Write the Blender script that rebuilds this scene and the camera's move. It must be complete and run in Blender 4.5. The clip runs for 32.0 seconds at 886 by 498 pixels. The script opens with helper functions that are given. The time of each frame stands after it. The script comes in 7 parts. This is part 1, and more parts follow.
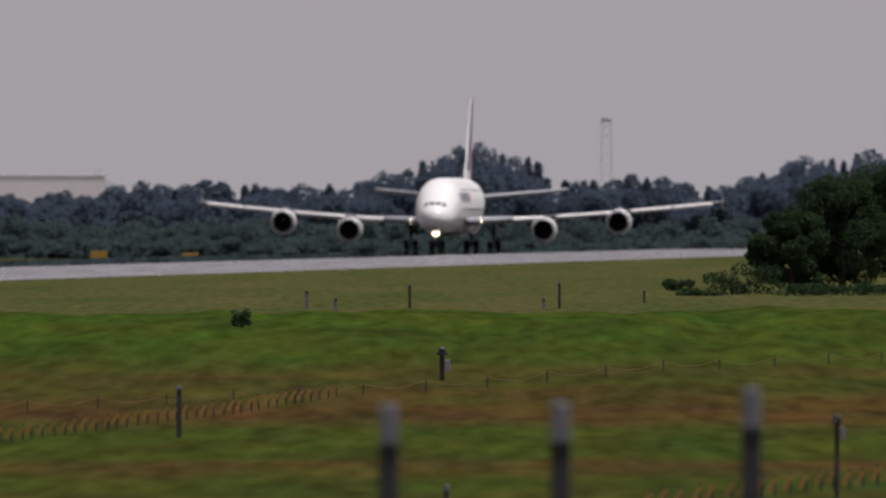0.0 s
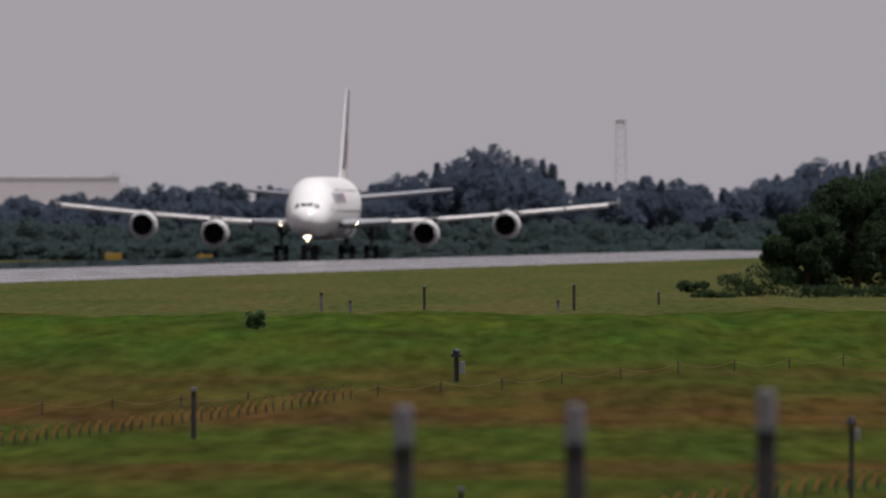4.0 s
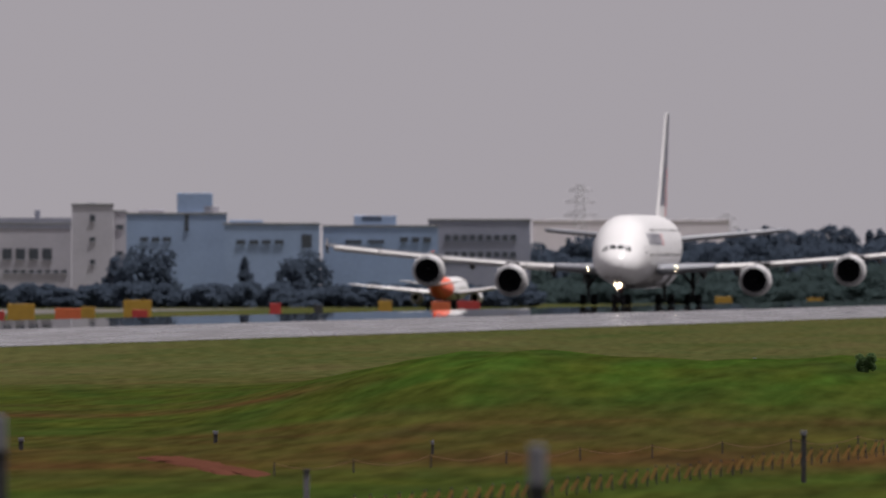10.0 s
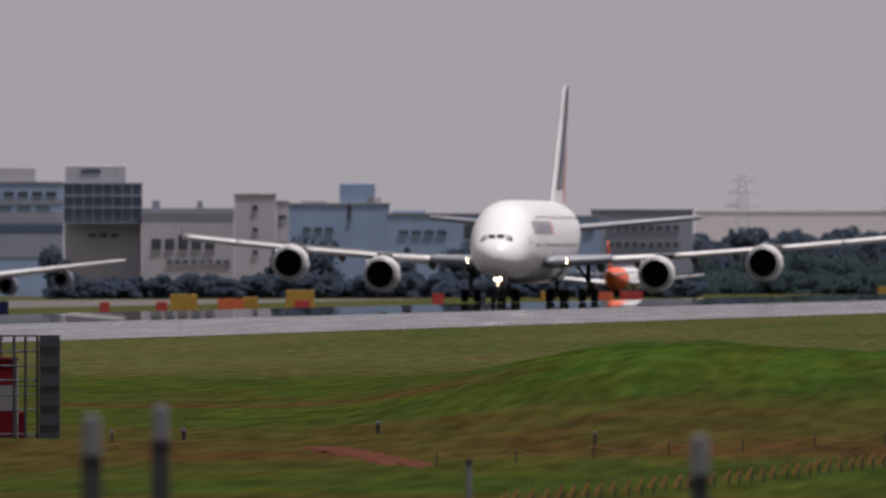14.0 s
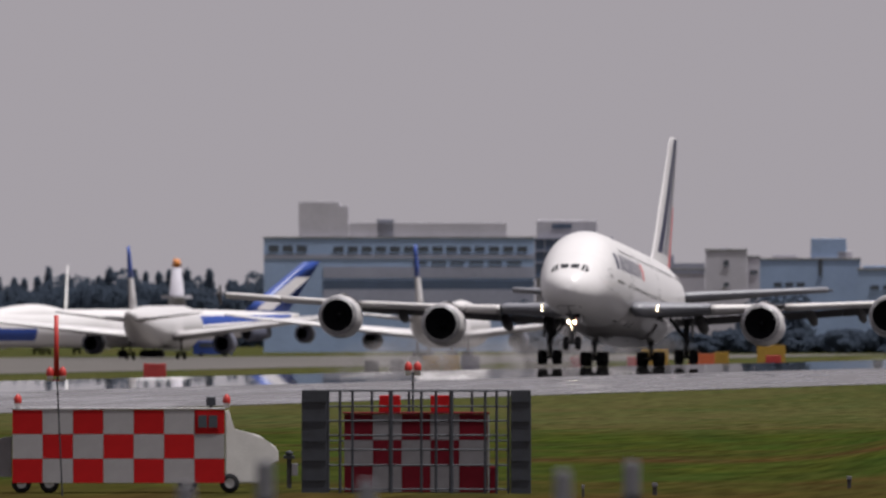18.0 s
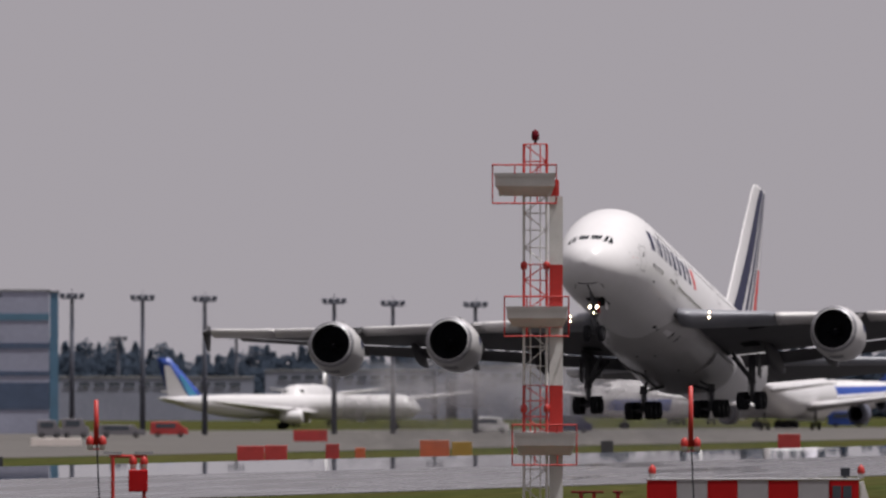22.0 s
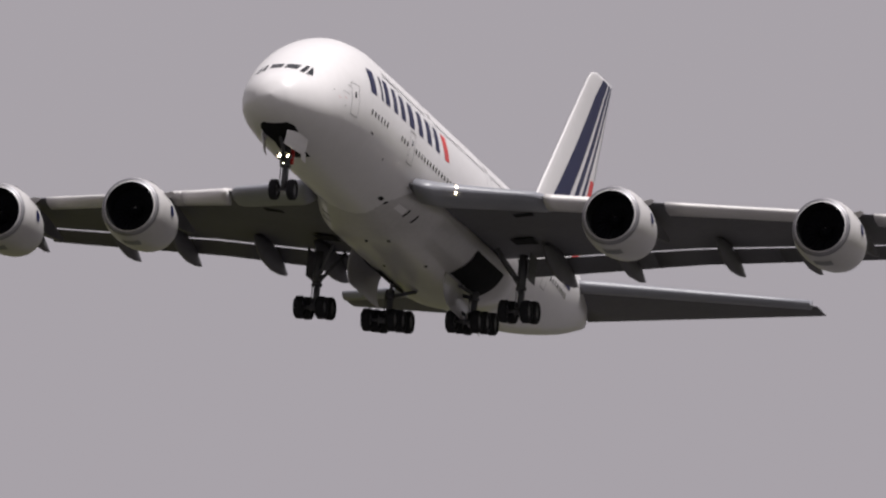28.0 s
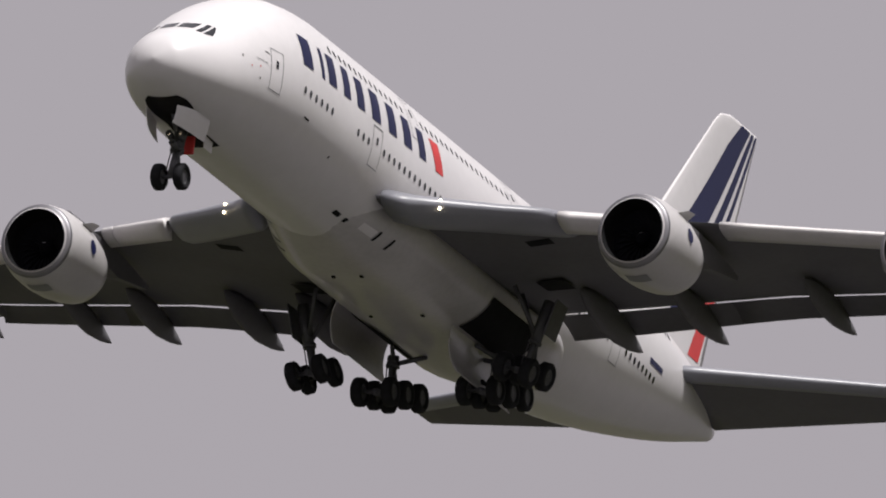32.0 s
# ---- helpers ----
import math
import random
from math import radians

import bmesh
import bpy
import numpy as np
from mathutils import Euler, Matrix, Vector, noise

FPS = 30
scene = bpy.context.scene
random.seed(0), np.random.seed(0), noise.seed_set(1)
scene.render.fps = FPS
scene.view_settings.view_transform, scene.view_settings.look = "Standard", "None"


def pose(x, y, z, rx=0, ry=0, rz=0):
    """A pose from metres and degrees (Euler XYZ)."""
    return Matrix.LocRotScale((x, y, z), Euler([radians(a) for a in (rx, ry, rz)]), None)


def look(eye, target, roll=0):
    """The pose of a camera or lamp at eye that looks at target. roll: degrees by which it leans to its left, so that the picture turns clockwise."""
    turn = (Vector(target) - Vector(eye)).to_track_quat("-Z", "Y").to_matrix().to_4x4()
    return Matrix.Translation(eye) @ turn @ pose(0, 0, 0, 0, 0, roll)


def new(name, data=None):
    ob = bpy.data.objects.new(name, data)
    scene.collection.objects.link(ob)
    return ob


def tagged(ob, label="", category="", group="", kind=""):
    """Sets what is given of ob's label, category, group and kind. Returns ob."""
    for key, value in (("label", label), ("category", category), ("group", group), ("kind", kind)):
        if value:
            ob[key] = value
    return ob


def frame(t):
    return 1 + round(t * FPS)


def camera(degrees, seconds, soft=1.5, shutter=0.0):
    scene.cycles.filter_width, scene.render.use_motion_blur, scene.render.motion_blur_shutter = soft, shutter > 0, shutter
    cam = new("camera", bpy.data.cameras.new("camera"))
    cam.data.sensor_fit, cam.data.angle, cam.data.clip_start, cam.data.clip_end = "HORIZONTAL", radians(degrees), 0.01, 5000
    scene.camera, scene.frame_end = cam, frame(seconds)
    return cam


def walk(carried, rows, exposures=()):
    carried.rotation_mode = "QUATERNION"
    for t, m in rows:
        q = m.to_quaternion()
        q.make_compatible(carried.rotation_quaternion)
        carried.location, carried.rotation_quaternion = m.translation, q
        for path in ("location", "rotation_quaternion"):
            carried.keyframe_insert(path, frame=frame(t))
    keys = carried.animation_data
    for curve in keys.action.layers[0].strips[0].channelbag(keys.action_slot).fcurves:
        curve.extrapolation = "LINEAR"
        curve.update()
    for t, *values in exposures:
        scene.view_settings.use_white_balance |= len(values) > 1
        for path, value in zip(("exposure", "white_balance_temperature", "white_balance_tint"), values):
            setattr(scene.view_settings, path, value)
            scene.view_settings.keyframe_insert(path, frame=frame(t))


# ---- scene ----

EYE_Z = 6.28          # the tripod stands on a low bank beside the airfield
FOCAL = 35000.0       # long lens: view units per radian
HORIZON = 370.4
cam = camera(math.degrees(2 * math.atan(784 / FOCAL)), 32.0, 1.9)
cam.data.dof.use_dof = True
cam.data.dof.focus_distance = 860
cam.data.dof.aperture_fstop = 3.5

# seconds, pan and tilt in degrees
CAM = [
    (0, -0.0000, -0.1156),
    (0.5, -0.0053, -0.1155),
    (1, -0.0075, -0.1138),
    (1.5, -0.0053, -0.1204),
    (2, 0.0092, -0.1280),
    (2.5, 0.0115, -0.1280),
    (4.5, -0.1160, -0.0993),
    (5, -0.6691, -0.0868),
    (5.5, -0.7653, -0.0717),
    (6, -0.8024, -0.0512),
    (6.5, -0.8826, -0.0363),
    (7, -0.9271, -0.0316),
    (7.5, -0.9937, -0.0255),
    (8, -1.2221, -0.0114),
    (8.5, -1.4315, -0.0038),
    (9, -1.5458, 0.0131),
    (9.5, -1.6307, 0.0146),
    (10, -1.8095, 0.0153),
    (10.5, -1.9191, 0.0046),
    (11, -1.9251, -0.0060),
    (11.5, -1.9212, -0.0164),
    (12, -1.9387, -0.0160),
    (12.5, -2.0552, -0.0085),
    (13, -2.1520, -0.0129),
    (13.5, -2.1731, -0.0136),
    (15.5, -2.8052, -0.0004),
    (16, -2.9017, 0.0105),
    (16.5, -3.1227, 0.0305),
    (17, -3.2646, 0.0662),
    (17.5, -3.4282, 0.0946),
    (18, -3.6453, 0.1468),
    (18.5, -3.8165, 0.2200),
    (19, -3.9456, 0.2611),
    (19.5, -4.0910, 0.2651),
    (20, -4.4682, 0.2593),
    (20.5, -4.8321, 0.2611),
    (21, -5.1091, 0.2786),
    (21.5, -5.3690, 0.3206),
    (22, -5.4830, 0.3513),
    (22.5, -5.6095, 0.3673),
    (23, -5.9401, 0.3860),
    (23.5, -6.2390, 0.4732),
    (24, -6.6480, 0.7087),
    (24.5, -6.9257, 0.7424),
    (25, -7.2284, 0.8101),
    (25.5, -7.5925, 1.0156),
    (27.5, -8.9684, 1.6792),
    (28, -9.1152, 1.7617),
    (28.5, -9.2226, 2.0381),
    (29, -9.6861, 2.3590),
    (29.5, -10.3918, 2.5494),
    (30, -11.1905, 2.9381),
    (30.5, -11.5226, 3.2720),
    (31, -12.0251, 3.6791),
    (31.5, -12.4898, 4.0802),
    (32, -12.9517, 4.5157),
]
# seconds, x, y, height, heading, nose-up and bank in degrees
FLIGHT = [
    (0, 1.70, 3036.51, 0.00, 5.01, 0.00, 0.00),
    (2, -7.92, 2924.63, 0.00, 4.97, 0.00, 0.00),
    (5, -23.68, 2742.52, 0.00, 4.60, 0.00, 0.00),
    (5.5, -26.31, 2712.09, 0.00, 4.52, 0.00, 0.00),
    (6, -28.99, 2681.17, 0.00, 4.42, 0.00, 0.00),
    (6.5, -31.73, 2649.38, 0.00, 4.42, 0.00, 0.00),
    (7, -34.53, 2616.79, 0.00, 4.42, 0.00, 0.00),
    (7.5, -37.39, 2583.44, 0.00, 4.40, 0.00, 0.00),
    (8, -40.31, 2549.59, 0.00, 4.36, 0.00, 0.00),
    (8.5, -43.23, 2515.67, 0.00, 4.30, 0.00, 0.00),
    (9, -46.14, 2481.89, 0.00, 4.25, 0.00, 0.00),
    (9.5, -49.02, 2448.38, 0.00, 4.20, 0.00, 0.00),
    (10, -51.87, 2415.17, 0.00, 4.18, 0.00, 0.00),
    (10.5, -54.70, 2382.24, 0.00, 4.16, 0.00, 0.00),
    (11, -57.56, 2349.17, 0.00, 4.25, 0.00, 0.00),
    (11.5, -60.44, 2315.62, 0.00, 4.30, 0.00, 0.00),
    (12, -63.38, 2281.50, 0.00, 4.36, 0.00, 0.00),
    (12.5, -66.36, 2246.82, 0.00, 4.42, 0.00, 0.00),
    (13, -69.37, 2211.78, 0.00, 4.50, 0.00, 0.00),
    (13.5, -72.42, 2176.36, 0.00, 4.56, 0.00, 0.00),
    (15.5, -84.98, 2032.92, 0.00, 4.83, 0.68, 0.00),
    (16, -87.91, 1993.82, 0.00, 4.89, 1.14, 0.00),
    (16.5, -90.75, 1954.52, 0.00, 4.96, 1.70, 0.00),
    (17, -93.80, 1914.88, 0.00, 5.04, 2.36, 0.00),
    (17.5, -97.00, 1874.94, 0.00, 5.12, 3.10, 0.00),
    (18, -100.21, 1834.79, 0.00, 5.24, 3.84, 0.00),
    (18.5, -103.40, 1794.48, 0.00, 5.47, 4.75, 0.00),
    (19, -106.64, 1754.03, 0.03, 5.71, 5.67, -0.03),
    (19.5, -110.08, 1713.42, 0.15, 5.93, 6.58, 0.12),
    (20, -113.41, 1672.85, 0.26, 6.14, 7.58, 0.45),
    (20.5, -116.78, 1632.31, 0.54, 6.41, 8.51, 0.91),
    (21, -120.23, 1591.88, 1.05, 6.58, 9.30, 1.41),
    (21.5, -123.76, 1551.60, 1.96, 6.71, 9.96, 1.67),
    (22, -127.23, 1511.64, 3.11, 6.74, 10.60, 1.65),
    (22.5, -130.93, 1471.81, 4.64, 6.72, 11.07, 1.47),
    (23, -134.58, 1432.32, 6.48, 6.77, 11.60, 1.22),
    (23.5, -138.35, 1393.04, 8.79, 6.88, 12.19, 1.10),
    (24, -142.21, 1354.27, 11.37, 7.00, 12.42, 1.20),
    (24.5, -146.28, 1316.11, 14.46, 7.20, 12.44, 1.33),
    (25, -150.41, 1278.87, 17.59, 7.42, 12.24, 1.34),
    (25.5, -154.58, 1242.25, 20.73, 7.89, 12.29, 1.21),
    (27.5, -187.22, 1212.91, 34.37, 6.87, 12.74, -1.41),
    (28, -189.05, 1173.72, 38.34, 7.00, 12.74, -1.59),
    (28.5, -190.92, 1134.67, 42.33, 7.28, 13.05, -1.62),
    (29, -192.85, 1096.48, 46.36, 7.70, 13.27, -1.57),
    (29.5, -194.84, 1060.13, 50.44, 8.03, 13.29, -1.51),
    (30, -196.90, 1025.58, 54.60, 8.25, 13.43, -1.50),
    (30.5, -199.02, 992.41, 58.84, 8.45, 13.56, -1.42),
    (31, -201.16, 959.94, 63.14, 8.54, 13.67, -1.19),
    (31.5, -203.38, 927.00, 67.47, 9.09, 13.60, -1.09),
    (32, -205.60, 893.72, 71.81, 9.76, 13.57, -0.94),
]
walk(cam, [(t, pose(0, 0, EYE_Z, 90 + tilt, 0, -pan)) for t, pan, tilt in CAM], [(0, 0.0), (25.5, 0.0), (28, 0.06), (30, 0.09), (32, 0.12)])


def spot(u, v, d):
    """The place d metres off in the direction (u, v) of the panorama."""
    a = (u - 784) / FOCAL
    return Vector((d * math.sin(a), d * math.cos(a), EYE_Z + d * math.tan((HORIZON - v) / FOCAL)))


# ---------------------------------------------------------------- light
world = bpy.data.worlds.new("hazy_sky")
scene.world = world
world.use_nodes = True
wn, wl = world.node_tree.nodes, world.node_tree.links
wn.clear()
sky = wn.new("ShaderNodeTexSky")
sky.sky_type = "NISHITA"
sky.sun_disc = False
sky.sun_elevation = radians(66)
sky.sun_rotation = radians(105)
sky.dust_density = 6.0
clear = wn.new("ShaderNodeBackground")
clear.inputs["Strength"].default_value = 0.05
wl.new(sky.outputs["Color"], clear.inputs["Color"])
haze = wn.new("ShaderNodeBackground")
haze.inputs["Color"].default_value = (0.398, 0.370, 0.402, 1)
haze.inputs["Strength"].default_value = 1.0
blend = wn.new("ShaderNodeMixShader")
blend.inputs["Fac"].default_value = 0.93
wl.new(clear.outputs[0], blend.inputs[1])
wl.new(haze.outputs[0], blend.inputs[2])
wout = wn.new("ShaderNodeOutputWorld")
wl.new(blend.outputs[0], wout.inputs["Surface"])

sun = new("sun", bpy.data.lights.new("sun", "SUN"))
sun.data.energy = 5.0
sun.data.angle = radians(3)
sun.data.color = (1.0, 0.965, 0.945)
sun.matrix_world = look((0, 0, 0), (-0.34, 0.09, -0.935))


# ---------------------------------------------------------------- materials
def mat(name, color, rough=0.6, metal=0.0, vary=0.15, scale=1.0, bump=0.0, detail=12.0, coat=0.0, stretch=(1, 1, 1), tint=None, emit=0.0, spec=0.5, rand=0.0, world_space=False):
    """A surface with variation at two scales and fine relief; scale is in features per metre."""
    m = bpy.data.materials.new(name)
    m.use_nodes = True
    n, l = m.node_tree.nodes, m.node_tree.links
    b = n["Principled BSDF"]
    b.inputs["Roughness"].default_value = rough
    b.inputs["Metallic"].default_value = metal
    b.inputs["Specular IOR Level"].default_value = spec
    b.inputs["Coat Weight"].default_value = coat
    if world_space:
        src = n.new("ShaderNodeNewGeometry").outputs["Position"]
    else:
        src = n.new("ShaderNodeTexCoord").outputs["Object"]
    mp = n.new("ShaderNodeMapping")
    mp.inputs["Scale"].default_value = stretch
    l.new(src, mp.inputs["Vector"])
    big = n.new("ShaderNodeTexNoise")
    big.inputs["Scale"].default_value = scale
    big.inputs["Detail"].default_value = 3
    fine = n.new("ShaderNodeTexNoise")
    fine.inputs["Scale"].default_value = scale * detail
    fine.inputs["Detail"].default_value = 4
    for t in (big, fine):
        l.new(mp.outputs[0], t.inputs["Vector"])
    mix = n.new("ShaderNodeMix")
    mix.data_type = "RGBA"
    dark = [c * (1 - vary) for c in color]
    other = tint or [min(1, c * (1 + vary)) for c in color]
    mix.inputs["A"].default_value = (*dark, 1)
    mix.inputs["B"].default_value = (*other, 1)
    half = n.new("ShaderNodeMath")
    half.operation = "MULTIPLY_ADD"
    half.inputs[1].default_value = 0.4
    l.new(fine.outputs["Fac"], half.inputs[0])
    sc = n.new("ShaderNodeMath")
    sc.operation = "MULTIPLY"
    sc.inputs[1].default_value = 0.6
    l.new(big.outputs["Fac"], sc.inputs[0])
    l.new(sc.outputs[0], half.inputs[2])
    ramp = n.new("ShaderNodeMapRange")
    ramp.inputs["From Min"].default_value = 0.33
    ramp.inputs["From Max"].default_value = 0.67
    l.new(half.outputs[0], ramp.inputs["Value"])
    l.new(ramp.outputs[0], mix.inputs["Factor"])
    col = mix.outputs["Result"]
    if rand:
        info = n.new("ShaderNodeObjectInfo")
        hsv = n.new("ShaderNodeHueSaturation")
        mr = n.new("ShaderNodeMapRange")
        mr.inputs["To Min"].default_value = 1 - rand
        mr.inputs["To Max"].default_value = 1 + rand
        l.new(info.outputs["Random"], mr.inputs["Value"])
        l.new(mr.outputs[0], hsv.inputs["Value"])
        l.new(col, hsv.inputs["Color"])
        col = hsv.outputs[0]
    l.new(col, b.inputs["Base Color"])
    if bump:
        bp = n.new("ShaderNodeBump")
        bp.inputs["Strength"].default_value = bump
        bp.inputs["Distance"].default_value = 0.05
        l.new(fine.outputs["Fac"], bp.inputs["Height"])
        l.new(bp.outputs[0], b.inputs["Normal"])
    if emit:
        b.inputs["Emission Color"].default_value = (*color, 1)
        b.inputs["Emission Strength"].default_value = emit
    return m


WHITE = mat("white_aircraft_paint", (0.60, 0.583, 0.592), 0.34, vary=0.04, scale=0.15, coat=0.16, spec=0.35)
# the wing's light grey, darkened in colour for the shade underneath
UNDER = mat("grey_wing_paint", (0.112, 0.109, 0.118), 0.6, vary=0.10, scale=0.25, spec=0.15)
# the fuselage white again, greyed to hold the shade of the underside
BELLY = mat("pale_grey_belly_paint", (0.42, 0.404, 0.406), 0.3, vary=0.10, scale=0.3, coat=0.25, spec=0.35)
# nacelle white with the shade below the wing put into its colour
NACELLE = mat("pale_grey_nacelle_paint", (0.45, 0.435, 0.438), 0.34, vary=0.05, scale=0.3, coat=0.12, spec=0.35)
SLAT = mat("light_grey_slat_paint", (0.52, 0.50, 0.50), 0.45, vary=0.06, scale=0.4)
ROOT = mat("blue_grey_leading_edge_paint", (0.20, 0.203, 0.228), 0.4, vary=0.08, scale=0.4)
BARE = mat("polished_aluminium", (0.22, 0.215, 0.23), 0.5, metal=0.8, vary=0.06, scale=0.8)
STEEL = mat("dull_steel", (0.07, 0.07, 0.075), 0.55, metal=0.2, vary=0.2, scale=2)
TYRE = mat("black_rubber", (0.014, 0.014, 0.016), 0.85, spec=0.15, vary=0.3, scale=3, bump=0.2)
# near-black of small dark parts, also the shade of bays drawn flush
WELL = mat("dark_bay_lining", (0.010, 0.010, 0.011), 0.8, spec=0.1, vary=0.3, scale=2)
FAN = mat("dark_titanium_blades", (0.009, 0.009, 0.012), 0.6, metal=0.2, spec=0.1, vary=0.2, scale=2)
NAVY = mat("navy_blue_paint", (0.008, 0.011, 0.052), 0.4, vary=0.08, scale=0.5, spec=0.2)
REDP = mat("red_paint", (0.52, 0.03, 0.03), 0.4, vary=0.12, scale=1.0)
GLASS = mat("dark_cockpit_glass", (0.015, 0.017, 0.02), 0.08, vary=0.1, scale=1)
LAMP = mat("lit_landing_light", (1.0, 0.82, 0.55), 0.3, vary=0.0, emit=30.0)
SEAM = mat("dark_panel_seam", (0.2, 0.2, 0.21), 0.6, vary=0.1)


# ---------------------------------------------------------------- mesh helpers
def link_mesh(name, bm, material, smooth=False):
    bmesh.ops.recalc_face_normals(bm, faces=bm.faces)
    me = bpy.data.meshes.new(name)
    bm.to_mesh(me)
    bm.free()
    if smooth:
        me.shade_smooth()
    me.materials.append(material)
    return new(name, me)


def part(name, bm, material, parent, label="", smooth=False):
    ob = link_mesh(name, bm, material, smooth)
    ob.parent = parent
    if label:
        tagged(ob, label)
    return ob


def again(ob, parent, m):
    """One more piece on the same mesh."""
    o = new(ob.name, ob.data)
    o.parent = parent
    o.matrix_local = m
    return o


def thing(name, label, category, m=None, group="", kind=""):
    ob = new(name)
    ob.empty_display_size = 0.5
    if m is not None:
        ob.matrix_world = m
    return tagged(ob, label, category, group, kind)


def box(bm, x0, x1, y0, y1, z0, z1, bevel=0.0):
    r = bmesh.ops.create_cube(bm, size=1)
    for v in r["verts"]:
        v.co = Vector(((x0 + x1) / 2 + v.co.x * (x1 - x0), (y0 + y1) / 2 + v.co.y * (y1 - y0), (z0 + z1) / 2 + v.co.z * (z1 - z0)))
    if bevel:
        es = list({e for v in r["verts"] for e in v.link_edges})
        bmesh.ops.bevel(bm, geom=es, offset=bevel, segments=1, affect="EDGES")
    return bm


def boxed(*a, bevel=0.0):
    return box(bmesh.new(), *a, bevel=bevel)


def tube(bm, a, b, r0, r1=None, n=10, cap=True):
    """A round bar from a to b."""
    a, b = Vector(a), Vector(b)
    r1 = r0 if r1 is None else r1
    q = (b - a).to_track_quat("Z", "Y")
    rings = []
    for p, r in ((a, r0), (b, r1)):
        rings.append([bm.verts.new(p + q @ Vector((r * math.cos(2 * math.pi * i / n), r * math.sin(2 * math.pi * i / n), 0))) for i in range(n)])
    for i in range(n):
        bm.faces.new((rings[0][i], rings[0][(i + 1) % n], rings[1][(i + 1) % n], rings[1][i]))
    if cap:
        bm.faces.new(rings[0][::-1])
        bm.faces.new(rings[1])
    return bm


def loft(bm, rings, cap=True, closed=True):
    """Skin through rings of equal count."""
    vs = [[bm.verts.new(p) for p in ring] for ring in rings]
    n = len(vs[0])
    for a, b in zip(vs, vs[1:]):
        for i in range(n if closed else n - 1):
            j = (i + 1) % n
            try:
                bm.faces.new((a[i], a[j], b[j], b[i]))
            except ValueError:
                pass
    if cap and closed:
        bm.faces.new(vs[0][::-1])
        bm.faces.new(vs[-1])
    return bm


def spin(bm, profile, n=28, axis="x", at=(0, 0, 0)):
    """A turned body: profile rows are (along, radius)."""
    at = Vector(at)
    rings = []
    for s, r in profile:
        ring = []
        for i in range(n):
            c, d = r * math.cos(2 * math.pi * i / n), r * math.sin(2 * math.pi * i / n)
            ring.append(at + (Vector((s, c, d)) if axis == "x" else Vector((c, s, d)) if axis == "y" else Vector((c, d, s))))
        rings.append(ring)
    return loft(bm, rings, cap=False)


def interp(x, xs, ys):
    return float(np.interp(x, xs, ys))


def smooth_interp(x, xs, ys):
    """Through the points without corners."""
    i = max(0, min(len(xs) - 2, int(np.searchsorted(xs, x)) - 1))
    t = (x - xs[i]) / (xs[i + 1] - xs[i])
    t = max(0.0, min(1.0, t))

    def slope(k):
        if k == 0 or k == len(xs) - 1:
            j = max(0, min(len(xs) - 2, k))
            return (ys[j + 1] - ys[j]) / (xs[j + 1] - xs[j])
        a = (ys[k] - ys[k - 1]) / (xs[k] - xs[k - 1])
        b = (ys[k + 1] - ys[k]) / (xs[k + 1] - xs[k])
        return 0.0 if a * b <= 0 else 2 * a * b / (a + b)

    h = xs[i + 1] - xs[i]
    m0, m1 = slope(i) * h, slope(i + 1) * h
    return ys[i] * (1 + 2 * t) * (1 - t) ** 2 + m0 * t * (1 - t) ** 2 + ys[i + 1] * t * t * (3 - 2 * t) + m1 * t * t * (t - 1)


# ---------------------------------------------------------------- the ground
RUN_OFF, RUN_ANGLE = -258.42, 0.08577   # the runway's centre line: distance from the eye and turn


def on_runway(s, e=0.0):
    """A place s metres along the runway and e metres to the camera's side of its centre line."""
    return Vector(((RUN_OFF + e) * math.cos(RUN_ANGLE) + s * math.sin(RUN_ANGLE), -(RUN_OFF + e) * math.sin(RUN_ANGLE) + s * math.cos(RUN_ANGLE), 0))


def across(x, y):
    """Along and across the runway's axis."""
    s = x * math.sin(RUN_ANGLE) + y * math.cos(RUN_ANGLE)
    e = x * math.cos(RUN_ANGLE) - y * math.sin(RUN_ANGLE) - RUN_OFF
    return s, e


def step(x, a, b):
    t = max(0.0, min(1.0, (x - a) / (b - a)))
    return t * t * (3 - 2 * t)


def ground_z(x, y):
    d, az = math.hypot(x, y), math.atan2(x, y)
    s, e = across(x, y)
    z = -3.4 * step(s, 3080, 3500)
    if e < 0:                                    # the land falls away behind the runway's crown
        z = min(z, -2.1 * min(1.0, -e / 76) - 1.3 * step(-e, 110, 420) * step(d, 1500, 2600))
    if d < 420:                                  # the bank on which the camera stands
        z += 4.5 * (1 - step(d, 6, 330))
    if e > 84:                                   # the long mound before the runway
        u = 784 + FOCAL * az
        side = step(u, -900, -150)
        z += (2.15 + 0.55 * noise.noise((x * 0.13, y * 0.004, 1.5)) + 0.25 * noise.noise((x * 0.5, y * 0.01, 7.5))) * side * math.exp(-((d - 800) / 130) ** 2)
        if d > 200:
            z += 0.10 * noise.noise((x * 0.05, y * 0.012, 3.0)) + 0.04 * noise.noise((x * 0.3, y * 0.05, 9.0))
    return z


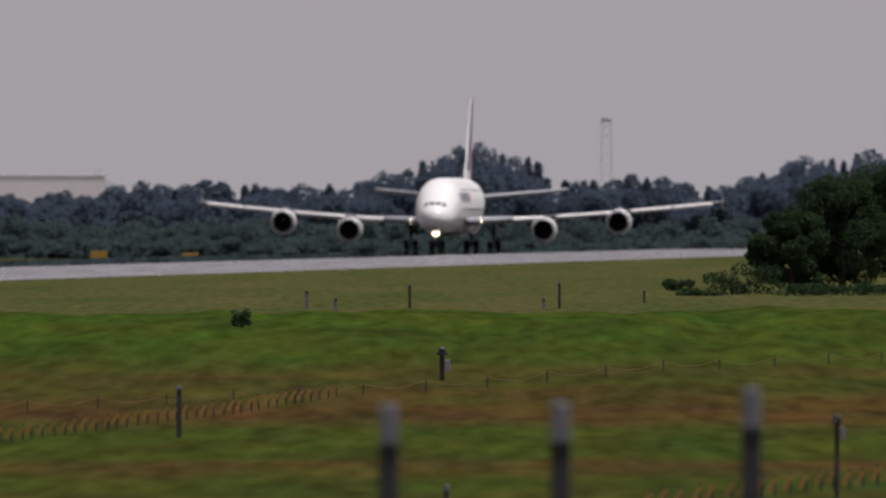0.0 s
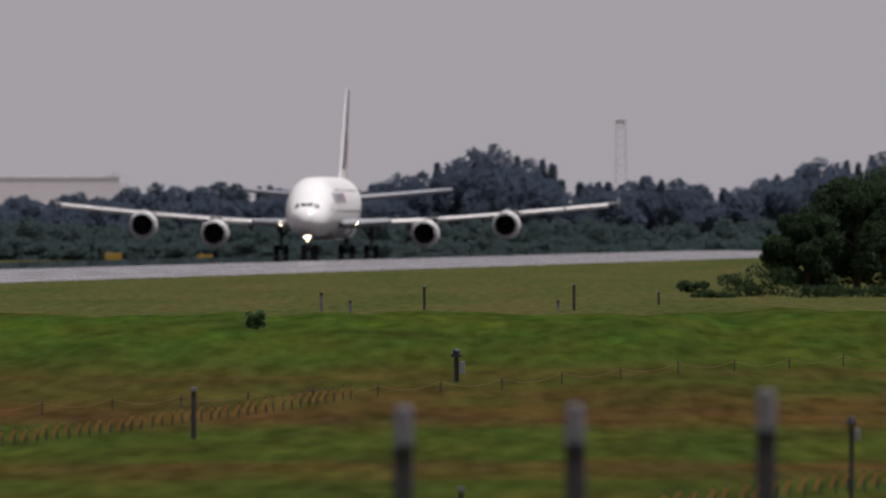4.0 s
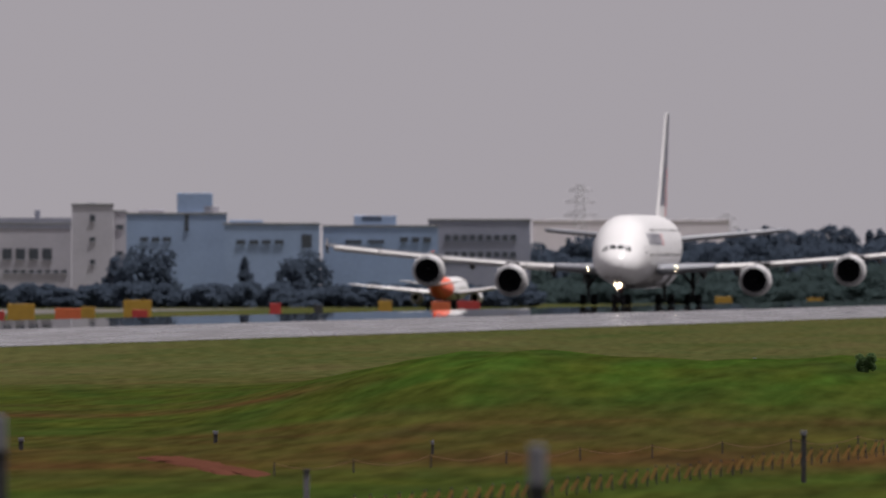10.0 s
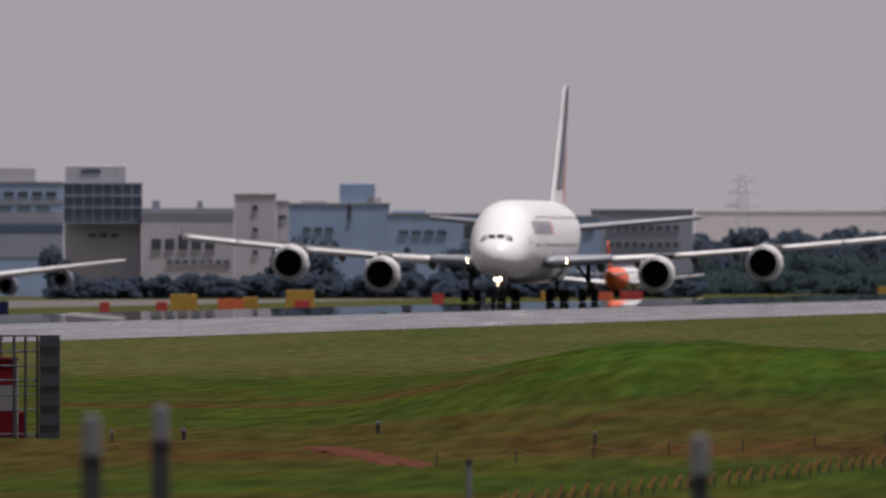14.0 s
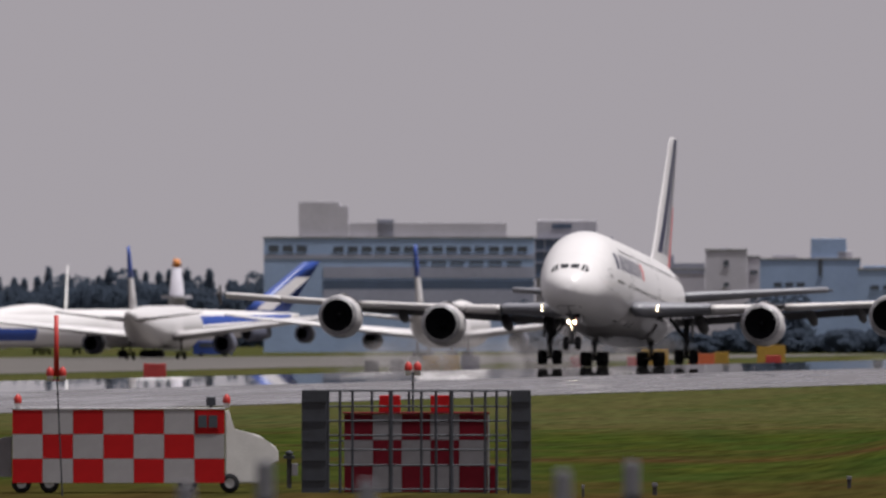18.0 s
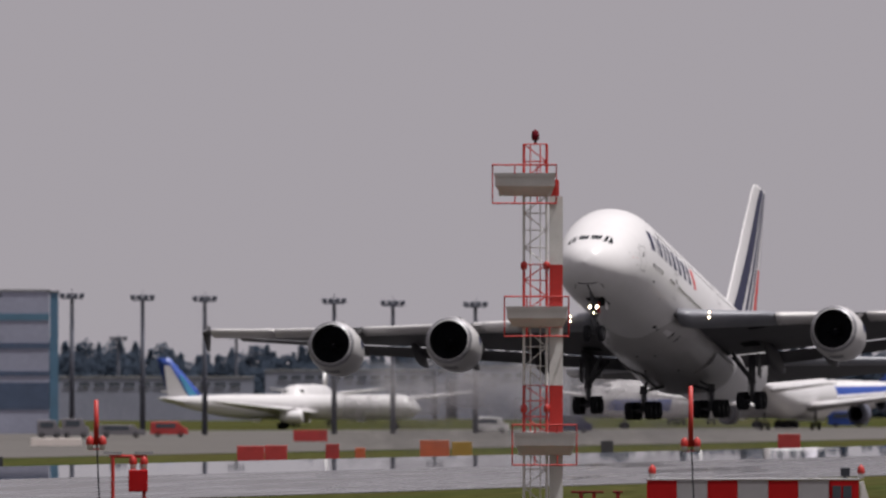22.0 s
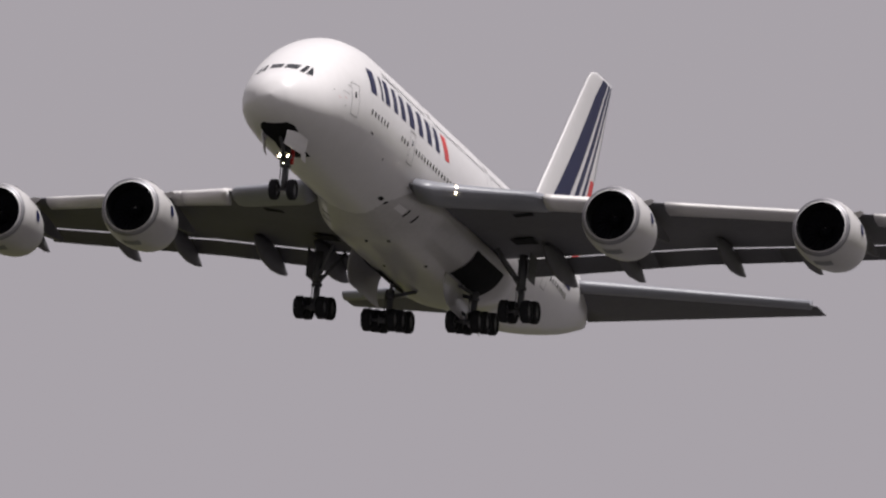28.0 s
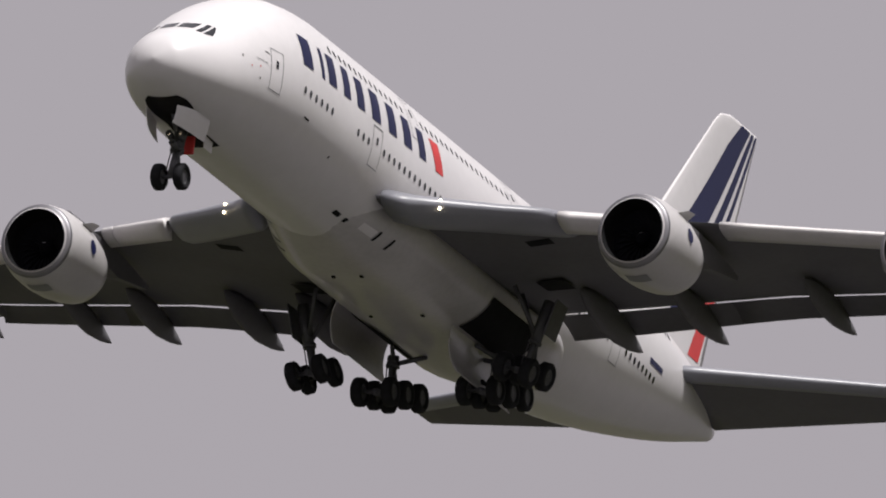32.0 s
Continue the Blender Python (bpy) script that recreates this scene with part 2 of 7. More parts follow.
def make_ground():
    az = list(np.linspace(-0.27, 0.045, 230)) + list(np.linspace(0.06, 2 * math.pi - 0.285, 60))
    rad = [0.0, 3, 8] + list(np.geomspace(16, 380, 24)) + list(np.linspace(392, 1300, 120)) + list(np.linspace(1330, 3600, 60)) + [3800, 4100, 4500, 4930]
    verts, faces = [], []
    for r in rad:
        for a in az:
            x, y = r * math.sin(a), r * math.cos(a)
            verts.append((x, y, ground_z(x, y)))
    n = len(az)
    for i in range(len(rad) - 1):
        for j in range(n):
            k = (j + 1) % n
            faces.append((i * n + j, i * n + k, (i + 1) * n + k, (i + 1) * n + j))
    me = bpy.data.meshes.new("ground")
    me.from_pydata(verts, [], faces)
    me.shade_smooth()
    m = bpy.data.materials.new("airfield_grass")
    m.use_nodes = True
    nn, ll = m.node_tree.nodes, m.node_tree.links
    b = nn["Principled BSDF"]
    b.inputs["Roughness"].default_value = 0.95
    b.inputs["Specular IOR Level"].default_value = 0.0
    pos = nn.new("ShaderNodeNewGeometry").outputs["Position"]

    def noised(scale, detail, stretch):
        mp = nn.new("ShaderNodeMapping")
        mp.inputs["Scale"].default_value = stretch
        ll.new(pos, mp.inputs["Vector"])
        t = nn.new("ShaderNodeTexNoise")
        t.inputs["Scale"].default_value = scale
        t.inputs["Detail"].default_value = detail
        ll.new(mp.outputs[0], t.inputs["Vector"])
        return t.outputs["Fac"]

    def mixed(fac, a, c, lo=0.4, hi=0.6):
        r = nn.new("ShaderNodeMapRange")
        r.inputs["From Min"].default_value = lo
        r.inputs["From Max"].default_value = hi
        ll.new(fac, r.inputs["Value"])
        x = nn.new("ShaderNodeMix")
        x.data_type = "RGBA"
        ll.new(r.outputs[0], x.inputs["Factor"])
        for sock, v in (("A", a), ("B", c)):
            if isinstance(v, tuple):
                x.inputs[sock].default_value = (*v, 1)
            else:
                ll.new(v, x.inputs[sock])
        return x.outputs["Result"]

    lush = mixed(noised(0.28, 6, (1, 0.14, 1)), (0.030, 0.038, 0.012), (0.046, 0.061, 0.015), 0.3, 0.7)
    dry = mixed(noised(0.24, 6, (1, 0.14, 1)), (0.042, 0.033, 0.015), (0.074, 0.047, 0.019), 0.3, 0.7)
    # a belt of worn dry grass, a paler far field, and patches of both
    far = nn.new("ShaderNodeVectorMath")
    far.operation = "LENGTH"
    ll.new(pos, far.inputs[0])
    wob = nn.new("ShaderNodeMath")
    wob.operation = "MULTIPLY_ADD"
    wob.inputs[1].default_value = 190
    ll.new(noised(0.02, 4, (1, 0.5, 1)), wob.inputs[0])
    ll.new(far.outputs["Value"], wob.inputs[2])
    belt = nn.new("ShaderNodeMapRange")
    belt.inputs["From Min"].default_value = 720
    belt.inputs["From Max"].default_value = 790
    ll.new(wob.outputs[0], belt.inputs["Value"])
    belt_in = nn.new("ShaderNodeMapRange")
    belt_in.inputs["From Min"].default_value = 620
    belt_in.inputs["From Max"].default_value = 660
    ll.new(wob.outputs[0], belt_in.inputs["Value"])
    both = nn.new("ShaderNodeMath")
    both.operation = "SUBTRACT"
    ll.new(belt_in.outputs[0], both.inputs[0])
    ll.new(belt.outputs[0], both.inputs[1])
    patch = mixed(noised(0.016, 5, (0.5, 1, 1)), lush, dry, 0.47, 0.64)
    near = mixed(both.outputs[0], patch, dry, 0.0, 1.35)
    up = nn.new("ShaderNodeSeparateXYZ")
    ll.new(pos, up.inputs[0])
    rich = mixed(noised(0.22, 6, (1, 0.12, 1)), (0.030, 0.041, 0.012), (0.045, 0.070, 0.015), 0.30, 0.70)
    near = mixed(up.outputs["Z"], near, rich, 0.5, 1.7)
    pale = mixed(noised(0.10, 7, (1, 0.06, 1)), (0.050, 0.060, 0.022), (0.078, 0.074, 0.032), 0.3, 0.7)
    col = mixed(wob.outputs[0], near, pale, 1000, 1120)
    # tussocks and bare tips
    blade = nn.new("ShaderNodeMapRange")
    blade.inputs["From Min"].default_value = 0.3
    blade.inputs["From Max"].default_value = 0.7
    blade.inputs["To Min"].default_value = 0.50
    blade.inputs["To Max"].default_value = 0.97
    ll.new(noised(1.3, 5, (1, 0.05, 1)), blade.inputs["Value"])
    tone = nn.new("ShaderNodeHueSaturation")
    tone.inputs["Saturation"].default_value = 1.08
    ll.new(blade.outputs[0], tone.inputs["Value"])
    ll.new(col, tone.inputs["Color"])
    hue = nn.new("ShaderNodeMapRange")
    hue.inputs["From Min"].default_value = 0.35
    hue.inputs["From Max"].default_value = 0.65
    hue.inputs["To Min"].default_value = 0.475
    hue.inputs["To Max"].default_value = 0.52
    ll.new(noised(0.35, 4, (1, 0.08, 1)), hue.inputs["Value"])
    ll.new(hue.outputs[0], tone.inputs["Hue"])
    col = tone.outputs[0]
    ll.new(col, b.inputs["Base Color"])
    bp = nn.new("ShaderNodeBump")
    bp.inputs["Strength"].default_value = 0.8
    bp.inputs["Distance"].default_value = 0.3
    ll.new(noised(1.4, 6, (1, 1, 1)), bp.inputs["Height"])
    ll.new(bp.outputs[0], b.inputs["Normal"])
    me.materials.append(m)
    return tagged(new("ground", me), "mown airfield grass with dry brownish patches", "grass", kind="structure")


ground = make_ground()


def paved(name, rows, z, material, label, category):
    """A pavement slab between two edges: rows are (s, near edge, far edge) along the runway."""
    bm = bmesh.new()
    top, low = [], []
    for s, a, c in rows:
        for lst, dz in ((top, 0.0), (low, -0.3)):
            pa, pc = on_runway(s, a), on_runway(s, c)
            za, zc = (ground_z(pa.x, pa.y) if a < 0 else 0, ground_z(pc.x, pc.y) if c < 0 else 0)
            lst.append((bm.verts.new((pa.x, pa.y, za + z + dz)), bm.verts.new((pc.x, pc.y, zc + z + dz))))
    for (a, c), (d, f), (e, g), (h, k) in zip(top, top[1:], low, low[1:]):
        bm.faces.new((a, c, f, d))
        bm.faces.new((a, d, h, e))
        bm.faces.new((c, g, k, f))
    return tagged(link_mesh(name, bm, material), label, category, kind="structure")


TARMAC = mat("worn_runway_asphalt", (0.055, 0.053, 0.055), 0.03, spec=0.3, vary=0.3, scale=0.25, bump=0.001, detail=6, stretch=(1, 0.08, 1), world_space=True)
ASPHALT = mat("grey_asphalt", (0.075, 0.070, 0.076), 0.13, spec=0.5, vary=0.4, scale=0.25, bump=0.1, detail=6, stretch=(1, 0.06, 1), world_space=True)
rn, rl = TARMAC.node_tree.nodes, TARMAC.node_tree.links
worn = rn.new("ShaderNodeMapRange")            # polished tracks between rougher ones
worn.inputs["From Min"].default_value = 0.35
worn.inputs["From Max"].default_value = 0.68
worn.inputs["To Min"].default_value = 0.008
worn.inputs["To Max"].default_value = 0.015
rl.new([q for q in rn if q.type == "TEX_NOISE"][1].outputs["Fac"], worn.inputs["Value"])
rl.new(worn.outputs[0], rn["Principled BSDF"].inputs["Roughness"])
rn, rl = ASPHALT.node_tree.nodes, ASPHALT.node_tree.links
streak = rn.new("ShaderNodeMapRange")          # smooth and open-textured strips
streak.inputs["From Min"].default_value = 0.40
streak.inputs["From Max"].default_value = 0.60
streak.inputs["To Min"].default_value = 0.09
streak.inputs["To Max"].default_value = 0.38
rl.new([q for q in rn if q.type == "TEX_NOISE"][0].outputs["Fac"], streak.inputs["Value"])
rl.new(streak.outputs[0], rn["Principled BSDF"].inputs["Roughness"])
SPAN = [-400, 200, 600, 900, 1200, 1600, 2000, 2500, 3080]
runway = paved("runway", [(s, 30, 0) for s in SPAN], 0.06, TARMAC, "worn grey runway shimmering in the heat", "runway")
runway_b = paved("runway", [(s, -0.001, -30) for s in SPAN], 0.06, TARMAC, "worn grey runway falling away from its crown", "runway")
shoulder = paved("pavement", [(s, 72, 30.002) for s in SPAN], 0.056, ASPHALT, "grey asphalt shoulder beside the runway", "pavement")
shoulder_b = paved("pavement", [(s, -30.0, -48) for s in SPAN], 0.05, ASPHALT, "grey asphalt shoulder beside the runway", "pavement")
CONCRETE = mat("pale_apron_concrete", (0.088, 0.081, 0.076), 0.8, spec=0.2, vary=0.2, scale=0.04, bump=0.1, detail=25, world_space=True)
FINE = [-300] + list(range(0, 3100, 100))
FAR_END = list(range(1700, 3100, 100))          # the aprons lie beside the far half of the runway
taxiway = paved("taxiway", [(s, -122, -158) for s in FINE], 0.07, CONCRETE, "grey parallel taxiway", "taxiway")
taxiway_b = paved("taxiway", [(s, -158.2, -250) for s in FAR_END], 0.07, CONCRETE, "pale concrete taxiway", "taxiway")
for a, c in ((-250.2, -299.8), (-300, -345), (-345.2, -390), (-390.2, -450), (-450.2, -560)):
    paved("apron", [(s, a, c) for s in FAR_END], 0.09, CONCRETE, "pale concrete apron slab", "apron")


# ---------------------------------------------------------------- the big airliner
# stations are metres from the nose; the thing's x axis points forward from station 36
FX = [0.35, 0.55, 0.95, 1.6, 2.5, 3.6, 5.0, 7.0, 9.5, 12.8, 20.0, 44.0, 49.0, 54.0, 58.5, 62.8, 65.8, 67.8]
FTOP = [4.85, 5.50, 6.03, 6.52, 7.02, 7.70, 8.72, 9.78, 10.60, 10.95, 11.0, 11.0, 10.95, 10.75, 10.40, 9.85, 9.25, 8.75]
FLOW = [4.75, 4.20, 3.78, 3.42, 3.13, 2.90, 2.74, 2.63, 2.58, 2.58, 2.58, 2.58, 3.0, 3.9, 4.92, 6.05, 6.98, 7.6]
FWID = [0.08, 0.82, 1.32, 1.86, 2.34, 2.72, 3.05, 3.34, 3.52, 3.57, 3.57, 3.57, 3.50, 3.18, 2.62, 1.82, 1.02, 0.42]


def hull(xn, ang, grow=0.0):
    """A point of the fuselage: station and angle (0 to port, 90 up)."""
    top, low, w = (smooth_interp(xn, FX, f) for f in (FTOP, FLOW, FWID))
    zc = low + (top - low) * 0.47
    c, s = math.cos(radians(ang)), math.sin(radians(ang))
    k = 2 / 2.15
    y = math.copysign(abs(c) ** k, c) * (w + grow)
    z = zc + math.copysign(abs(s) ** k, s) * ((top - zc if s > 0 else zc - low) + grow)
    return Vector((36 - xn, y, z))


def hull_z(xn, z, side=1, grow=0.0):
    """A point of the fuselage's side at height z."""
    lo, hi = -88.0, 88.0
    for _ in range(30):
        mid = (lo + hi) / 2
        if hull(xn, mid).z < z:
            lo = mid
        else:
            hi = mid
    p = hull(xn, (lo + hi) / 2, grow)
    return Vector((p.x, p.y * side, p.z))


def side_patch(bm, quad, side=1, grow=0.02, nx=2, nz=4):
    """A patch lying on the fuselage's side; quad: four (station, height) corners in order."""
    (ax, az), (bx, bz), (cx, cz), (dx, dz) = quad
    grid = []
    for i in range(nx + 1):
        u = i / nx
        row = []
        for j in range(nz + 1):
            v = j / nz
            x = (ax * (1 - u) + bx * u) * (1 - v) + (dx * (1 - u) + cx * u) * v
            z = (az * (1 - u) + bz * u) * (1 - v) + (dz * (1 - u) + cz * u) * v
            row.append(bm.verts.new(hull_z(x, z, side, grow)))
        grid.append(row)
    for a, b in zip(grid, grid[1:]):
        for j in range(nz):
            bm.faces.new((a[j], b[j], b[j + 1], a[j + 1]))
    return bm


def foil(le, te, z, thick, y, n=9, droop=0.0):
    """An aerofoil ring at span y, from leading to trailing edge station."""
    ring, chord = [], te - le
    us = [0.5 * (1 - math.cos(math.pi * i / n)) for i in range(n + 1)]
    prof = lambda u: 2.6 * (0.2969 * math.sqrt(u) - 0.126 * u - 0.3516 * u * u + 0.2843 * u ** 3 - 0.1015 * u ** 4)
    for u in us:
        ring.append(Vector((36 - le - u * chord, y, z + thick * prof(u) - droop * u * u)))
    for u in us[::-1][1:-1]:
        ring.append(Vector((36 - le - u * chord, y, z - 0.75 * thick * prof(u) - droop * u * u)))
    return ring


W_Y = [2.6, 4.2, 8.0, 15.0, 25.7, 33.0, 39.0, 40.2]
W_LE = [18.6, 21.0, 23.8, 28.4, 36.2, 41.6, 45.8, 47.4]
W_TE = [38.6, 38.8, 39.5, 40.6, 44.8, 47.7, 50.0, 50.4]
W_Z = [4.35, 4.45, 4.75, 5.35, 6.45, 7.30, 8.05, 8.15]
W_T = [2.9, 2.6, 2.0, 1.45, 0.95, 0.68, 0.45, 0.32]


def wing_at(y):
    return [interp(abs(y), W_Y, f) for f in (W_LE, W_TE, W_Z, W_T)]


def wing_low(x, y):
    """Height of the wing's underside at a station and span."""
    le, te, z, t = wing_at(y)
    u = (x - le) / (te - le)
    return z - 0.375 * t * 2.6 * (0.2969 * math.sqrt(u) - 0.126 * u - 0.3516 * u * u + 0.2843 * u ** 3 - 0.1015 * u ** 4) + 0.28 * u * u


def fairing(x, a, grow=0.0):
    """A point of the belly fairing: station and angle (180 starboard, 270 down, 360 port)."""
    k = step(x, 17.5, 25.0) * (1 - step(x, 39.5, 45.5))
    w, low = 2.4 + 1.45 * k + grow, 2.75 - 0.75 * k - grow
    c, s = math.cos(radians(a)), math.sin(radians(a))
    return Vector((36 - x, w * math.copysign(abs(c) ** 0.75, c), 4.3 + (4.3 - low) * s))


def fairing_patch(bm, x0, x1, a0, a1, grow=0.02, nx=5, na=6):
    """A plate that lies on the belly fairing between two stations and two angles."""
    rings = [[fairing(x, a, grow) for a in np.linspace(a0, a1, na)] for x in np.linspace(x0, x1, nx)]
    return loft(bm, rings, cap=False, closed=False)


def make_wing(plane, side):
    bm = bmesh.new()
    rings = []
    for y in np.concatenate([np.linspace(2.6, 8, 6), np.linspace(10, 39.0, 18), [39.6, 40.2]]):
        le, te, z, t = wing_at(y)
        rings.append(foil(le, te, z, t * 0.5, side * y, droop=-0.28))
    loft(bm, rings)
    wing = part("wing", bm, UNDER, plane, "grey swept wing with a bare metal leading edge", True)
    # slats: bright leading edge in sections
    for a, b in ((9.9, 13.5), (13.55, 14.3), (16.2, 24.6), (27.0, 33.0), (33.1, 39.0)):
        bm, rings = bmesh.new(), []
        for y in np.linspace(a, b, 8):
            le, te, z, t = wing_at(y)
            rn = max(0.30, 0.24 * t)
            ring = [Vector((36 - le - 0.9 + 1.35 * math.sin(q) if math.sin(q) > 0 else 36 - le - 0.9, side * y, z - 0.16 + rn * math.cos(q) * (1.0 if math.cos(q) > 0 else 1.15))) for q in np.linspace(0, math.pi, 9)]
            ring += [Vector((36 - le - 0.7, side * y, z - 0.1))]
            rings.append(ring)
        loft(bm, rings)
        part("slat", bm, SLAT, wing, "pale drooped leading-edge slat", True)
    # the fixed leading edge of the root, rounded off where the slats begin
    bm, rings = bmesh.new(), []
    for y, k in ((3.3, 0.9), (4.2, 1.0), (5.2, 1.0), (6.4, 1.0), (7.6, 1.0), (8.8, 1.0), (9.3, 0.97), (9.6, 0.86), (9.78, 0.6)):
        le, te, z, t = wing_at(y)
        rn = 0.27 * t * k
        ring = [Vector((36 - le - 1.6 + 2.05 * k * math.sin(q), side * y, z - 0.04 + rn * math.cos(q))) for q in np.linspace(0, math.pi, 11)]
        rings.append(ring + [Vector((36 - le - 2.6, side * y, z - 0.35 * k)), Vector((36 - le - 2.6, side * y, z + 0.3 * k))])
    loft(bm, rings)
    part("leading_edge", bm, ROOT, wing, "blue-grey fixed leading edge of the wing root", True)
    # flaps, lowered
    for a, b in ((4.4, 12.5), (12.5, 19.7), (19.7, 27.6)):
        bm, rings = bmesh.new(), []
        for y in np.linspace(a, b, 6):
            le, te, z, t = wing_at(y)
            ch = (te - le) * 0.20
            rings.append(foil(te - 0.22, te - 0.10 + ch * 0.58, z + 0.13, 0.26, side * y, 7, 0.55))
        loft(bm, rings)
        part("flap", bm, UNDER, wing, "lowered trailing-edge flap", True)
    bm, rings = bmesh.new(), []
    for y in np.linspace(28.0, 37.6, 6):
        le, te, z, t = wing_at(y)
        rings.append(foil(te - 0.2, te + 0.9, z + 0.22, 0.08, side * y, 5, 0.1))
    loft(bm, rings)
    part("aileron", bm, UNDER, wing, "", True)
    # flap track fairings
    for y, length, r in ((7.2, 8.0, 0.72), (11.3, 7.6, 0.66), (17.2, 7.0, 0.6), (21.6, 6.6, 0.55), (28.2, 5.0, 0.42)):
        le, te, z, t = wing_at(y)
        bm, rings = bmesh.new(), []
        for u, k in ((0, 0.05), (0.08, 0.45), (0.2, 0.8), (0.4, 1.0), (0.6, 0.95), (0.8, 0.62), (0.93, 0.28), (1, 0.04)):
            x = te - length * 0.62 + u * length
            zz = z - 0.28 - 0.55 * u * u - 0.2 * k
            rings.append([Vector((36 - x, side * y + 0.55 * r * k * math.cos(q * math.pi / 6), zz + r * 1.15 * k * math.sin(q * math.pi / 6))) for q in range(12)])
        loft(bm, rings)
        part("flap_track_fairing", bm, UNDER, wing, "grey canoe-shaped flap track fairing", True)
    # access panel under the inner wing
    bm = loft(bmesh.new(), [[Vector((36 - x, side * y, wing_low(x, y) - 0.02)) for x in (27.4, 27.8, 28.2)] for y in (7.2, 7.8, 8.4)], cap=False, closed=False)
    part("access_panel", bm, WELL, wing, "dark square access panel")
    # fence at the tip
    le, te, z, t = wing_at(40.2)
    bm = bmesh.new()
    out = [(le + 0.6, z + 0.0), (le + 2.2, z + 0.95), (le + 2.8, z + 0.95), (le + 3.1, z), (le + 3.1, z - 0.95), (le + 2.5, z - 0.95)]
    loft(bm, [[Vector((36 - x, side * (40.16 + dy), zz)) for x, zz in out] for dy in (0.0, 0.14)])
    part("wingtip_fence", bm, UNDER, wing, "small arrow-shaped wingtip fence")
    # landing light in the root
    for dz in (0.14, -0.26):
        le, te, z, t = wing_at(5.4)
        bm = bmesh.new()
        bmesh.ops.create_uvsphere(bm, u_segments=10, v_segments=6, radius=0.05, matrix=Matrix.Translation((36 - le + 0.40, side * 5.4, z + dz)))
        part("landing_light", bm, LAMP, wing, "lit landing light in the wing root", True)
    return wing


def make_engine(plane, side, y, inlet, z):
    at = (36 - inlet, side * y, z)
    bm = bmesh.new()
    outer = [(0.10, 1.52), (0.03, 1.60), (0.0, 1.68), (-0.06, 1.75), (-0.35, 1.86), (-1.0, 1.97), (-2.0, 2.0), (-3.2, 1.92), (-4.3, 1.72), (-4.9, 1.55), (-4.9, 1.48), (-3.5, 1.5)]
    spin(bm, outer, 36, "x", at)
    cowl = part("engine", bm, NACELLE, plane, "large pale grey engine nacelle", True)
    bm = spin(bmesh.new(), [(0.11, 1.50), (0.04, 1.59), (0.012, 1.68), (-0.04, 1.755), (-0.13, 1.795), (-0.14, 1.78), (-0.05, 1.70), (0.0, 1.56), (-0.30, 1.47)], 36, "x", at)
    part("intake_lip", bm, BARE, cowl, "polished metal intake lip", True)
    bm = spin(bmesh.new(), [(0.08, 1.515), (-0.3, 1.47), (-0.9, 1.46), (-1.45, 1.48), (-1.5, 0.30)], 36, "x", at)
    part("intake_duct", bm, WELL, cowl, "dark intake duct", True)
    blade = None
    for i in range(24):
        if blade is not None:
            again(blade, cowl, Matrix.Translation(at) @ pose(0, 0, 0, 360 / 24 * i) @ Matrix.Translation(-Vector(at)))
            continue
        bm, a = bmesh.new(), 0.0
        ring = []
        for r, tw, dx in ((0.34, 0.05, 0.0), (0.95, 0.10, 0.02), (1.45, 0.15, 0.0)):
            for sg in (-1, 1):
                ring.append(Vector(at) + Vector((-1.3 + dx + sg * 0.06, r * math.cos(a + sg * tw), r * math.sin(a + sg * tw))))
        v = [bm.verts.new(p) for p in ring]
        bm.faces.new((v[0], v[1], v[3], v[2]))
        bm.faces.new((v[2], v[3], v[5], v[4]))
        blade = part("fan_blade", bm, FAN, cowl, "dark fan blade")
    bm = spin(bmesh.new(), [(-0.75, 0.01), (-0.85, 0.13), (-1.05, 0.26), (-1.3, 0.36), (-1.4, 0.36)], 18, "x", at)
    part("spinner", bm, FAN, cowl, "", True)
    bm = tube(bmesh.new(), (at[0] - 0.93, at[1] + 0.05, at[2] + 0.17), (at[0] - 1.02, at[1] - 0.10, at[2] + 0.20), 0.035, 0.02, 6)
    part("spinner_mark", bm, WHITE, cowl, "small white swirl on the spinner")
    bm = spin(bmesh.new(), [(-4.0, 1.3), (-4.9, 1.12), (-5.7, 0.86), (-5.75, 0.8), (-5.0, 0.75)], 24, "x", at)
    part("core_nozzle", bm, STEEL, cowl, "", True)
    bm = spin(bmesh.new(), [(-5.0, 0.62), (-5.8, 0.42), (-6.6, 0.05)], 18, "x", at)
    part("exhaust_cone", bm, STEEL, cowl, "", True)
    le, te, zw, t = wing_at(y)
    bm = bmesh.new()
    base = [(inlet + 1.3, z + 1.9, 0.12), (inlet + 2.6, z + 2.25, 0.3), (inlet + 4.4, max(zw - 0.3, z + 2.2), 0.34), (le + 2.5, zw - 0.2, 0.32), (le + 6.0, zw - 0.55, 0.2)]
    low = [z + 1.8, z + 1.75, z + 1.45, z + 1.0, zw - 0.75]
    loft(bm, [[Vector((36 - x, side * y - w, zt)), Vector((36 - x, side * y + w, zt)), Vector((36 - x, side * y + w * 0.8, zb)), Vector((36 - x, side * y - w * 0.8, zb))] for (x, zt, w), zb in zip(base, low)])
    part("pylon", bm, UNDER, cowl, "grey pylon", False)
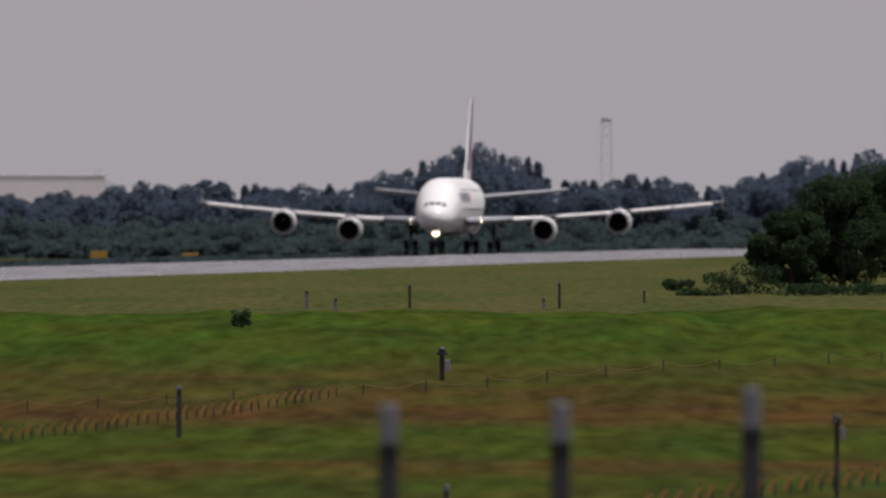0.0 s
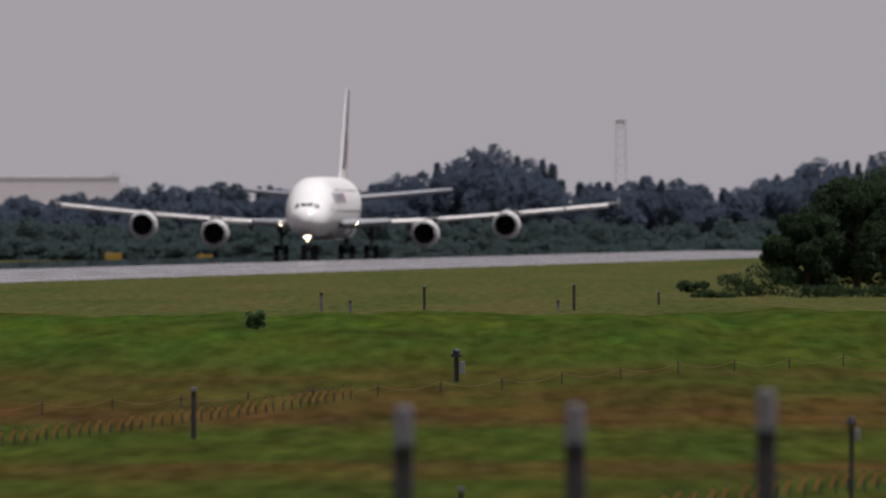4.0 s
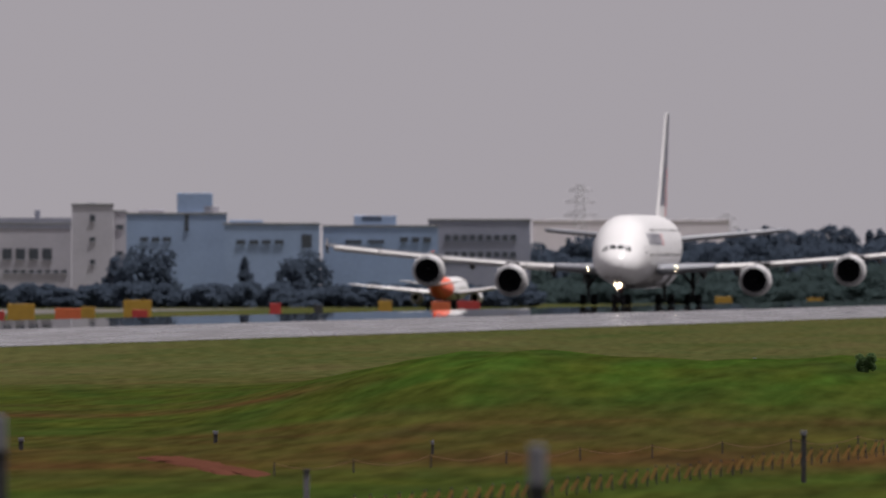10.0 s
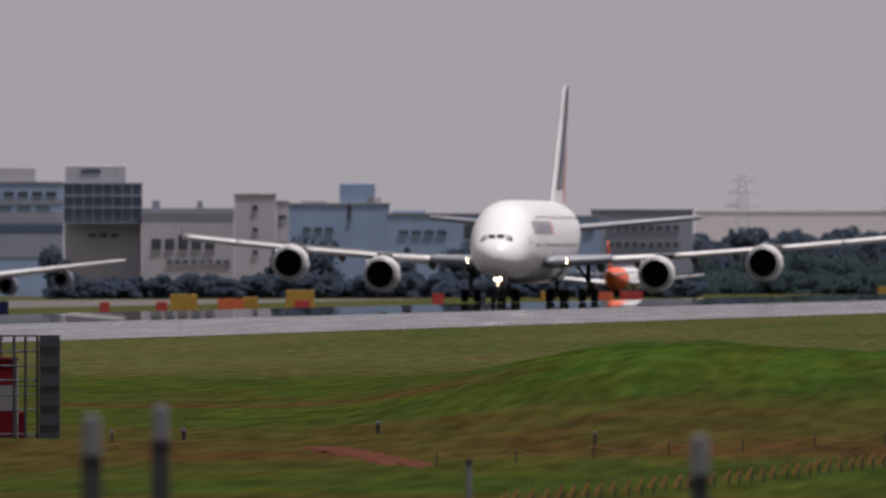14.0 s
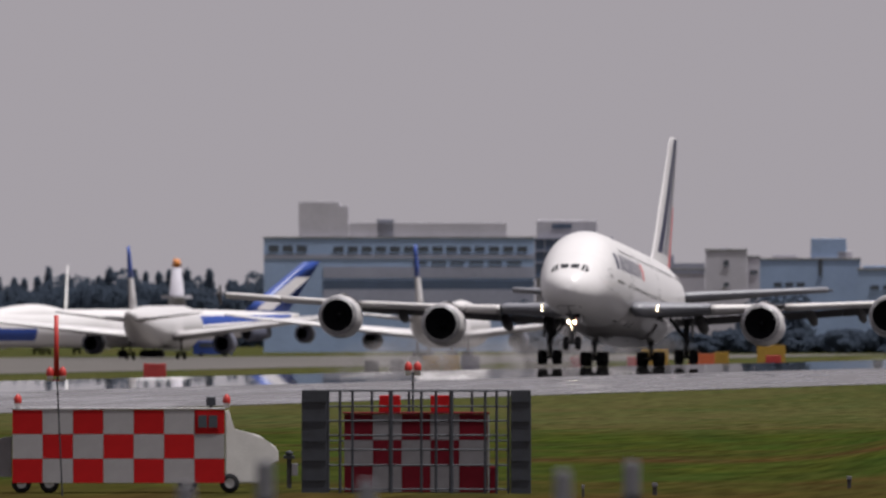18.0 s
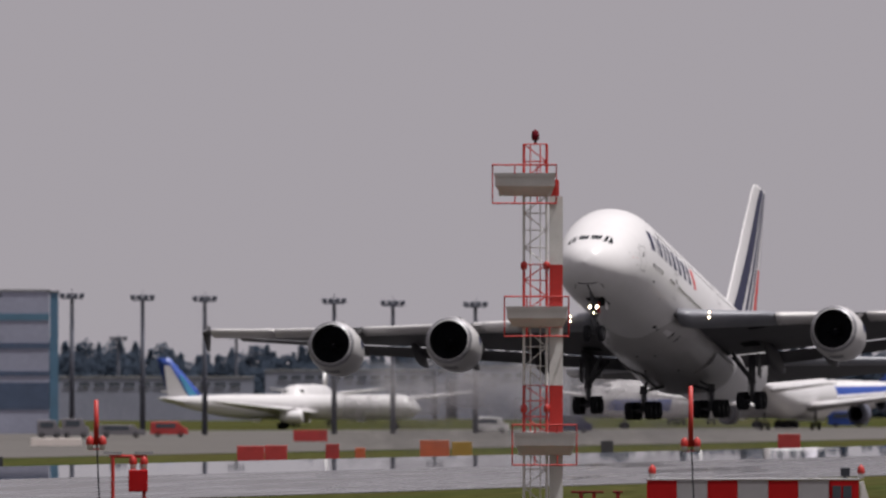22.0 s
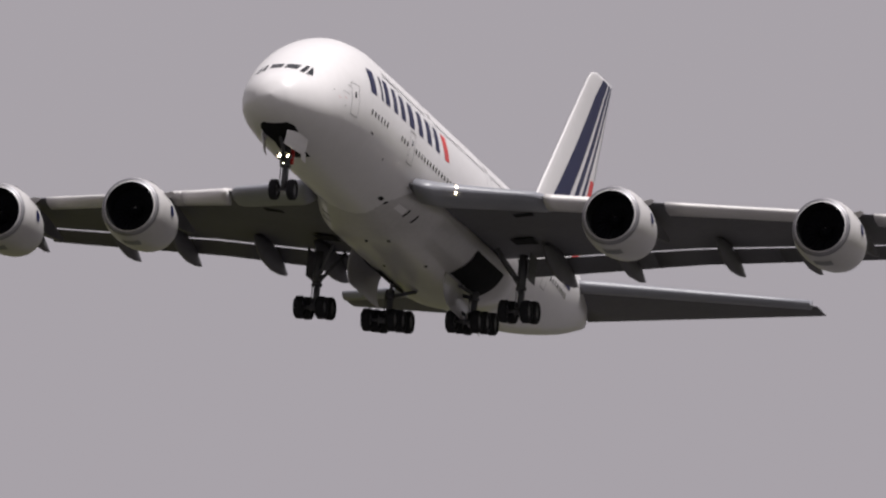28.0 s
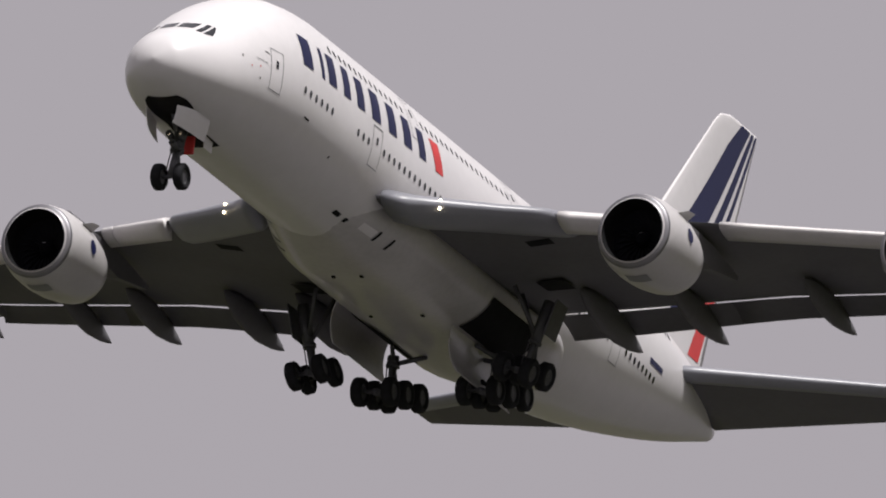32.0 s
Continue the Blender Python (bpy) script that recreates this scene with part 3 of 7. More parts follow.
    # round dark mark and strake on the cowl
    for sg in (-1, 1):
        bm = bmesh.new()
        ring = [Vector(at) + Vector((-2.1 + 0.3 * math.cos(q * math.pi / 7), sg * math.sqrt(2.03 ** 2 - (0.35 + 0.36 * math.sin(q * math.pi / 7)) ** 2), 0.35 + 0.36 * math.sin(q * math.pi / 7))) for q in range(14)]
        bm.faces.new([bm.verts.new(p) for p in ring])
        part("cowl_mark", bm, NAVY, cowl, "small round navy emblem shape")
    bm, rings = bmesh.new(), []
    for dx, r in ((-0.75, 1.945), (-1.1, 1.99), (-1.5, 2.005)):
        rings.append([Vector(at) + Vector((dx, r * math.sin(radians(a)), -r * math.cos(radians(a)))) for a in (-16, -8, 0, 8, 16)])
    part("drain_panel", loft(bm, rings, cap=False, closed=False), SEAM, cowl, "dark panel under the nacelle")
    for sg in (-1, 1):
        bm = bmesh.new()
        c = Vector(at) + Vector((-1.4, sg * 1.5, 1.25))
        loft(bm, [[c + Vector((0, 0, 0)), c + Vector((-1.3, 0, 0)), c + Vector((-1.3, sg * 0.35, 0.32)), c + Vector((-0.6, sg * 0.3, 0.26))], [c + Vector((0, 0.03, 0)), c + Vector((-1.3, 0.03, 0)), c + Vector((-1.3, sg * 0.35 + 0.03, 0.32)), c + Vector((-0.6, sg * 0.3 + 0.03, 0.26))]])
        part("strake", bm, WHITE, cowl)
    return cowl


F_Z = [9.6, 11.0, 13.0, 22.9, 23.4, 23.7]
F_LE = [49.8, 53.4, 55.6, 64.72, 65.35, 66.5]
F_TE = [66.4, 66.4, 66.9, 69.9, 70.05, 70.1]


def fin_ring(z, c0=0.0, c1=1.0, grow=0.0, n=9):
    le, te = interp(z, F_Z, F_LE), interp(z, F_Z, F_TE)
    t = 0.105 * (te - le) * 0.5
    prof = lambda u: 2.6 * (0.2969 * math.sqrt(u) - 0.126 * u - 0.3516 * u * u + 0.2843 * u ** 3 - 0.1015 * u ** 4)
    us = [c0 + (c1 - c0) * 0.5 * (1 - math.cos(math.pi * i / n)) for i in range(n + 1)]
    left = [Vector((36 - le - u * (te - le), t * prof(u) + grow, z)) for u in us]
    right = [Vector((36 - le - u * (te - le), -t * prof(u) - grow, z)) for u in us[::-1]]
    return left, right


def fin_stripe(bm, lo, hi, z0, z1):
    """A stripe on both faces of the fin: chord fractions at the foot and at the head."""
    n = 8
    for k in (0, 1):
        rings = []
        for i in range(n + 1):
            f = i / n
            z = z0 + (z1 - z0) * f
            a, b = lo[0] + (lo[1] - lo[0]) * f, hi[0] + (hi[1] - hi[0]) * f
            rings.append(fin_ring(z, a, b, 0.018, 4)[k])
        loft(bm, rings, cap=False, closed=False)
    return bm


def make_wheel(r, w, parent, at):
    bm = spin(bmesh.new(), [(-w * 0.30, r * 0.52), (-w * 0.5, r * 0.62), (-w * 0.5, r * 0.86), (-w * 0.36, r * 0.985), (0, r), (w * 0.36, r * 0.985), (w * 0.5, r * 0.86), (w * 0.5, r * 0.62), (w * 0.30, r * 0.52)], 22, "y", (0, 0, 0))
    tyre = part("tyre", bm, TYRE, parent, "black aircraft tyre", True)
    bm = spin(bmesh.new(), [(-w * 0.34, r * 0.54), (-w * 0.22, r * 0.40), (-w * 0.36, r * 0.16), (-w * 0.36, 0.01), (w * 0.36, 0.01), (w * 0.36, r * 0.16), (w * 0.22, r * 0.40), (w * 0.34, r * 0.54)], 16, "y", (0, 0, 0))
    rim = part("rim", bm, STEEL, parent, "", True)
    tyre.location = rim.location = at
    return tyre, rim


def make_gear(plane, name, x, y, axles, r, w, gap, zc, top, label):
    """A leg and the bogie that swings on it: axles are offsets along the fuselage."""
    X = 36 - x
    out = math.copysign(1, y) if abs(y) > 1 else 0
    bm = tube(bmesh.new(), (X, y, zc + 0.05), (X, y, zc + 1.6), 0.17, n=12)
    tube(bm, (X, y, zc + 1.4), (X, y, top), 0.27, n=12)
    tube(bm, (X, y, zc + 1.35), (X, y, zc + 1.5), 0.33, n=12)
    tube(bm, (X, y, zc + 1.7), (X + 1.5, y * 0.8, top), 0.11, n=8)
    tube(bm, (X, y, zc + 1.5), (X - 0.2, y - out * 1.6, top), 0.12, n=8)
    # torque links and hydraulic lines
    for a, b in (((X - 0.2, zc + 0.25), (X - 0.62, zc + 0.8)), ((X - 0.62, zc + 0.8), (X - 0.25, zc + 1.4))):
        tube(bm, (a[0], y, a[1]), (b[0], y, b[1]), 0.07, n=6)
    for dy in (-0.24, 0.24):
        tube(bm, (X + 0.1, y + dy, zc + 0.3), (X + 0.1, y + dy, top), 0.03, n=6)
    leg = part(name, bm, STEEL, plane, label, True)
    bm = bmesh.new()
    if len(axles) > 1:
        tube(bm, (axles[0] + 0.1, 0, 0), (axles[-1] - 0.1, 0, 0), 0.17, n=10)
    for a in axles:
        tube(bm, (a, -gap, 0), (a, gap, 0), 0.09, n=8)
    bogie = part("bogie", bm, STEEL, plane, "wheel truck with black tyres", True)
    bogie.location = (X, y, zc)
    first = None
    for a in axles:
        for sg in (-1, 1):
            at = Vector((a, sg * gap, 0))
            if first is None:
                first = make_wheel(r, w, bogie, at)
            else:
                for p in first:
                    again(p, bogie, Matrix.Translation(at))
    return leg, bogie, Vector((X, y, zc))


lifting, hung, gears, wing_legs, nose_leg, hinged = {}, {}, [], {}, [], []


def add_door(name, rings, material, plane, pin, swing, label):
    """A curved door that turns about the fore-and-aft line through pin."""
    door = part(name, loft(bmesh.new(), [[p - pin for p in r] for r in rings]), material, plane, label)
    door.location = pin
    hinged.append((door, pin, swing))


def make_airliner():
    plane = thing("airliner", "large white four-engined double-deck airliner with navy tail stripes", "airplane")
    # fuselage
    bm, rings = bmesh.new(), []
    xs = sorted(set(list(np.linspace(FX[0], 3, 13)) + list(np.linspace(3, 13, 21)) + list(np.linspace(13, 44, 16)) + list(np.linspace(44, 67.8, 24))))
    for x in xs:
        rings.append([hull(x, a) for a in np.linspace(-180, 180, 49)[:-1]])
    loft(bm, rings)
    part("fuselage", bm, WHITE, plane, "white double-deck fuselage", True)
    # belly fairing
    bm, rings = bmesh.new(), []
    for x in np.linspace(17.5, 45.5, 30):
        ring = [fairing(x, 180 + 7.5 * i) for i in range(25)]
        w = ring[-1].y * 0.7
        rings.append(ring + [Vector((36 - x, w, 5.2)), Vector((36 - x, -w, 5.2))])
    loft(bm, rings)
    part("belly_fairing", bm, BELLY, plane, "smooth pale grey belly fairing under the wing", True)
    for side in (-1, 1):
        lifting[side] = [make_wing(plane, side)]
        hung[side] = [make_engine(plane, side, 14.9, 21.9, 3.05), make_engine(plane, side, 25.78, 29.4, 4.25)]
        # tailplane
        bm, rings = bmesh.new(), []
        for y in np.linspace(0.8, 15.2, 12):
            k = (y - 0.8) / 14.4
            rings.append(foil(56.8 + 9.6 * k + (0.9 if y > 15 else 0), 67.0 + 2.6 * k, 7.9 + 1.35 * k, (1.5 - 0.9 * k) * 0.5, side * y))
        loft(bm, rings)
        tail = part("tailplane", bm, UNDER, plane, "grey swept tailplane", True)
        bm, rings = bmesh.new(), []
        for y in np.linspace(1.4, 15.0, 8):
            k = (y - 0.8) / 14.4
            le, z, rn = 56.8 + 9.6 * k, 7.9 + 1.35 * k, 0.42 - 0.14 * k
            rings.append([Vector((36 - le - 0.7 + 0.85 * math.sin(q), side * y, z + rn * math.cos(q))) for q in np.linspace(0, math.pi, 8)])
        loft(bm, rings)
        part("leading_edge", bm, ROOT, tail, "pale leading edge", True)
    # fin
    bm = bmesh.new()
    loft(bm, [fin_ring(z)[0] + fin_ring(z)[1][1:-1] for z in (9.6, 10.4, 11, 12, 13, 15, 17, 19, 21, 22.5, 22.9, 23.15, 23.4, 23.55, 23.7)])
    fin = part("fin", bm, WHITE, plane, "tall white fin with slanting stripes", True)
    for a, b in (((0.20, 0.46), (0.46, 0.76)), ((0.55, 0.81), (0.64, 0.90)), ((0.71, 0.935), (0.77, 0.985))):
        part("stripe", fin_stripe(bmesh.new(), a, b, 12.2, 23.62), NAVY, fin, "navy slanting stripe", True)
    part("stripe", fin_stripe(bmesh.new(), (0.84, 0.90), (0.95, 0.99), 10.9, 17.0), REDP, fin, "red slanting stripe", True)
    bm = bmesh.new()
    bmesh.ops.create_uvsphere(bm, u_segments=8, v_segments=6, radius=0.3, matrix=Matrix.Translation((36 - 67.7, 0, 8.3)))
    part("tail_exhaust", bm, STEEL, plane)
    # cockpit glazing
    for side in (1, -1):
        # each pane: fractions of the half width and heights of its inner and outer edge, foot first
        for (f0, g0), (f1, g1), (a0, b0), (a1, b1) in (((0.03, 0.03), (0.335, 0.325), (6.86, 7.28), (6.84, 7.26)), ((0.455, 0.415), (0.575, 0.50), (6.66, 7.26), (6.60, 7.21)), ((0.63, 0.545), (0.78, 0.60), (6.54, 7.18), (6.50, 7.08))):
            bm, grid = bmesh.new(), []
            for i in range(5):
                p = i / 4
                row = []
                for j in range(4):
                    q = j / 3
                    f = (f0 + (f1 - f0) * p) * (1 - q) + (g0 + (g1 - g0) * p) * q
                    z = (a0 + (a1 - a0) * p) * (1 - q) + (b0 + (b1 - b0) * p) * q
                    # the station where the brow has this height at this fraction of the half width
                    lo, hi = 0.6, 8.0
                    for _ in range(24):
                        mid = (lo + hi) / 2
                        if hull(mid, 90 - 58 * f).z < z:
                            lo = mid
                        else:
                            hi = mid
                    row.append(bm.verts.new(hull(lo, 90 - 58 * f, 0.02)))
                grid.append(row)
            for a, b in zip(grid, grid[1:]):
                for j in range(3):
                    bm.faces.new((a[j], b[j], b[j + 1], a[j + 1]))
            for v in bm.verts:
                v.co.y *= side
            part("cockpit_window", bm, GLASS, plane, "dark cockpit window", True)
    # cabin windows, both decks
    for z, x0, x1, skip in ((6.15, 9.4, 53.5, (17.0, 18.6)), (9.12, 12.6, 56.0, (21.8, 23.4))):
        for side in (1, -1):
            first = None
            x = x0
            while x < x1:
                if skip[0] < x < skip[1] or 34.6 < x < 36.0 or 47.0 < x < 48.6 or (z < 7 and 12.6 < x < 15.4):
                    x += 0.62
                    continue
                if 13 < x < 44 and first is not None:
                    again(first, plane, Matrix.Translation((first_x - x, 0, 0)))
                else:
                    bm = bmesh.new()
                    c = hull_z(x, z, side, 0.015)
                    up = (hull_z(x, z + 0.2, side, 0.015) - hull_z(x, z - 0.2, side, 0.015)) / 0.4
                    bm.faces.new([bm.verts.new(c + Vector((0.13 * math.cos(q * math.pi / 5), 0, 0)) + up * 0.19 * math.sin(q * math.pi / 5)) for q in range(10)])
                    ob = part("cabin_window", bm, GLASS, plane)
                    if 13 < x < 44:
                        first, first_x = ob, x
                x += 0.62
    # doors
    for side in (1, -1):
        for xd, zb in ((6.6, 5.15), (17.8, 5.15), (35.2, 5.15), (47.8, 5.2), (22.6, 8.05), (35.2, 8.05)):
            bm = bmesh.new()
            for q in (((xd - .55, zb), (xd - .5, zb), (xd - .5, zb + 1.95), (xd - .55, zb + 1.95)), ((xd + .5, zb), (xd + .55, zb), (xd + .55, zb + 1.95), (xd + .5, zb + 1.95)), ((xd - .5, zb), (xd + .5, zb), (xd + .5, zb + .05), (xd - .5, zb + .05)), ((xd - .5, zb + 1.9), (xd + .5, zb + 1.9), (xd + .5, zb + 1.95), (xd - .5, zb + 1.95))):
                side_patch(bm, q, side, 0.012, 1, 4)
            door = part("cabin_door", bm, SEAM, plane, "closed cabin door outlined by its seam")
            bm = side_patch(bmesh.new(), ((xd - .11, zb + 1.1), (xd + .11, zb + 1.1), (xd + .11, zb + 1.45), (xd - .11, zb + 1.45)), side, 0.016, 1, 2)
            part("door_window", bm, GLASS, door)
    # the name on the side becomes plain blocks of its size, with a slanting red bar behind them
    for side in (1, -1):
        x = 8.9
        for wdt in (1.75, 0.55, 1.5, 1.35, 1.5, 1.75, 1.6, 1.6, 1.35):
            z0, z1 = 7.30, 8.70
            bm = side_patch(bmesh.new(), ((x + 0.18, z0), (x + 0.18 + wdt * 0.60, z0), (x + wdt * 0.60, z1), (x, z1)), side, 0.018, 2, 5)
            part("name_block", bm, NAVY, plane, "plain navy block of the painted name", True)
            x += wdt + 0.26
        bm = side_patch(bmesh.new(), ((x + 0.55, 7.25), (x + 1.45, 7.25), (x + 1.15, 8.72), (x + 0.05, 8.72)), side, 0.018, 2, 5)
        part("red_accent", bm, REDP, plane, "slanting red accent bar", True)
        bm = side_patch(bmesh.new(), ((52.4, 6.72), (54.4, 6.72), (54.4, 7.0), (52.4, 7.0)), side, 0.018, 3, 2)
        part("registration_bar", bm, NAVY, plane, "plain bar in place of the registration", True)
    # probes and small markings near the nose
    for side in (1, -1):
        for x, z, w, h, m in ((3.9, 6.05, 0.10, 0.05, WELL), (4.5, 5.75, 0.07, 0.07, REDP), (5.15, 5.9, 0.07, 0.07, REDP), (4.9, 6.25, 0.9, 0.03, SEAM), (5.2, 5.35, 0.07, 0.10, WELL), (9.9, 5.0, 0.55, 0.10, WELL), (5.6, 6.75, 0.34, 0.05, SEAM), (13.6, 4.3, 0.12, 0.12, WELL)):
            part("probe" if m is WELL else "marking", side_patch(bmesh.new(), ((x, z), (x + w, z - 0.02), (x + w, z + h - 0.02), (x, z + h)), side, 0.02, 2, 1), m, plane)
    # undercarriage
    nose_leg.append(make_gear(plane, "nose_gear", 4.5, 0.0, [0.0], 0.62, 0.44, 0.55, 0.62, 3.4, "twin-wheel nose undercarriage leg"))
    nose = nose_leg[0][0]
    for side in (-1, 1):
        wing_legs[side] = (make_gear(plane, "wing_gear", 33.3, side * 6.4, [0.85, -0.85], 0.70, 0.52, 0.68, 0.70, 4.2, "four-wheel wing undercarriage"))
        gears.append(make_gear(plane, "body_gear", 36.2, side * 2.65, [1.7, 0.0, -1.7], 0.70, 0.52, 0.77, 0.70, 2.6, "six-wheel body undercarriage"))
        bm = boxed(36 - 34.1, 36 - 32.7, side * 6.95 - 0.04, side * 6.95 + 0.04, 2.55, 4.3, bevel=0.03)
        part("gear_door", bm, STEEL, wing_legs[side][0], "dark door hanging on the wing leg")
        pin = hull(3.0, -90 + side * 24, 0.03)
        add_door("nose_gear_door", [[hull(x, -90 + side * q, 0.045) for q in (24, 16, 8, 1)] + [hull(x, -90 + side * q, 0.02) for q in (1, 8, 16, 24)] for x in np.linspace(1.8, 4.25, 6)], WHITE, plane, pin, side * 72, "white nose-gear door, opened in flight")
        bm = boxed(36 - 6.3, 36 - 5.4, side * 0.62 - 0.03, side * 0.62 + 0.03, 2.15, 2.9, bevel=0.02)
        part("nose_gear_door", bm, WHITE, plane, "open white nose-gear door")
        # no recess here: a black sheet on the fairing gives the bay's shade
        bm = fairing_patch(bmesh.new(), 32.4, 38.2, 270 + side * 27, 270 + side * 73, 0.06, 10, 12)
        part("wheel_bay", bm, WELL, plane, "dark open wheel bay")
        # likewise a black sheet under the wing
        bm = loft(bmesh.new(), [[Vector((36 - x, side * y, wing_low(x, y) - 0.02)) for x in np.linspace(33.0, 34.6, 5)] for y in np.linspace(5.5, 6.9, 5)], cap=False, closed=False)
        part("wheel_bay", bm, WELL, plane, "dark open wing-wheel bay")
        # the large door shuts the bay on the ground; one hangs from its outer edge, the other from the keel
        a0, a1 = (75, 25) if side < 0 else (25, 75)
        pin = fairing(35, 270 + side * a0, 0.03)
        ring = np.linspace(a0, a1, 11)
        add_door("gear_door", [[fairing(x, 270 + side * q, 0.14) for q in ring] + [fairing(x, 270 + side * q, 0.09) for q in ring[::-1]] for x in np.linspace(32.1, 38.5, 5)], BELLY, plane, pin, -52 if side < 0 else -118, "pale undercarriage door, opened in flight")
        # air inlets: two slits across the fairing and a pale ramp before them
        for x in (21.2, 22.2):
            part("vent", fairing_patch(bmesh.new(), x, x + 0.16, 270 + side * 40, 270 + side * 56, 0.02, 2, 5), WELL, plane, "dark inlet slit in the belly fairing")
        part("inlet_ramp", fairing_patch(bmesh.new(), 20.0, 21.1, 270 + side * 42, 270 + side * 54, 0.015, 3, 4), WHITE, plane, "pale inlet ramp in the belly fairing")
    part("leg_door", boxed(36 - 5.15, 36 - 5.05, -0.28, 0.30, 1.75, 2.6, bevel=0.02), REDP, plane, "small red-marked door behind the nose leg")
    # the nose bay's inner shade is a black sheet laid on the hull
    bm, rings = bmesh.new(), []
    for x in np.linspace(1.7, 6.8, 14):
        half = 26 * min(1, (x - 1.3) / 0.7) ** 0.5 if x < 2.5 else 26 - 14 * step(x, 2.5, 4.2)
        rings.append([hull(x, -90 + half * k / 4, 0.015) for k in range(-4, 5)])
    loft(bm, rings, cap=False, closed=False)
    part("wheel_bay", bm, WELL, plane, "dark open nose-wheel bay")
    # lamps sunk in their housings on the nose leg
    for y, z in ((0.27, 2.55), (-0.27, 2.55), (0.0, 2.05)):
        at = (36 - 4.25, y, z)
        bm = spin(bmesh.new(), [(0.0, 0.14), (0.46, 0.145), (0.46, 0.16), (-0.05, 0.16), (-0.15, 0.05)], 14, "x", at)
        can = part("lamp_housing", bm, STEEL, nose, "", True)
        bm = spin(bmesh.new(), [(0.03, 0.002), (0.02, 0.13), (0.0, 0.14)], 14, "x", at)
        part("taxi_light", bm, LAMP, can, "lit light on the nose leg", True)
    # intakes and drains of the belly
    for side in (-1, 1):
        for x, y in ((17.6, 1.1), (18.8, 2.0), (24.0, 0.7), (30.0, 1.3)):
            bm = boxed(36 - x - 0.2, 36 - x, side * y - 0.07, side * y + 0.07, 1.96, 2.02) if x > 22 else side_patch(bmesh.new(), ((x, 3.0), (x + 0.7, 3.0), (x + 0.7, 3.14), (x, 3.14)), side, 0.02, 2, 1)
            part("vent", bm, WELL, plane, "small dark vent in the belly")
    return plane


airliner = make_airliner()


def airliner_pose(x, y, z, heading, up, bank):
    h = radians(heading)
    turn = math.degrees(math.atan2(-math.cos(h), -math.sin(h)))
    return pose(x, y, z + 0.07, 0, 0, turn) @ pose(0, 0, 0, 0, -up, 0) @ Matrix.Translation((0, 0, 5)) @ pose(0, 0, 0, bank) @ Matrix.Translation((0, 0, -5))


# ---------------------------------------------------------------- trees
LEAF = mat("dark_broadleaf_foliage", (0.032, 0.052, 0.026), 0.9, spec=0.0, vary=0.45, scale=0.25, detail=8, world_space=True)
# distance haze is mixed into both far foliage colours as extra blue
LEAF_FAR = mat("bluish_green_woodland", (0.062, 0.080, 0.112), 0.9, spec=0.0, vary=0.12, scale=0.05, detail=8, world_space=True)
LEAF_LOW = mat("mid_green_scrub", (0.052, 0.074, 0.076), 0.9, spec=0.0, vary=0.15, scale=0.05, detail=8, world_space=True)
TUFT = mat("green_tussock_leaf", (0.10, 0.155, 0.068), 0.9, spec=0.0, vary=0.15, scale=1.5, detail=8, world_space=True)
for m in (LEAF, LEAF_FAR, LEAF_LOW, TUFT):              # light passes through the leaves
    mn, ml = m.node_tree.nodes, m.node_tree.links
    thin = mn.new("ShaderNodeBsdfTranslucent")
    ml.new(mn["Principled BSDF"].inputs["Base Color"].links[0].from_socket, thin.inputs["Color"])
    both = mn.new("ShaderNodeMixShader")
    both.inputs["Fac"].default_value = 0.5
    ml.new(mn["Principled BSDF"].outputs[0], both.inputs[1])
    ml.new(thin.outputs[0], both.inputs[2])
    ml.new(both.outputs[0], mn["Material Output"].inputs["Surface"])
BARK = mat("brown_bark", (0.09, 0.065, 0.045), 0.9, vary=0.3, scale=2, bump=0.3)
rng = np.random.default_rng(7)


def leaves(centres, radii, count, size, even=False):
    """Small leaf clumps scattered through ellipsoids: corner points and quads; even: they turn to the open side and the light."""
    vs = []
    for c, r, k in zip(centres, radii, count):
        d = rng.normal(size=(k, 3))
        d /= np.linalg.norm(d, axis=1)[:, None]
        p = np.array(c) + d * (0.55 + 0.5 * rng.random((k, 1)) ** 0.6) * np.array(r)
        a = rng.normal(size=(k, 3))
        a /= np.linalg.norm(a, axis=1)[:, None]
        b = np.cross(a, rng.normal(size=(k, 3)))
        b /= np.linalg.norm(b, axis=1)[:, None]
        if even:
            up = np.array((0.0, -0.72, 0.68)) + 0.32 * rng.normal(size=(k, 3))
            up /= np.linalg.norm(up, axis=1)[:, None]
            a = np.cross(up, a)
            a /= np.linalg.norm(a, axis=1)[:, None]
            b = np.cross(up, a)
        s = size * (0.5 + rng.random((k, 1)))
        vs.append(np.stack([p - a * s, p - b * s * 0.7, p + a * s, p + b * s * 0.7], 1).reshape(-1, 3))
    v = np.concatenate(vs)
    return v, np.arange(len(v)).reshape(-1, 4)


def leaf_mesh(name, v, f, material):
    me = bpy.data.meshes.new(name)
    me.from_pydata(v.tolist(), [], f.tolist())
    me.materials.append(material)
    return me


def crown_blobs(x, y, z0, h, w, pointed=False):
    """Lumps that make up one crown."""
    cs, rs = [], []
    n = 7
    for i in range(n):
        f = i / (n - 1)
        if pointed:
            spread, rad = w * 0.5 * (1 - f) * 0.6, w * (0.42 - 0.32 * f)
        else:
            spread, rad = w * 0.32 * math.sin(math.pi * (0.15 + 0.75 * f)), w * (0.30 + 0.08 * rng.random())
        a = rng.random() * 6.28
        cs.append((x + spread * math.cos(a), y + spread * math.sin(a), z0 + h * (0.22 + 0.66 * f)))
        rs.append((rad, rad, h * (0.17 if not pointed else 0.14)))
    return cs, rs


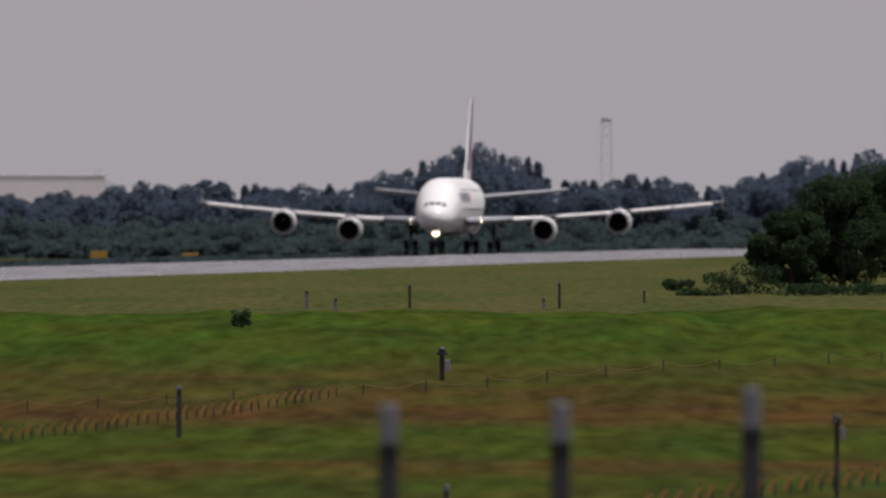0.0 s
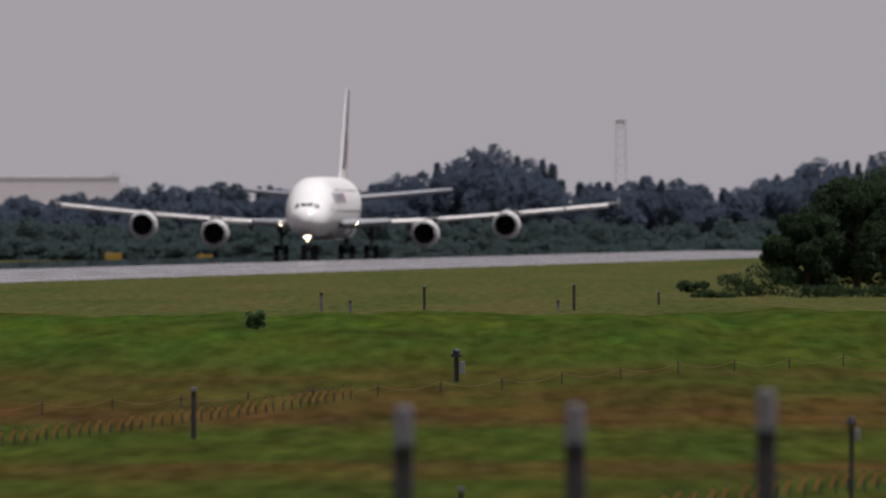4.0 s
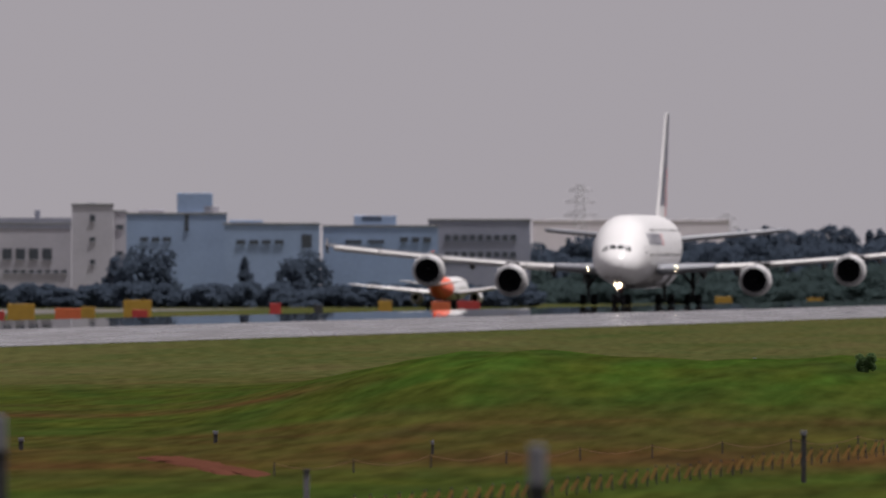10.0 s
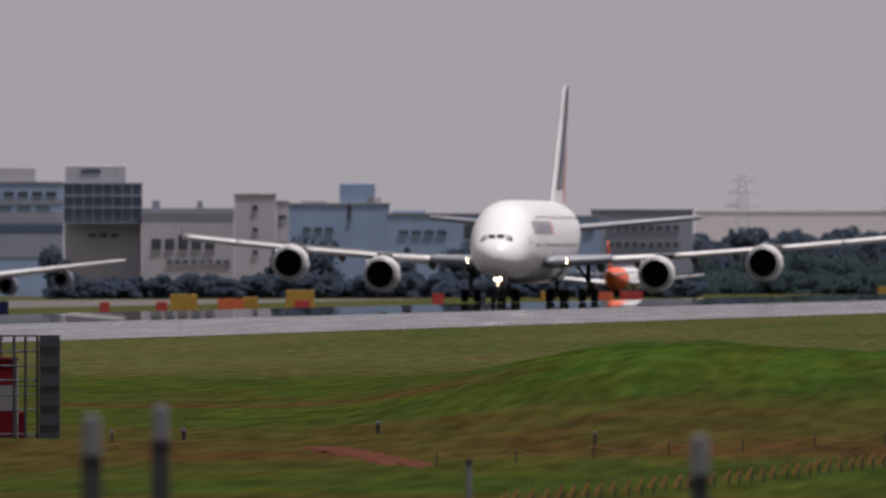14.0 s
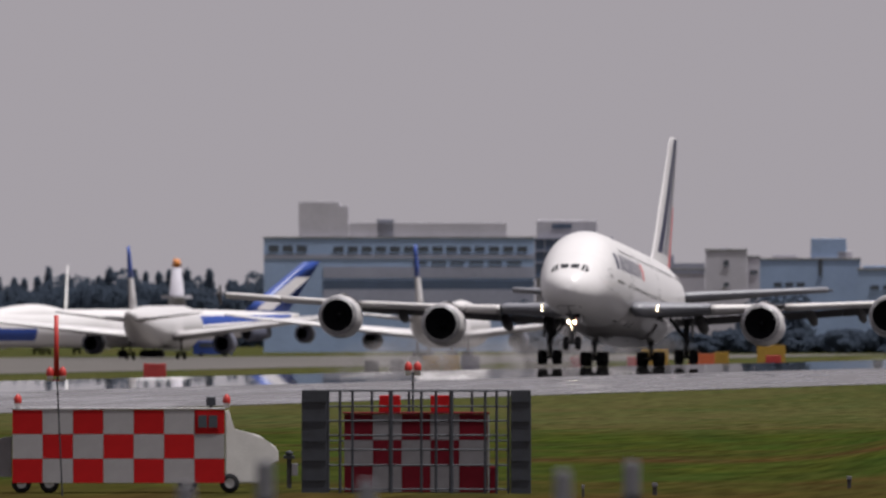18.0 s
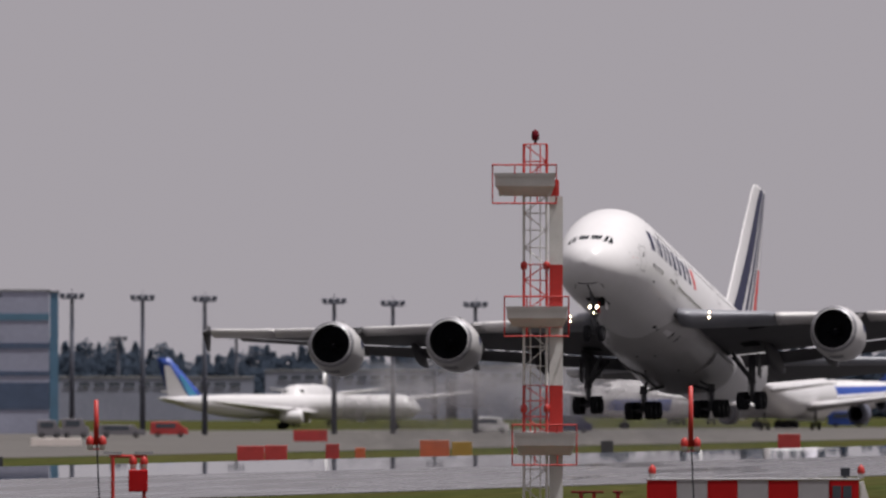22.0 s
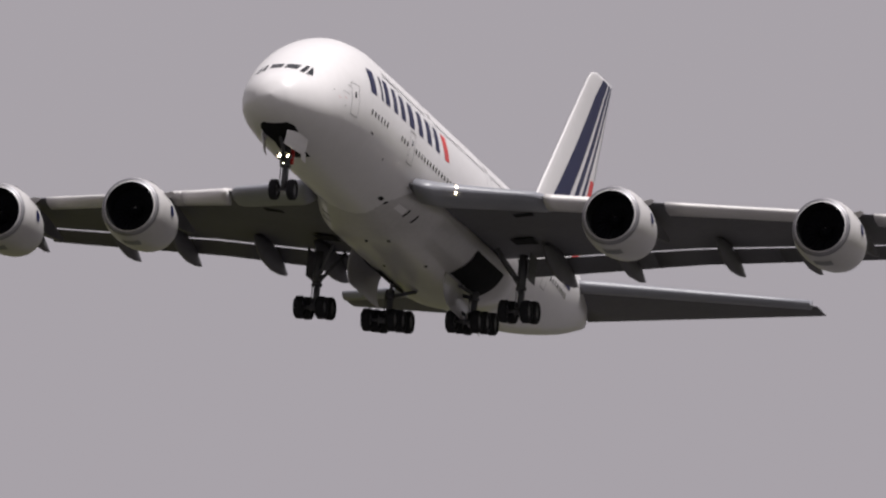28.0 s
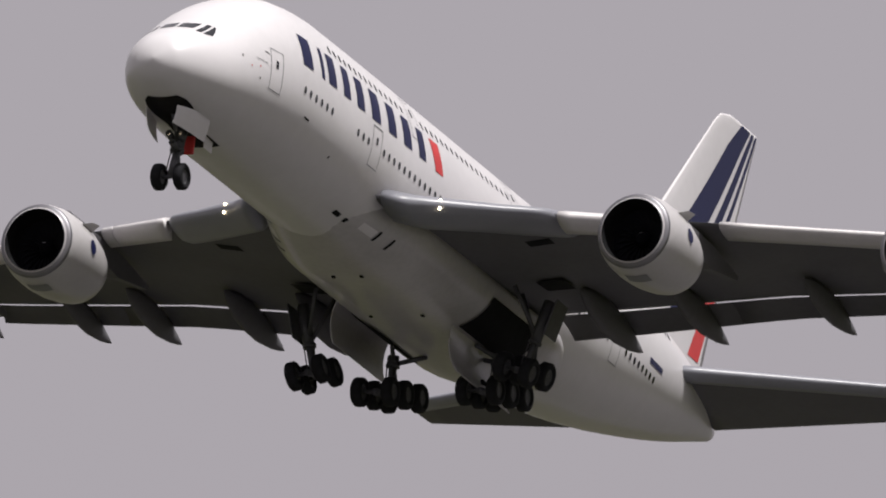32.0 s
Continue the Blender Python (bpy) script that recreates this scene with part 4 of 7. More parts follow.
def woods(name, label, rows, material, size, per):
    """A stretch of wood: rows are (u, top v, distance, width, pointed)."""
    cs, rs = [], []
    for u, v, d, w, p in rows:
        top = spot(u, v, d)
        g = ground_z(top.x, top.y)
        h = max(1.5, top.z - g)
        a, b = crown_blobs(top.x, top.y, g - 0.1 * h, h * 1.06, w, p)
        cs += a
        rs += b
    vv, ff = leaves(cs, rs, [per] * len(cs), size, True)
    return tagged(new(name, leaf_mesh(name, vv, ff, material)), label, "wood", kind="stuff")


def skyline(u, knots):
    return interp(u, [k[0] for k in knots], [k[1] for k in knots])


EAST = [(-190, 352), (0, 338), (60, 342), (210, 330), (270, 322), (330, 318), (400, 328), (500, 322), (620, 330), (690, 305), (740, 284), (790, 268), (860, 254), (905, 268), (950, 272), (990, 312), (1080, 312), (1180, 308), (1210, 330), (1290, 318), (1370, 298), (1480, 270), (1560, 268), (1750, 262)]
rows = []
for u in np.arange(-180, 1760, 21):
    rows.append((u + rng.uniform(-9, 9), skyline(u, EAST) + rng.uniform(-4, 16), 3740 + rng.uniform(-40, 60), rng.uniform(5.5, 9), rng.random() < 0.4))
    rows.append((u + rng.uniform(-9, 9), skyline(u, EAST) + rng.uniform(16, 48), 3660 + rng.uniform(-30, 30), rng.uniform(6, 9), False))
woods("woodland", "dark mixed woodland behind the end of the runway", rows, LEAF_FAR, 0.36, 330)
rows = []
for u in np.arange(-200, 1760, 20):
    rows.append((u + rng.uniform(-9, 9), 398 + rng.uniform(-16, 16), 3580 + rng.uniform(-30, 30), rng.uniform(6, 8), False))
    rows.append((u + rng.uniform(-9, 9), 425 + rng.uniform(-10, 8), 3520 + rng.uniform(-20, 20), rng.uniform(5, 7), False))
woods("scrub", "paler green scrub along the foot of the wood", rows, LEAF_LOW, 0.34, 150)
WEST = [(-3760, 336), (-3560, 330), (-3300, 322), (-3180, 312), (-3100, 318), (-3000, 330), (-2800, 326), (-2650, 330), (-2400, 326), (-2300, 322), (-2060, 314), (-1900, 320), (-1760, 324)]
rows = []
for u in np.arange(-3760, -1740, 21):
    rows.append((u + rng.uniform(-9, 9), skyline(u, WEST) + rng.uniform(-8, 14), 4100 + rng.uniform(-30, 30), rng.uniform(5, 8), rng.random() < 0.6))
    rows.append((u + rng.uniform(-9, 9), skyline(u, WEST) + rng.uniform(16, 40), 4040 + rng.uniform(-30, 30), rng.uniform(6, 9), False))
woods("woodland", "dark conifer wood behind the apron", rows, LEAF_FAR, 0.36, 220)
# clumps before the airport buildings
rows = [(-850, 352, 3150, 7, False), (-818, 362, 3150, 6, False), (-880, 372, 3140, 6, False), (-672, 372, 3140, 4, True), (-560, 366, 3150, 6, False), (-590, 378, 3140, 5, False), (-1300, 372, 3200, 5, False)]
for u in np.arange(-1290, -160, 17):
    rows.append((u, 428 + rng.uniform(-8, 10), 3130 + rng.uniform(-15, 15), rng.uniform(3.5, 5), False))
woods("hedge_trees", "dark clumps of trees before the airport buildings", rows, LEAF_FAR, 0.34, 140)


def make_tree(u, v_top, d, width, label, lean=0.0):
    """A broad tree with limbs and a crown of many leaves."""
    top = spot(u, v_top, d)
    g = ground_z(top.x, top.y)
    h = top.z - g
    tree = thing("tree", label, "tree", Matrix.Translation((top.x, top.y, g)), group="trees beside the runway")
    bm = bmesh.new()
    tube(bm, (0, 0, -0.2), (0.1, 0.05, h * 0.35), 0.34, 0.24)
    tube(bm, (0.1, 0.05, h * 0.35), (0.0, 0.1, h * 0.8), 0.24, 0.08)
    part("trunk", bm, BARK, tree, "", True)
    cs, rs = [], []
    for i in range(40):
        a, f = rng.random() * 6.28, rng.random() ** 0.8
        rr = width * 0.42 * math.sqrt(rng.random()) * math.sin(math.pi * (0.2 + 0.62 * f))
        c = (rr * math.cos(a), rr * math.sin(a), h * (0.16 + 0.72 * f))
        cs.append(c)
        k = width * rng.uniform(0.10, 0.17)
        rs.append((k, k, k * 0.8))
        if i < 9:
            part("limb", tube(bmesh.new(), (0, 0, h * 0.12 + h * 0.4 * f), (c[0] * 0.8, c[1] * 0.8, c[2]), 0.1, 0.03, 6), BARK, tree)
    vv, ff = leaves(cs, rs, [700] * len(cs), 0.12)
    crown = new("crown", leaf_mesh("crown", vv, ff, LEAF))
    crown.parent = tree
    return tree


make_tree(1490, 300, 1480, 9.0, "broad dark tree among scrub beside the grass")
make_tree(1590, 284, 1500, 10.0, "broad dark tree among scrub beside the grass")
make_tree(1400, 372, 1470, 6.0, "rounded dark tree among scrub beside the grass")
make_tree(1690, 280, 1500, 9.0, "broad dark tree among scrub beside the grass")


def make_bush(u, v, d, w, label, n=9, size=0.09, material=LEAF):
    top = spot(u, v, d)
    g = ground_z(top.x, top.y)
    h = max(0.36, top.z - g)
    cs, rs = [], []
    for i in range(n):
        cs.append((rng.uniform(-w * 0.38, w * 0.38), rng.uniform(-w * 0.3, w * 0.3), h * rng.uniform(0.15, 0.75)))
        k = rng.uniform(0.18, 0.3)
        rs.append((w * k, w * k, h * k))
    vv, ff = leaves(cs, rs, [150] * n, size)
    ob = new("bush", leaf_mesh("bush", vv, ff, material))
    ob.location = (top.x, top.y, g)
    return tagged(ob, label, "bush", group="bushes on the grass")


make_bush(1205, 492, 1440, 2.4, "dark bush standing before the tree")
make_bush(1285, 480, 1450, 3.2, "dark bush standing before the tree")
make_bush(1340, 460, 1450, 3.4, "dark bush standing before the tree")
make_bush(1240, 512, 1430, 3.0, "low bush before the tree")
make_bush(1430, 500, 1430, 4.5, "low bush before the tree", 14)
make_bush(1540, 500, 1430, 5.0, "low bush before the tree", 14)
make_bush(426, 543, 762, 0.74, "small round bush on the grass bank", n=12, size=0.045, material=TUFT)


# ---------------------------------------------------------------- the airport buildings
# these three wall colours carry some blue of the distant haze
PALE = mat("pale_render", (0.42, 0.405, 0.46), 0.8, vary=0.12, scale=0.15, rand=0.05)
BLUE = mat("pale_blue_cladding", (0.235, 0.315, 0.475), 0.7, vary=0.12, scale=0.15, rand=0.05)
GREY = mat("grey_concrete_wall", (0.255, 0.265, 0.34), 0.8, vary=0.15, scale=0.12, rand=0.05)
DARK = mat("dark_blue_window_band", (0.06, 0.085, 0.14), 0.2, vary=0.2, scale=0.3)
PANE = mat("dark_window_pane", (0.05, 0.06, 0.075), 0.15, vary=0.2, scale=0.5)
ROOFM = mat("grey_roofing", (0.2, 0.2, 0.21), 0.85, vary=0.2, scale=0.2)
# haze lying before the far factory is mixed into this wall colour
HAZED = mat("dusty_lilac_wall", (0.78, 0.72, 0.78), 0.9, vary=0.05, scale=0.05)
CREAM = mat("cream_hangar_sheeting", (0.68, 0.61, 0.57), 0.7, vary=0.06, scale=0.2)
ORG_CAP = mat("orange_cap_paint", (0.60, 0.22, 0.06), 0.6, vary=0.15, scale=1.0)
FADED = mat("faded_violet_sign_paint", (0.22, 0.21, 0.36), 0.6, vary=0.1, scale=0.5)
TEAL = mat("teal_blue_band", (0.07, 0.15, 0.22), 0.5, vary=0.15, scale=0.3)


def facing(u, d, dz=0.0):
    """A pose on the ground in that direction, its y axis pointing away from the camera."""
    a = (u - 784) / FOCAL
    x, y = d * math.sin(a), d * math.cos(a)
    return pose(x, y, ground_z(x, y) + dz, 0, 0, -math.degrees(a))


def height(u, v, d):
    p = spot(u, v, d)
    return p.z - ground_z(p.x, p.y)


def make_building(name, label, u0, u1, v, d, deep, wall, windows=(), extras=(), bands=()):
    """A block from direction u0 to u1, as high as v. windows: (u from, u to, v top, v bottom, count); extras: smaller blocks on its roof
    (u from, u to, v top, wall); bands: (v top, v bottom, material)."""
    mid = (u0 + u1) / 2
    b = thing(name, label, "building", facing(mid, d))
    k = d / FOCAL
    x0, x1, h = (u0 - mid) * k, (u1 - mid) * k, height(mid, v, d)
    part("wall", boxed(x0, x1, 0, deep, -0.6, h), wall, b)
    part("roof", boxed(x0 - 0.12, x1 + 0.12, -0.12, deep + 0.12, h + 0.003, h + 0.32, bevel=0.03), HAZED if wall is HAZED else ROOFM, b)
    for a, c, vt, vb, n in windows:
        zt, zb = height(mid, vt, d), height(mid, vb, d)
        pitch = (c - a) * k / n
        w = pitch * 0.72
        first = None
        for i in range(n):
            cx = (a - mid) * k + pitch * (i + 0.5)
            if first is None:
                first = part("window", boxed(-w / 2, w / 2, -0.06, 0.0, 0, zt - zb), PANE, b)
                first.location = (cx, 0, zb)
                sill = part("sill", boxed(-w / 2 - 0.1, w / 2 + 0.1, -0.16, 0.0, -0.12, -0.004), wall, first)
            else:
                o = again(first, b, Matrix.Translation((cx, 0, zb)))
                again(sill, o, Matrix.Identity(4))
    for vt, vb, m, *span in bands:
        a, c = span or (u0, u1)
        part("band", boxed((a - mid) * k + 0.02, (c - mid) * k - 0.02, -0.09, -0.002, height(mid, vb, d), height(mid, vt, d)), m, b)
    for a, c, vt, m in extras:
        part("roof_block", boxed((a - mid) * k, (c - mid) * k, 1.0, deep * 0.7, h + 0.32, height(mid, vt, d), bevel=0.05), m, b)
    return b


make_building("office_block", "pale grey office block with a rooftop plant room", -347, -167, 311, 3350, 12, GREY, [(-320, -190, 336, 346, 9), (-320, -190, 366, 376, 9)])
make_building("factory", "pale blue flat-roofed building", -534, -330, 322, 3320, 12, BLUE, [(-400, -340, 340, 350, 3), (-500, -420, 345, 352, 2)], [(-479, -404, 302, BLUE)], [(303, 312, DARK, -465, -430)])
make_building("factory", "wide pale blue flat-roofed building", -709, -540, 318, 3300, 12, BLUE, [(-690, -600, 345, 353, 4), (-575, -550, 335, 360, 1)], [(-700, -640, 310, BLUE)])
make_building("factory", "stepped pale blue building with a rooftop tower", -890, -704, 300, 3340, 14, BLUE, [(-780, -770, 300, 330, 1), (-860, -800, 340, 348, 3)], [(-792, -729, 262, BLUE), (-745, -718, 285, PALE), (-860, -815, 291, PALE)])
make_building("stair_tower", "pale concrete stair tower with slit windows", -978, -905, 284, 3180, 9, PALE, [(-948, -935, 300, 312, 1), (-948, -935, 340, 348, 1), (-948, -935, 380, 388, 1)], [(-950, -936, 279, GREY)])
make_building("stair_tower", "narrow pale concrete tower with dark openings", -904, -882, 296, 3190, 8, PALE, [(-902, -884, 318, 326, 1), (-902, -884, 365, 372, 1)])
make_building("terminal_wing", "pale two-storey wing with arched windows", -1142, -979, 318, 3200, 12, PALE, [(-1128, -1010, 360, 380, 5), (-1100, -985, 398, 404, 8)], [(-1124, -1110, 292, GREY), (-1044, -1034, 292, GREY)], [(306, 324, GREY)])
make_building("control_block", "block with a wide dark glazed control room on top", -1279, -1143, 330, 3210, 10, PALE, [(-1240, -1180, 350, 358, 3)])
glazed = thing("control_room", "dark glazed control room with a pale plant room above", "building", facing(-1211, 3206))
K = 3206 / FOCAL
GZ0, GZ1 = height(-1211, 331, 3206), height(-1211, 262, 3206)
part("glazing", boxed(-69 * K, 69 * K, 0, 11, GZ0, GZ1, bevel=0.1), DARK, glazed, "dark blue glass")
for q in range(9):
    part("mullion", boxed((-69 + 138 / 8 * q) * K - 0.06, (-69 + 138 / 8 * q) * K + 0.06, -0.1, 0, GZ0, GZ1), GREY, glazed)
for vv in (332, 305, 284, 262):
    part("ledge", boxed(-70 * K, 70 * K, -0.16, 0, height(-1211, vv, 3206) - 0.1, height(-1211, vv, 3206) + 0.1), GREY, glazed)
part("plant_room", boxed(-66 * K, 41 * K, 1.5, 9, GZ1 + 0.003, height(-1211, 230, 3206), bevel=0.1), PALE, glazed)
part("louvre", boxed(-38 * K, -4 * K, 1.4, 1.5, height(-1211, 244, 3206), height(-1211, 236, 3206)), DARK, glazed)
make_building("terminal", "long grey-blue terminal with window bands and plant rooms", -1760, -1281, 262, 3560, 40, BLUE,
              [(-1755, -1680, 274, 286, 3), (-1640, -1290, 276, 286, 14), (-1500, -1300, 302, 307, 6)],
              [(-1698, -1626, 197, PALE), (-1626, -1610, 204, PALE), (-1608, -1330, 234, PALE), (-1560, -1530, 228, GREY)],
              [(290, 298, GREY), (312, 332, GREY, -1655, -1281), (336, 352, DARK, -1655, -1281), (352, 392, GREY, -1655, -1281)])
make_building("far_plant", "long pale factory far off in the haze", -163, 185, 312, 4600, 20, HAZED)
make_building("cargo_hangar", "long grey hangar with dark blue horizontal bands", -3757, -3262, 231, 2900, 30, GREY, (), [(-3736, -3638, 169, GREY)],
              [(270, 282, TEAL), (322, 332, DARK), (372, 380, DARK), (392, 440, DARK)])
make_building("hangar_end", "dark blue end wall of the hangar", -3261, -3246, 233, 2905, 30, TEAL)
make_building("hangar_end", "dark blue link block between two hangars", -3794, -3758, 236, 2960, 20, TEAL)
make_building("cargo_hangar", "grey hangar wing with dark base and roller doors", -4560, -4130, 164, 2750, 30, GREY, [(-4540, -4150, 305, 330, 8)], (), [(190, 196, PALE), (222, 228, PALE), (292, 300, DARK)])


def make_curved_hangar():
    """A cream hangar whose roof bows towards its end."""
    u0, u1, d = -4128, -3775, 2740
    mid = (u0 + u1) / 2
    k = d / FOCAL
    h = thing("maintenance_hangar", "cream hangar with a shallow bowed roof and a row of vents", "building", facing(mid, d))
    bm = bmesh.new()
    lo = height(mid, 292, d)
    prof = [(0.0, 158), (0.1, 155), (0.3, 152), (0.5, 158), (0.7, 170), (0.85, 186), (0.97, 206), (1.0, 214)]
    front = [Vector(((u0 - mid) * k + f * (u1 - u0) * k, 0, height(mid, v, d))) for f, v in prof]
    ring = [Vector(((u0 - mid) * k + 34 * k, 0, lo)), *front, Vector(((u1 - mid) * k, 0, lo))]
    loft(bm, [ring, [p + Vector((0, 30, 0)) for p in ring]])
    part("wall", bm, CREAM, h, "cream sheet cladding")
    part("base_wall", boxed((u0 - mid) * k, (u1 - mid) * k, 0.1, 29, -0.6, lo - 0.003), GREY, h)
    part("base_band", boxed((u0 - mid) * k, (u1 - mid) * k, -0.05, 0.097, lo - 1.2, lo - 0.4), DARK, h)
    first = None
    for i in range(13):
        at = ((-4106 + 24 * i - mid) * k, -0.02, height(mid, 250, d))
        if first is None:
            first = part("vent", boxed(-0.35, 0.35, -0.25, 0.0, 0, 0.95, bevel=0.05), DARK, h, "small dark vent")
            first.location = at
        else:
            again(first, h, Matrix.Translation(at))
    for du, w in ((-3894, 9), (-3876, 8), (-3862, 12)):
        bm = bmesh.new()
        z0, z1, x = height(mid, 240, d), height(mid, 186, d), (du - mid) * k
        loft(bm, [[Vector((x, y, z0)), Vector((x + w * k, y, z0)), Vector((x + w * k + 0.5, y, z1)), Vector((x + 0.5, y, z1))] for y in (-0.06, 0.0)])
        part("sign_bar", bm, FADED, h, "plain blue bar of the company sign")
    for i in range(6):
        x = (u0 - mid) * k + 3 + i * 4.2
        part("door_leaf", boxed(x, x + 3.9, -0.04, 0.097, 0, lo - 1.3), DARK if i % 3 == 1 else GREY, h)
    return h


make_curved_hangar()
make_building("depot", "low pale depot behind the apron", -2880, -2560, 372, 3900, 14, GREY, [(-2860, -2580, 380, 386, 12)])
make_building("depot", "low dark depot behind the apron", -3250, -2900, 384, 3800, 14, GREY, [(-3240, -2920, 392, 398, 12)])
make_building("depot", "low grey depot behind the apron", -2540, -2340, 366, 3900, 14, GREY, [(-2530, -2350, 376, 382, 8)])


# ---------------------------------------------------------------- masts
POLE = mat("dark_galvanised_pole", (0.075, 0.08, 0.105), 0.6, metal=0.3, vary=0.2, scale=1)
# steel of the far masts, its colour paled towards the hazy sky
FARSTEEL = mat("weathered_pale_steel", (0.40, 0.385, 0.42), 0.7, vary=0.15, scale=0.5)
WPAINT = mat("white_enamel_paint", (0.58, 0.57, 0.56), 0.5, vary=0.10, scale=1.5)
RPAINT = mat("red_enamel_paint", (0.40, 0.020, 0.016), 0.5, vary=0.18, scale=1.5)


def make_light_mast(u, v, d, group="apron light masts"):
    h = height(u, v, d)
    m = thing("light_mast", "tall dark floodlight mast on the apron", "light mast", facing(u, d), group)
    part("pole", tube(bmesh.new(), (0, 0, -0.2), (0, 0, h - 0.6), 0.42, 0.24, 10), POLE, m, "", True)
    part("platform", boxed(-1.5, 1.5, -1.0, 1.0, h - 0.9, h - 0.7, bevel=0.04), POLE, m)
    part("lightning_rod", tube(bmesh.new(), (0, 0, h - 0.7), (0, 0, h + 0.6), 0.06, 0.03, 6), POLE, m)
    first = None
    for x in (-1.35, -0.45, 0.45, 1.35):
        for y in (-0.8, 0.8):
            if first is None:
                first = part("floodlight", boxed(-0.36, 0.36, -0.22, 0.22, 0, 0.62, bevel=0.06), POLE, m)
                first.location = (x, y, h - 0.7)
            else:
                again(first, m, Matrix.Translation((x, y, h - 0.7)))
    return m


for u, v in ((-3819, 226), (-3669, 224), (-3512, 228), (-3367, 231), (-3222, 233), (-3097, 236), (-2987, 238), (-2758, 242), (-2654, 246), (-2508, 248)):
    make_light_mast(u, v, 2760)
for u, v in ((-2931, 306), (-3140, 310), (-2580, 312), (-3400, 300)):
    make_light_mast(u, v, 3850)


def make_lattice_mast(name, label, u, v, d, w0, w1, mats, arms=(), category="mast"):
    """A tapering lattice mast; mats alternate in equal lengths from the top."""
    h = height(u, v, d)
    m = thing(name, label, category, facing(u, d))
    n = 14
    for i in range(n):
        f0, f1 = i / n, (i + 1) / n
        a, b = w0 + (w1 - w0) * f0, w0 + (w1 - w0) * f1
        bm = bmesh.new()
        z0, z1 = f0 * h, f1 * h
        r = 0.012 * w0 + 0.06
        for sx, sy in ((-1, -1), (1, -1), (1, 1), (-1, 1)):
            tube(bm, (sx * a / 2, sy * a / 2, z0), (sx * b / 2, sy * b / 2, z1), r, n=4)
        for (p, q) in (((-1, -1), (1, -1)), ((1, -1), (1, 1)), ((1, 1), (-1, 1)), ((-1, 1), (-1, -1))):
            tube(bm, (p[0] * a / 2, p[1] * a / 2, z0), (q[0] * b / 2, q[1] * b / 2, z1), r * 0.7, n=4)
            tube(bm, (q[0] * a / 2, q[1] * a / 2, z0), (p[0] * b / 2, p[1] * b / 2, z1), r * 0.7, n=4)
        part("lattice_section", bm, mats[i % len(mats)], m)
    for z, half in arms:
        bm = bmesh.new()
        tube(bm, (-half, 0, z * h), (half, 0, z * h), 0.14, n=4)
        tube(bm, (-half, 0, z * h), (0, 0, z * h + 1.4), 0.09, n=4)
        tube(bm, (half, 0, z * h), (0, 0, z * h + 1.4), 0.09, n=4)
        part("cross_arm", bm, mats[0], m)
    return m


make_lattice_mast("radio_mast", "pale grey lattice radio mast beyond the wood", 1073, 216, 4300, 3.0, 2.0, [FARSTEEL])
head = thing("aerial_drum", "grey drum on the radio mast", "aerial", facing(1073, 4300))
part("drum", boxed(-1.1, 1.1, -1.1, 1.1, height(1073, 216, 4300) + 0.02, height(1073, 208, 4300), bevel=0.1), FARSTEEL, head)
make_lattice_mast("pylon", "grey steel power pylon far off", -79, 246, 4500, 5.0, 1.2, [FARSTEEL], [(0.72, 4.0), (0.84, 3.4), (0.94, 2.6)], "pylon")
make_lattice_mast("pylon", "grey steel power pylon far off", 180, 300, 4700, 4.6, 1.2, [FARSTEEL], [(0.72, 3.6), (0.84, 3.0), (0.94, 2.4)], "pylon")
beacon = thing("beacon_tower", "pale slender beacon tower with an orange cap", "tower", facing(-1914, 3750))
BH = height(-1914, 312, 3750)
part("shaft", tube(bmesh.new(), (0, 0, -0.2), (0, 0, BH), 2.8, 0.8, 14), PALE, beacon, "", True)
part("gallery", tube(bmesh.new(), (0, 0, BH * 0.62), (0, 0, BH * 0.66), 2.9, n=14), PALE, beacon)
part("cap", tube(bmesh.new(), (0, 0, BH + 0.01), (0, 0, BH + 1.5), 0.9, 0.6, 12), ORG_CAP, beacon, "orange cap", True)


# ---------------------------------------------------------------- parked and taxiing aircraft
SKYBLUE = mat("bright_blue_paint", (0.022, 0.06, 0.28), 0.4, vary=0.1, scale=0.3)
CYAN = mat("light_blue_paint", (0.10, 0.38, 0.62), 0.4, vary=0.1, scale=0.3)
ORANGE = mat("orange_red_paint", (0.62, 0.10, 0.045), 0.45, vary=0.1, scale=0.3)
PURPLE = mat("purple_paint", (0.05, 0.02, 0.14), 0.4, vary=0.1, scale=0.3)


COWL = mat("dark_blue_grey_cowl", (0.08, 0.085, 0.12), 0.45, vary=0.15, scale=0.5)


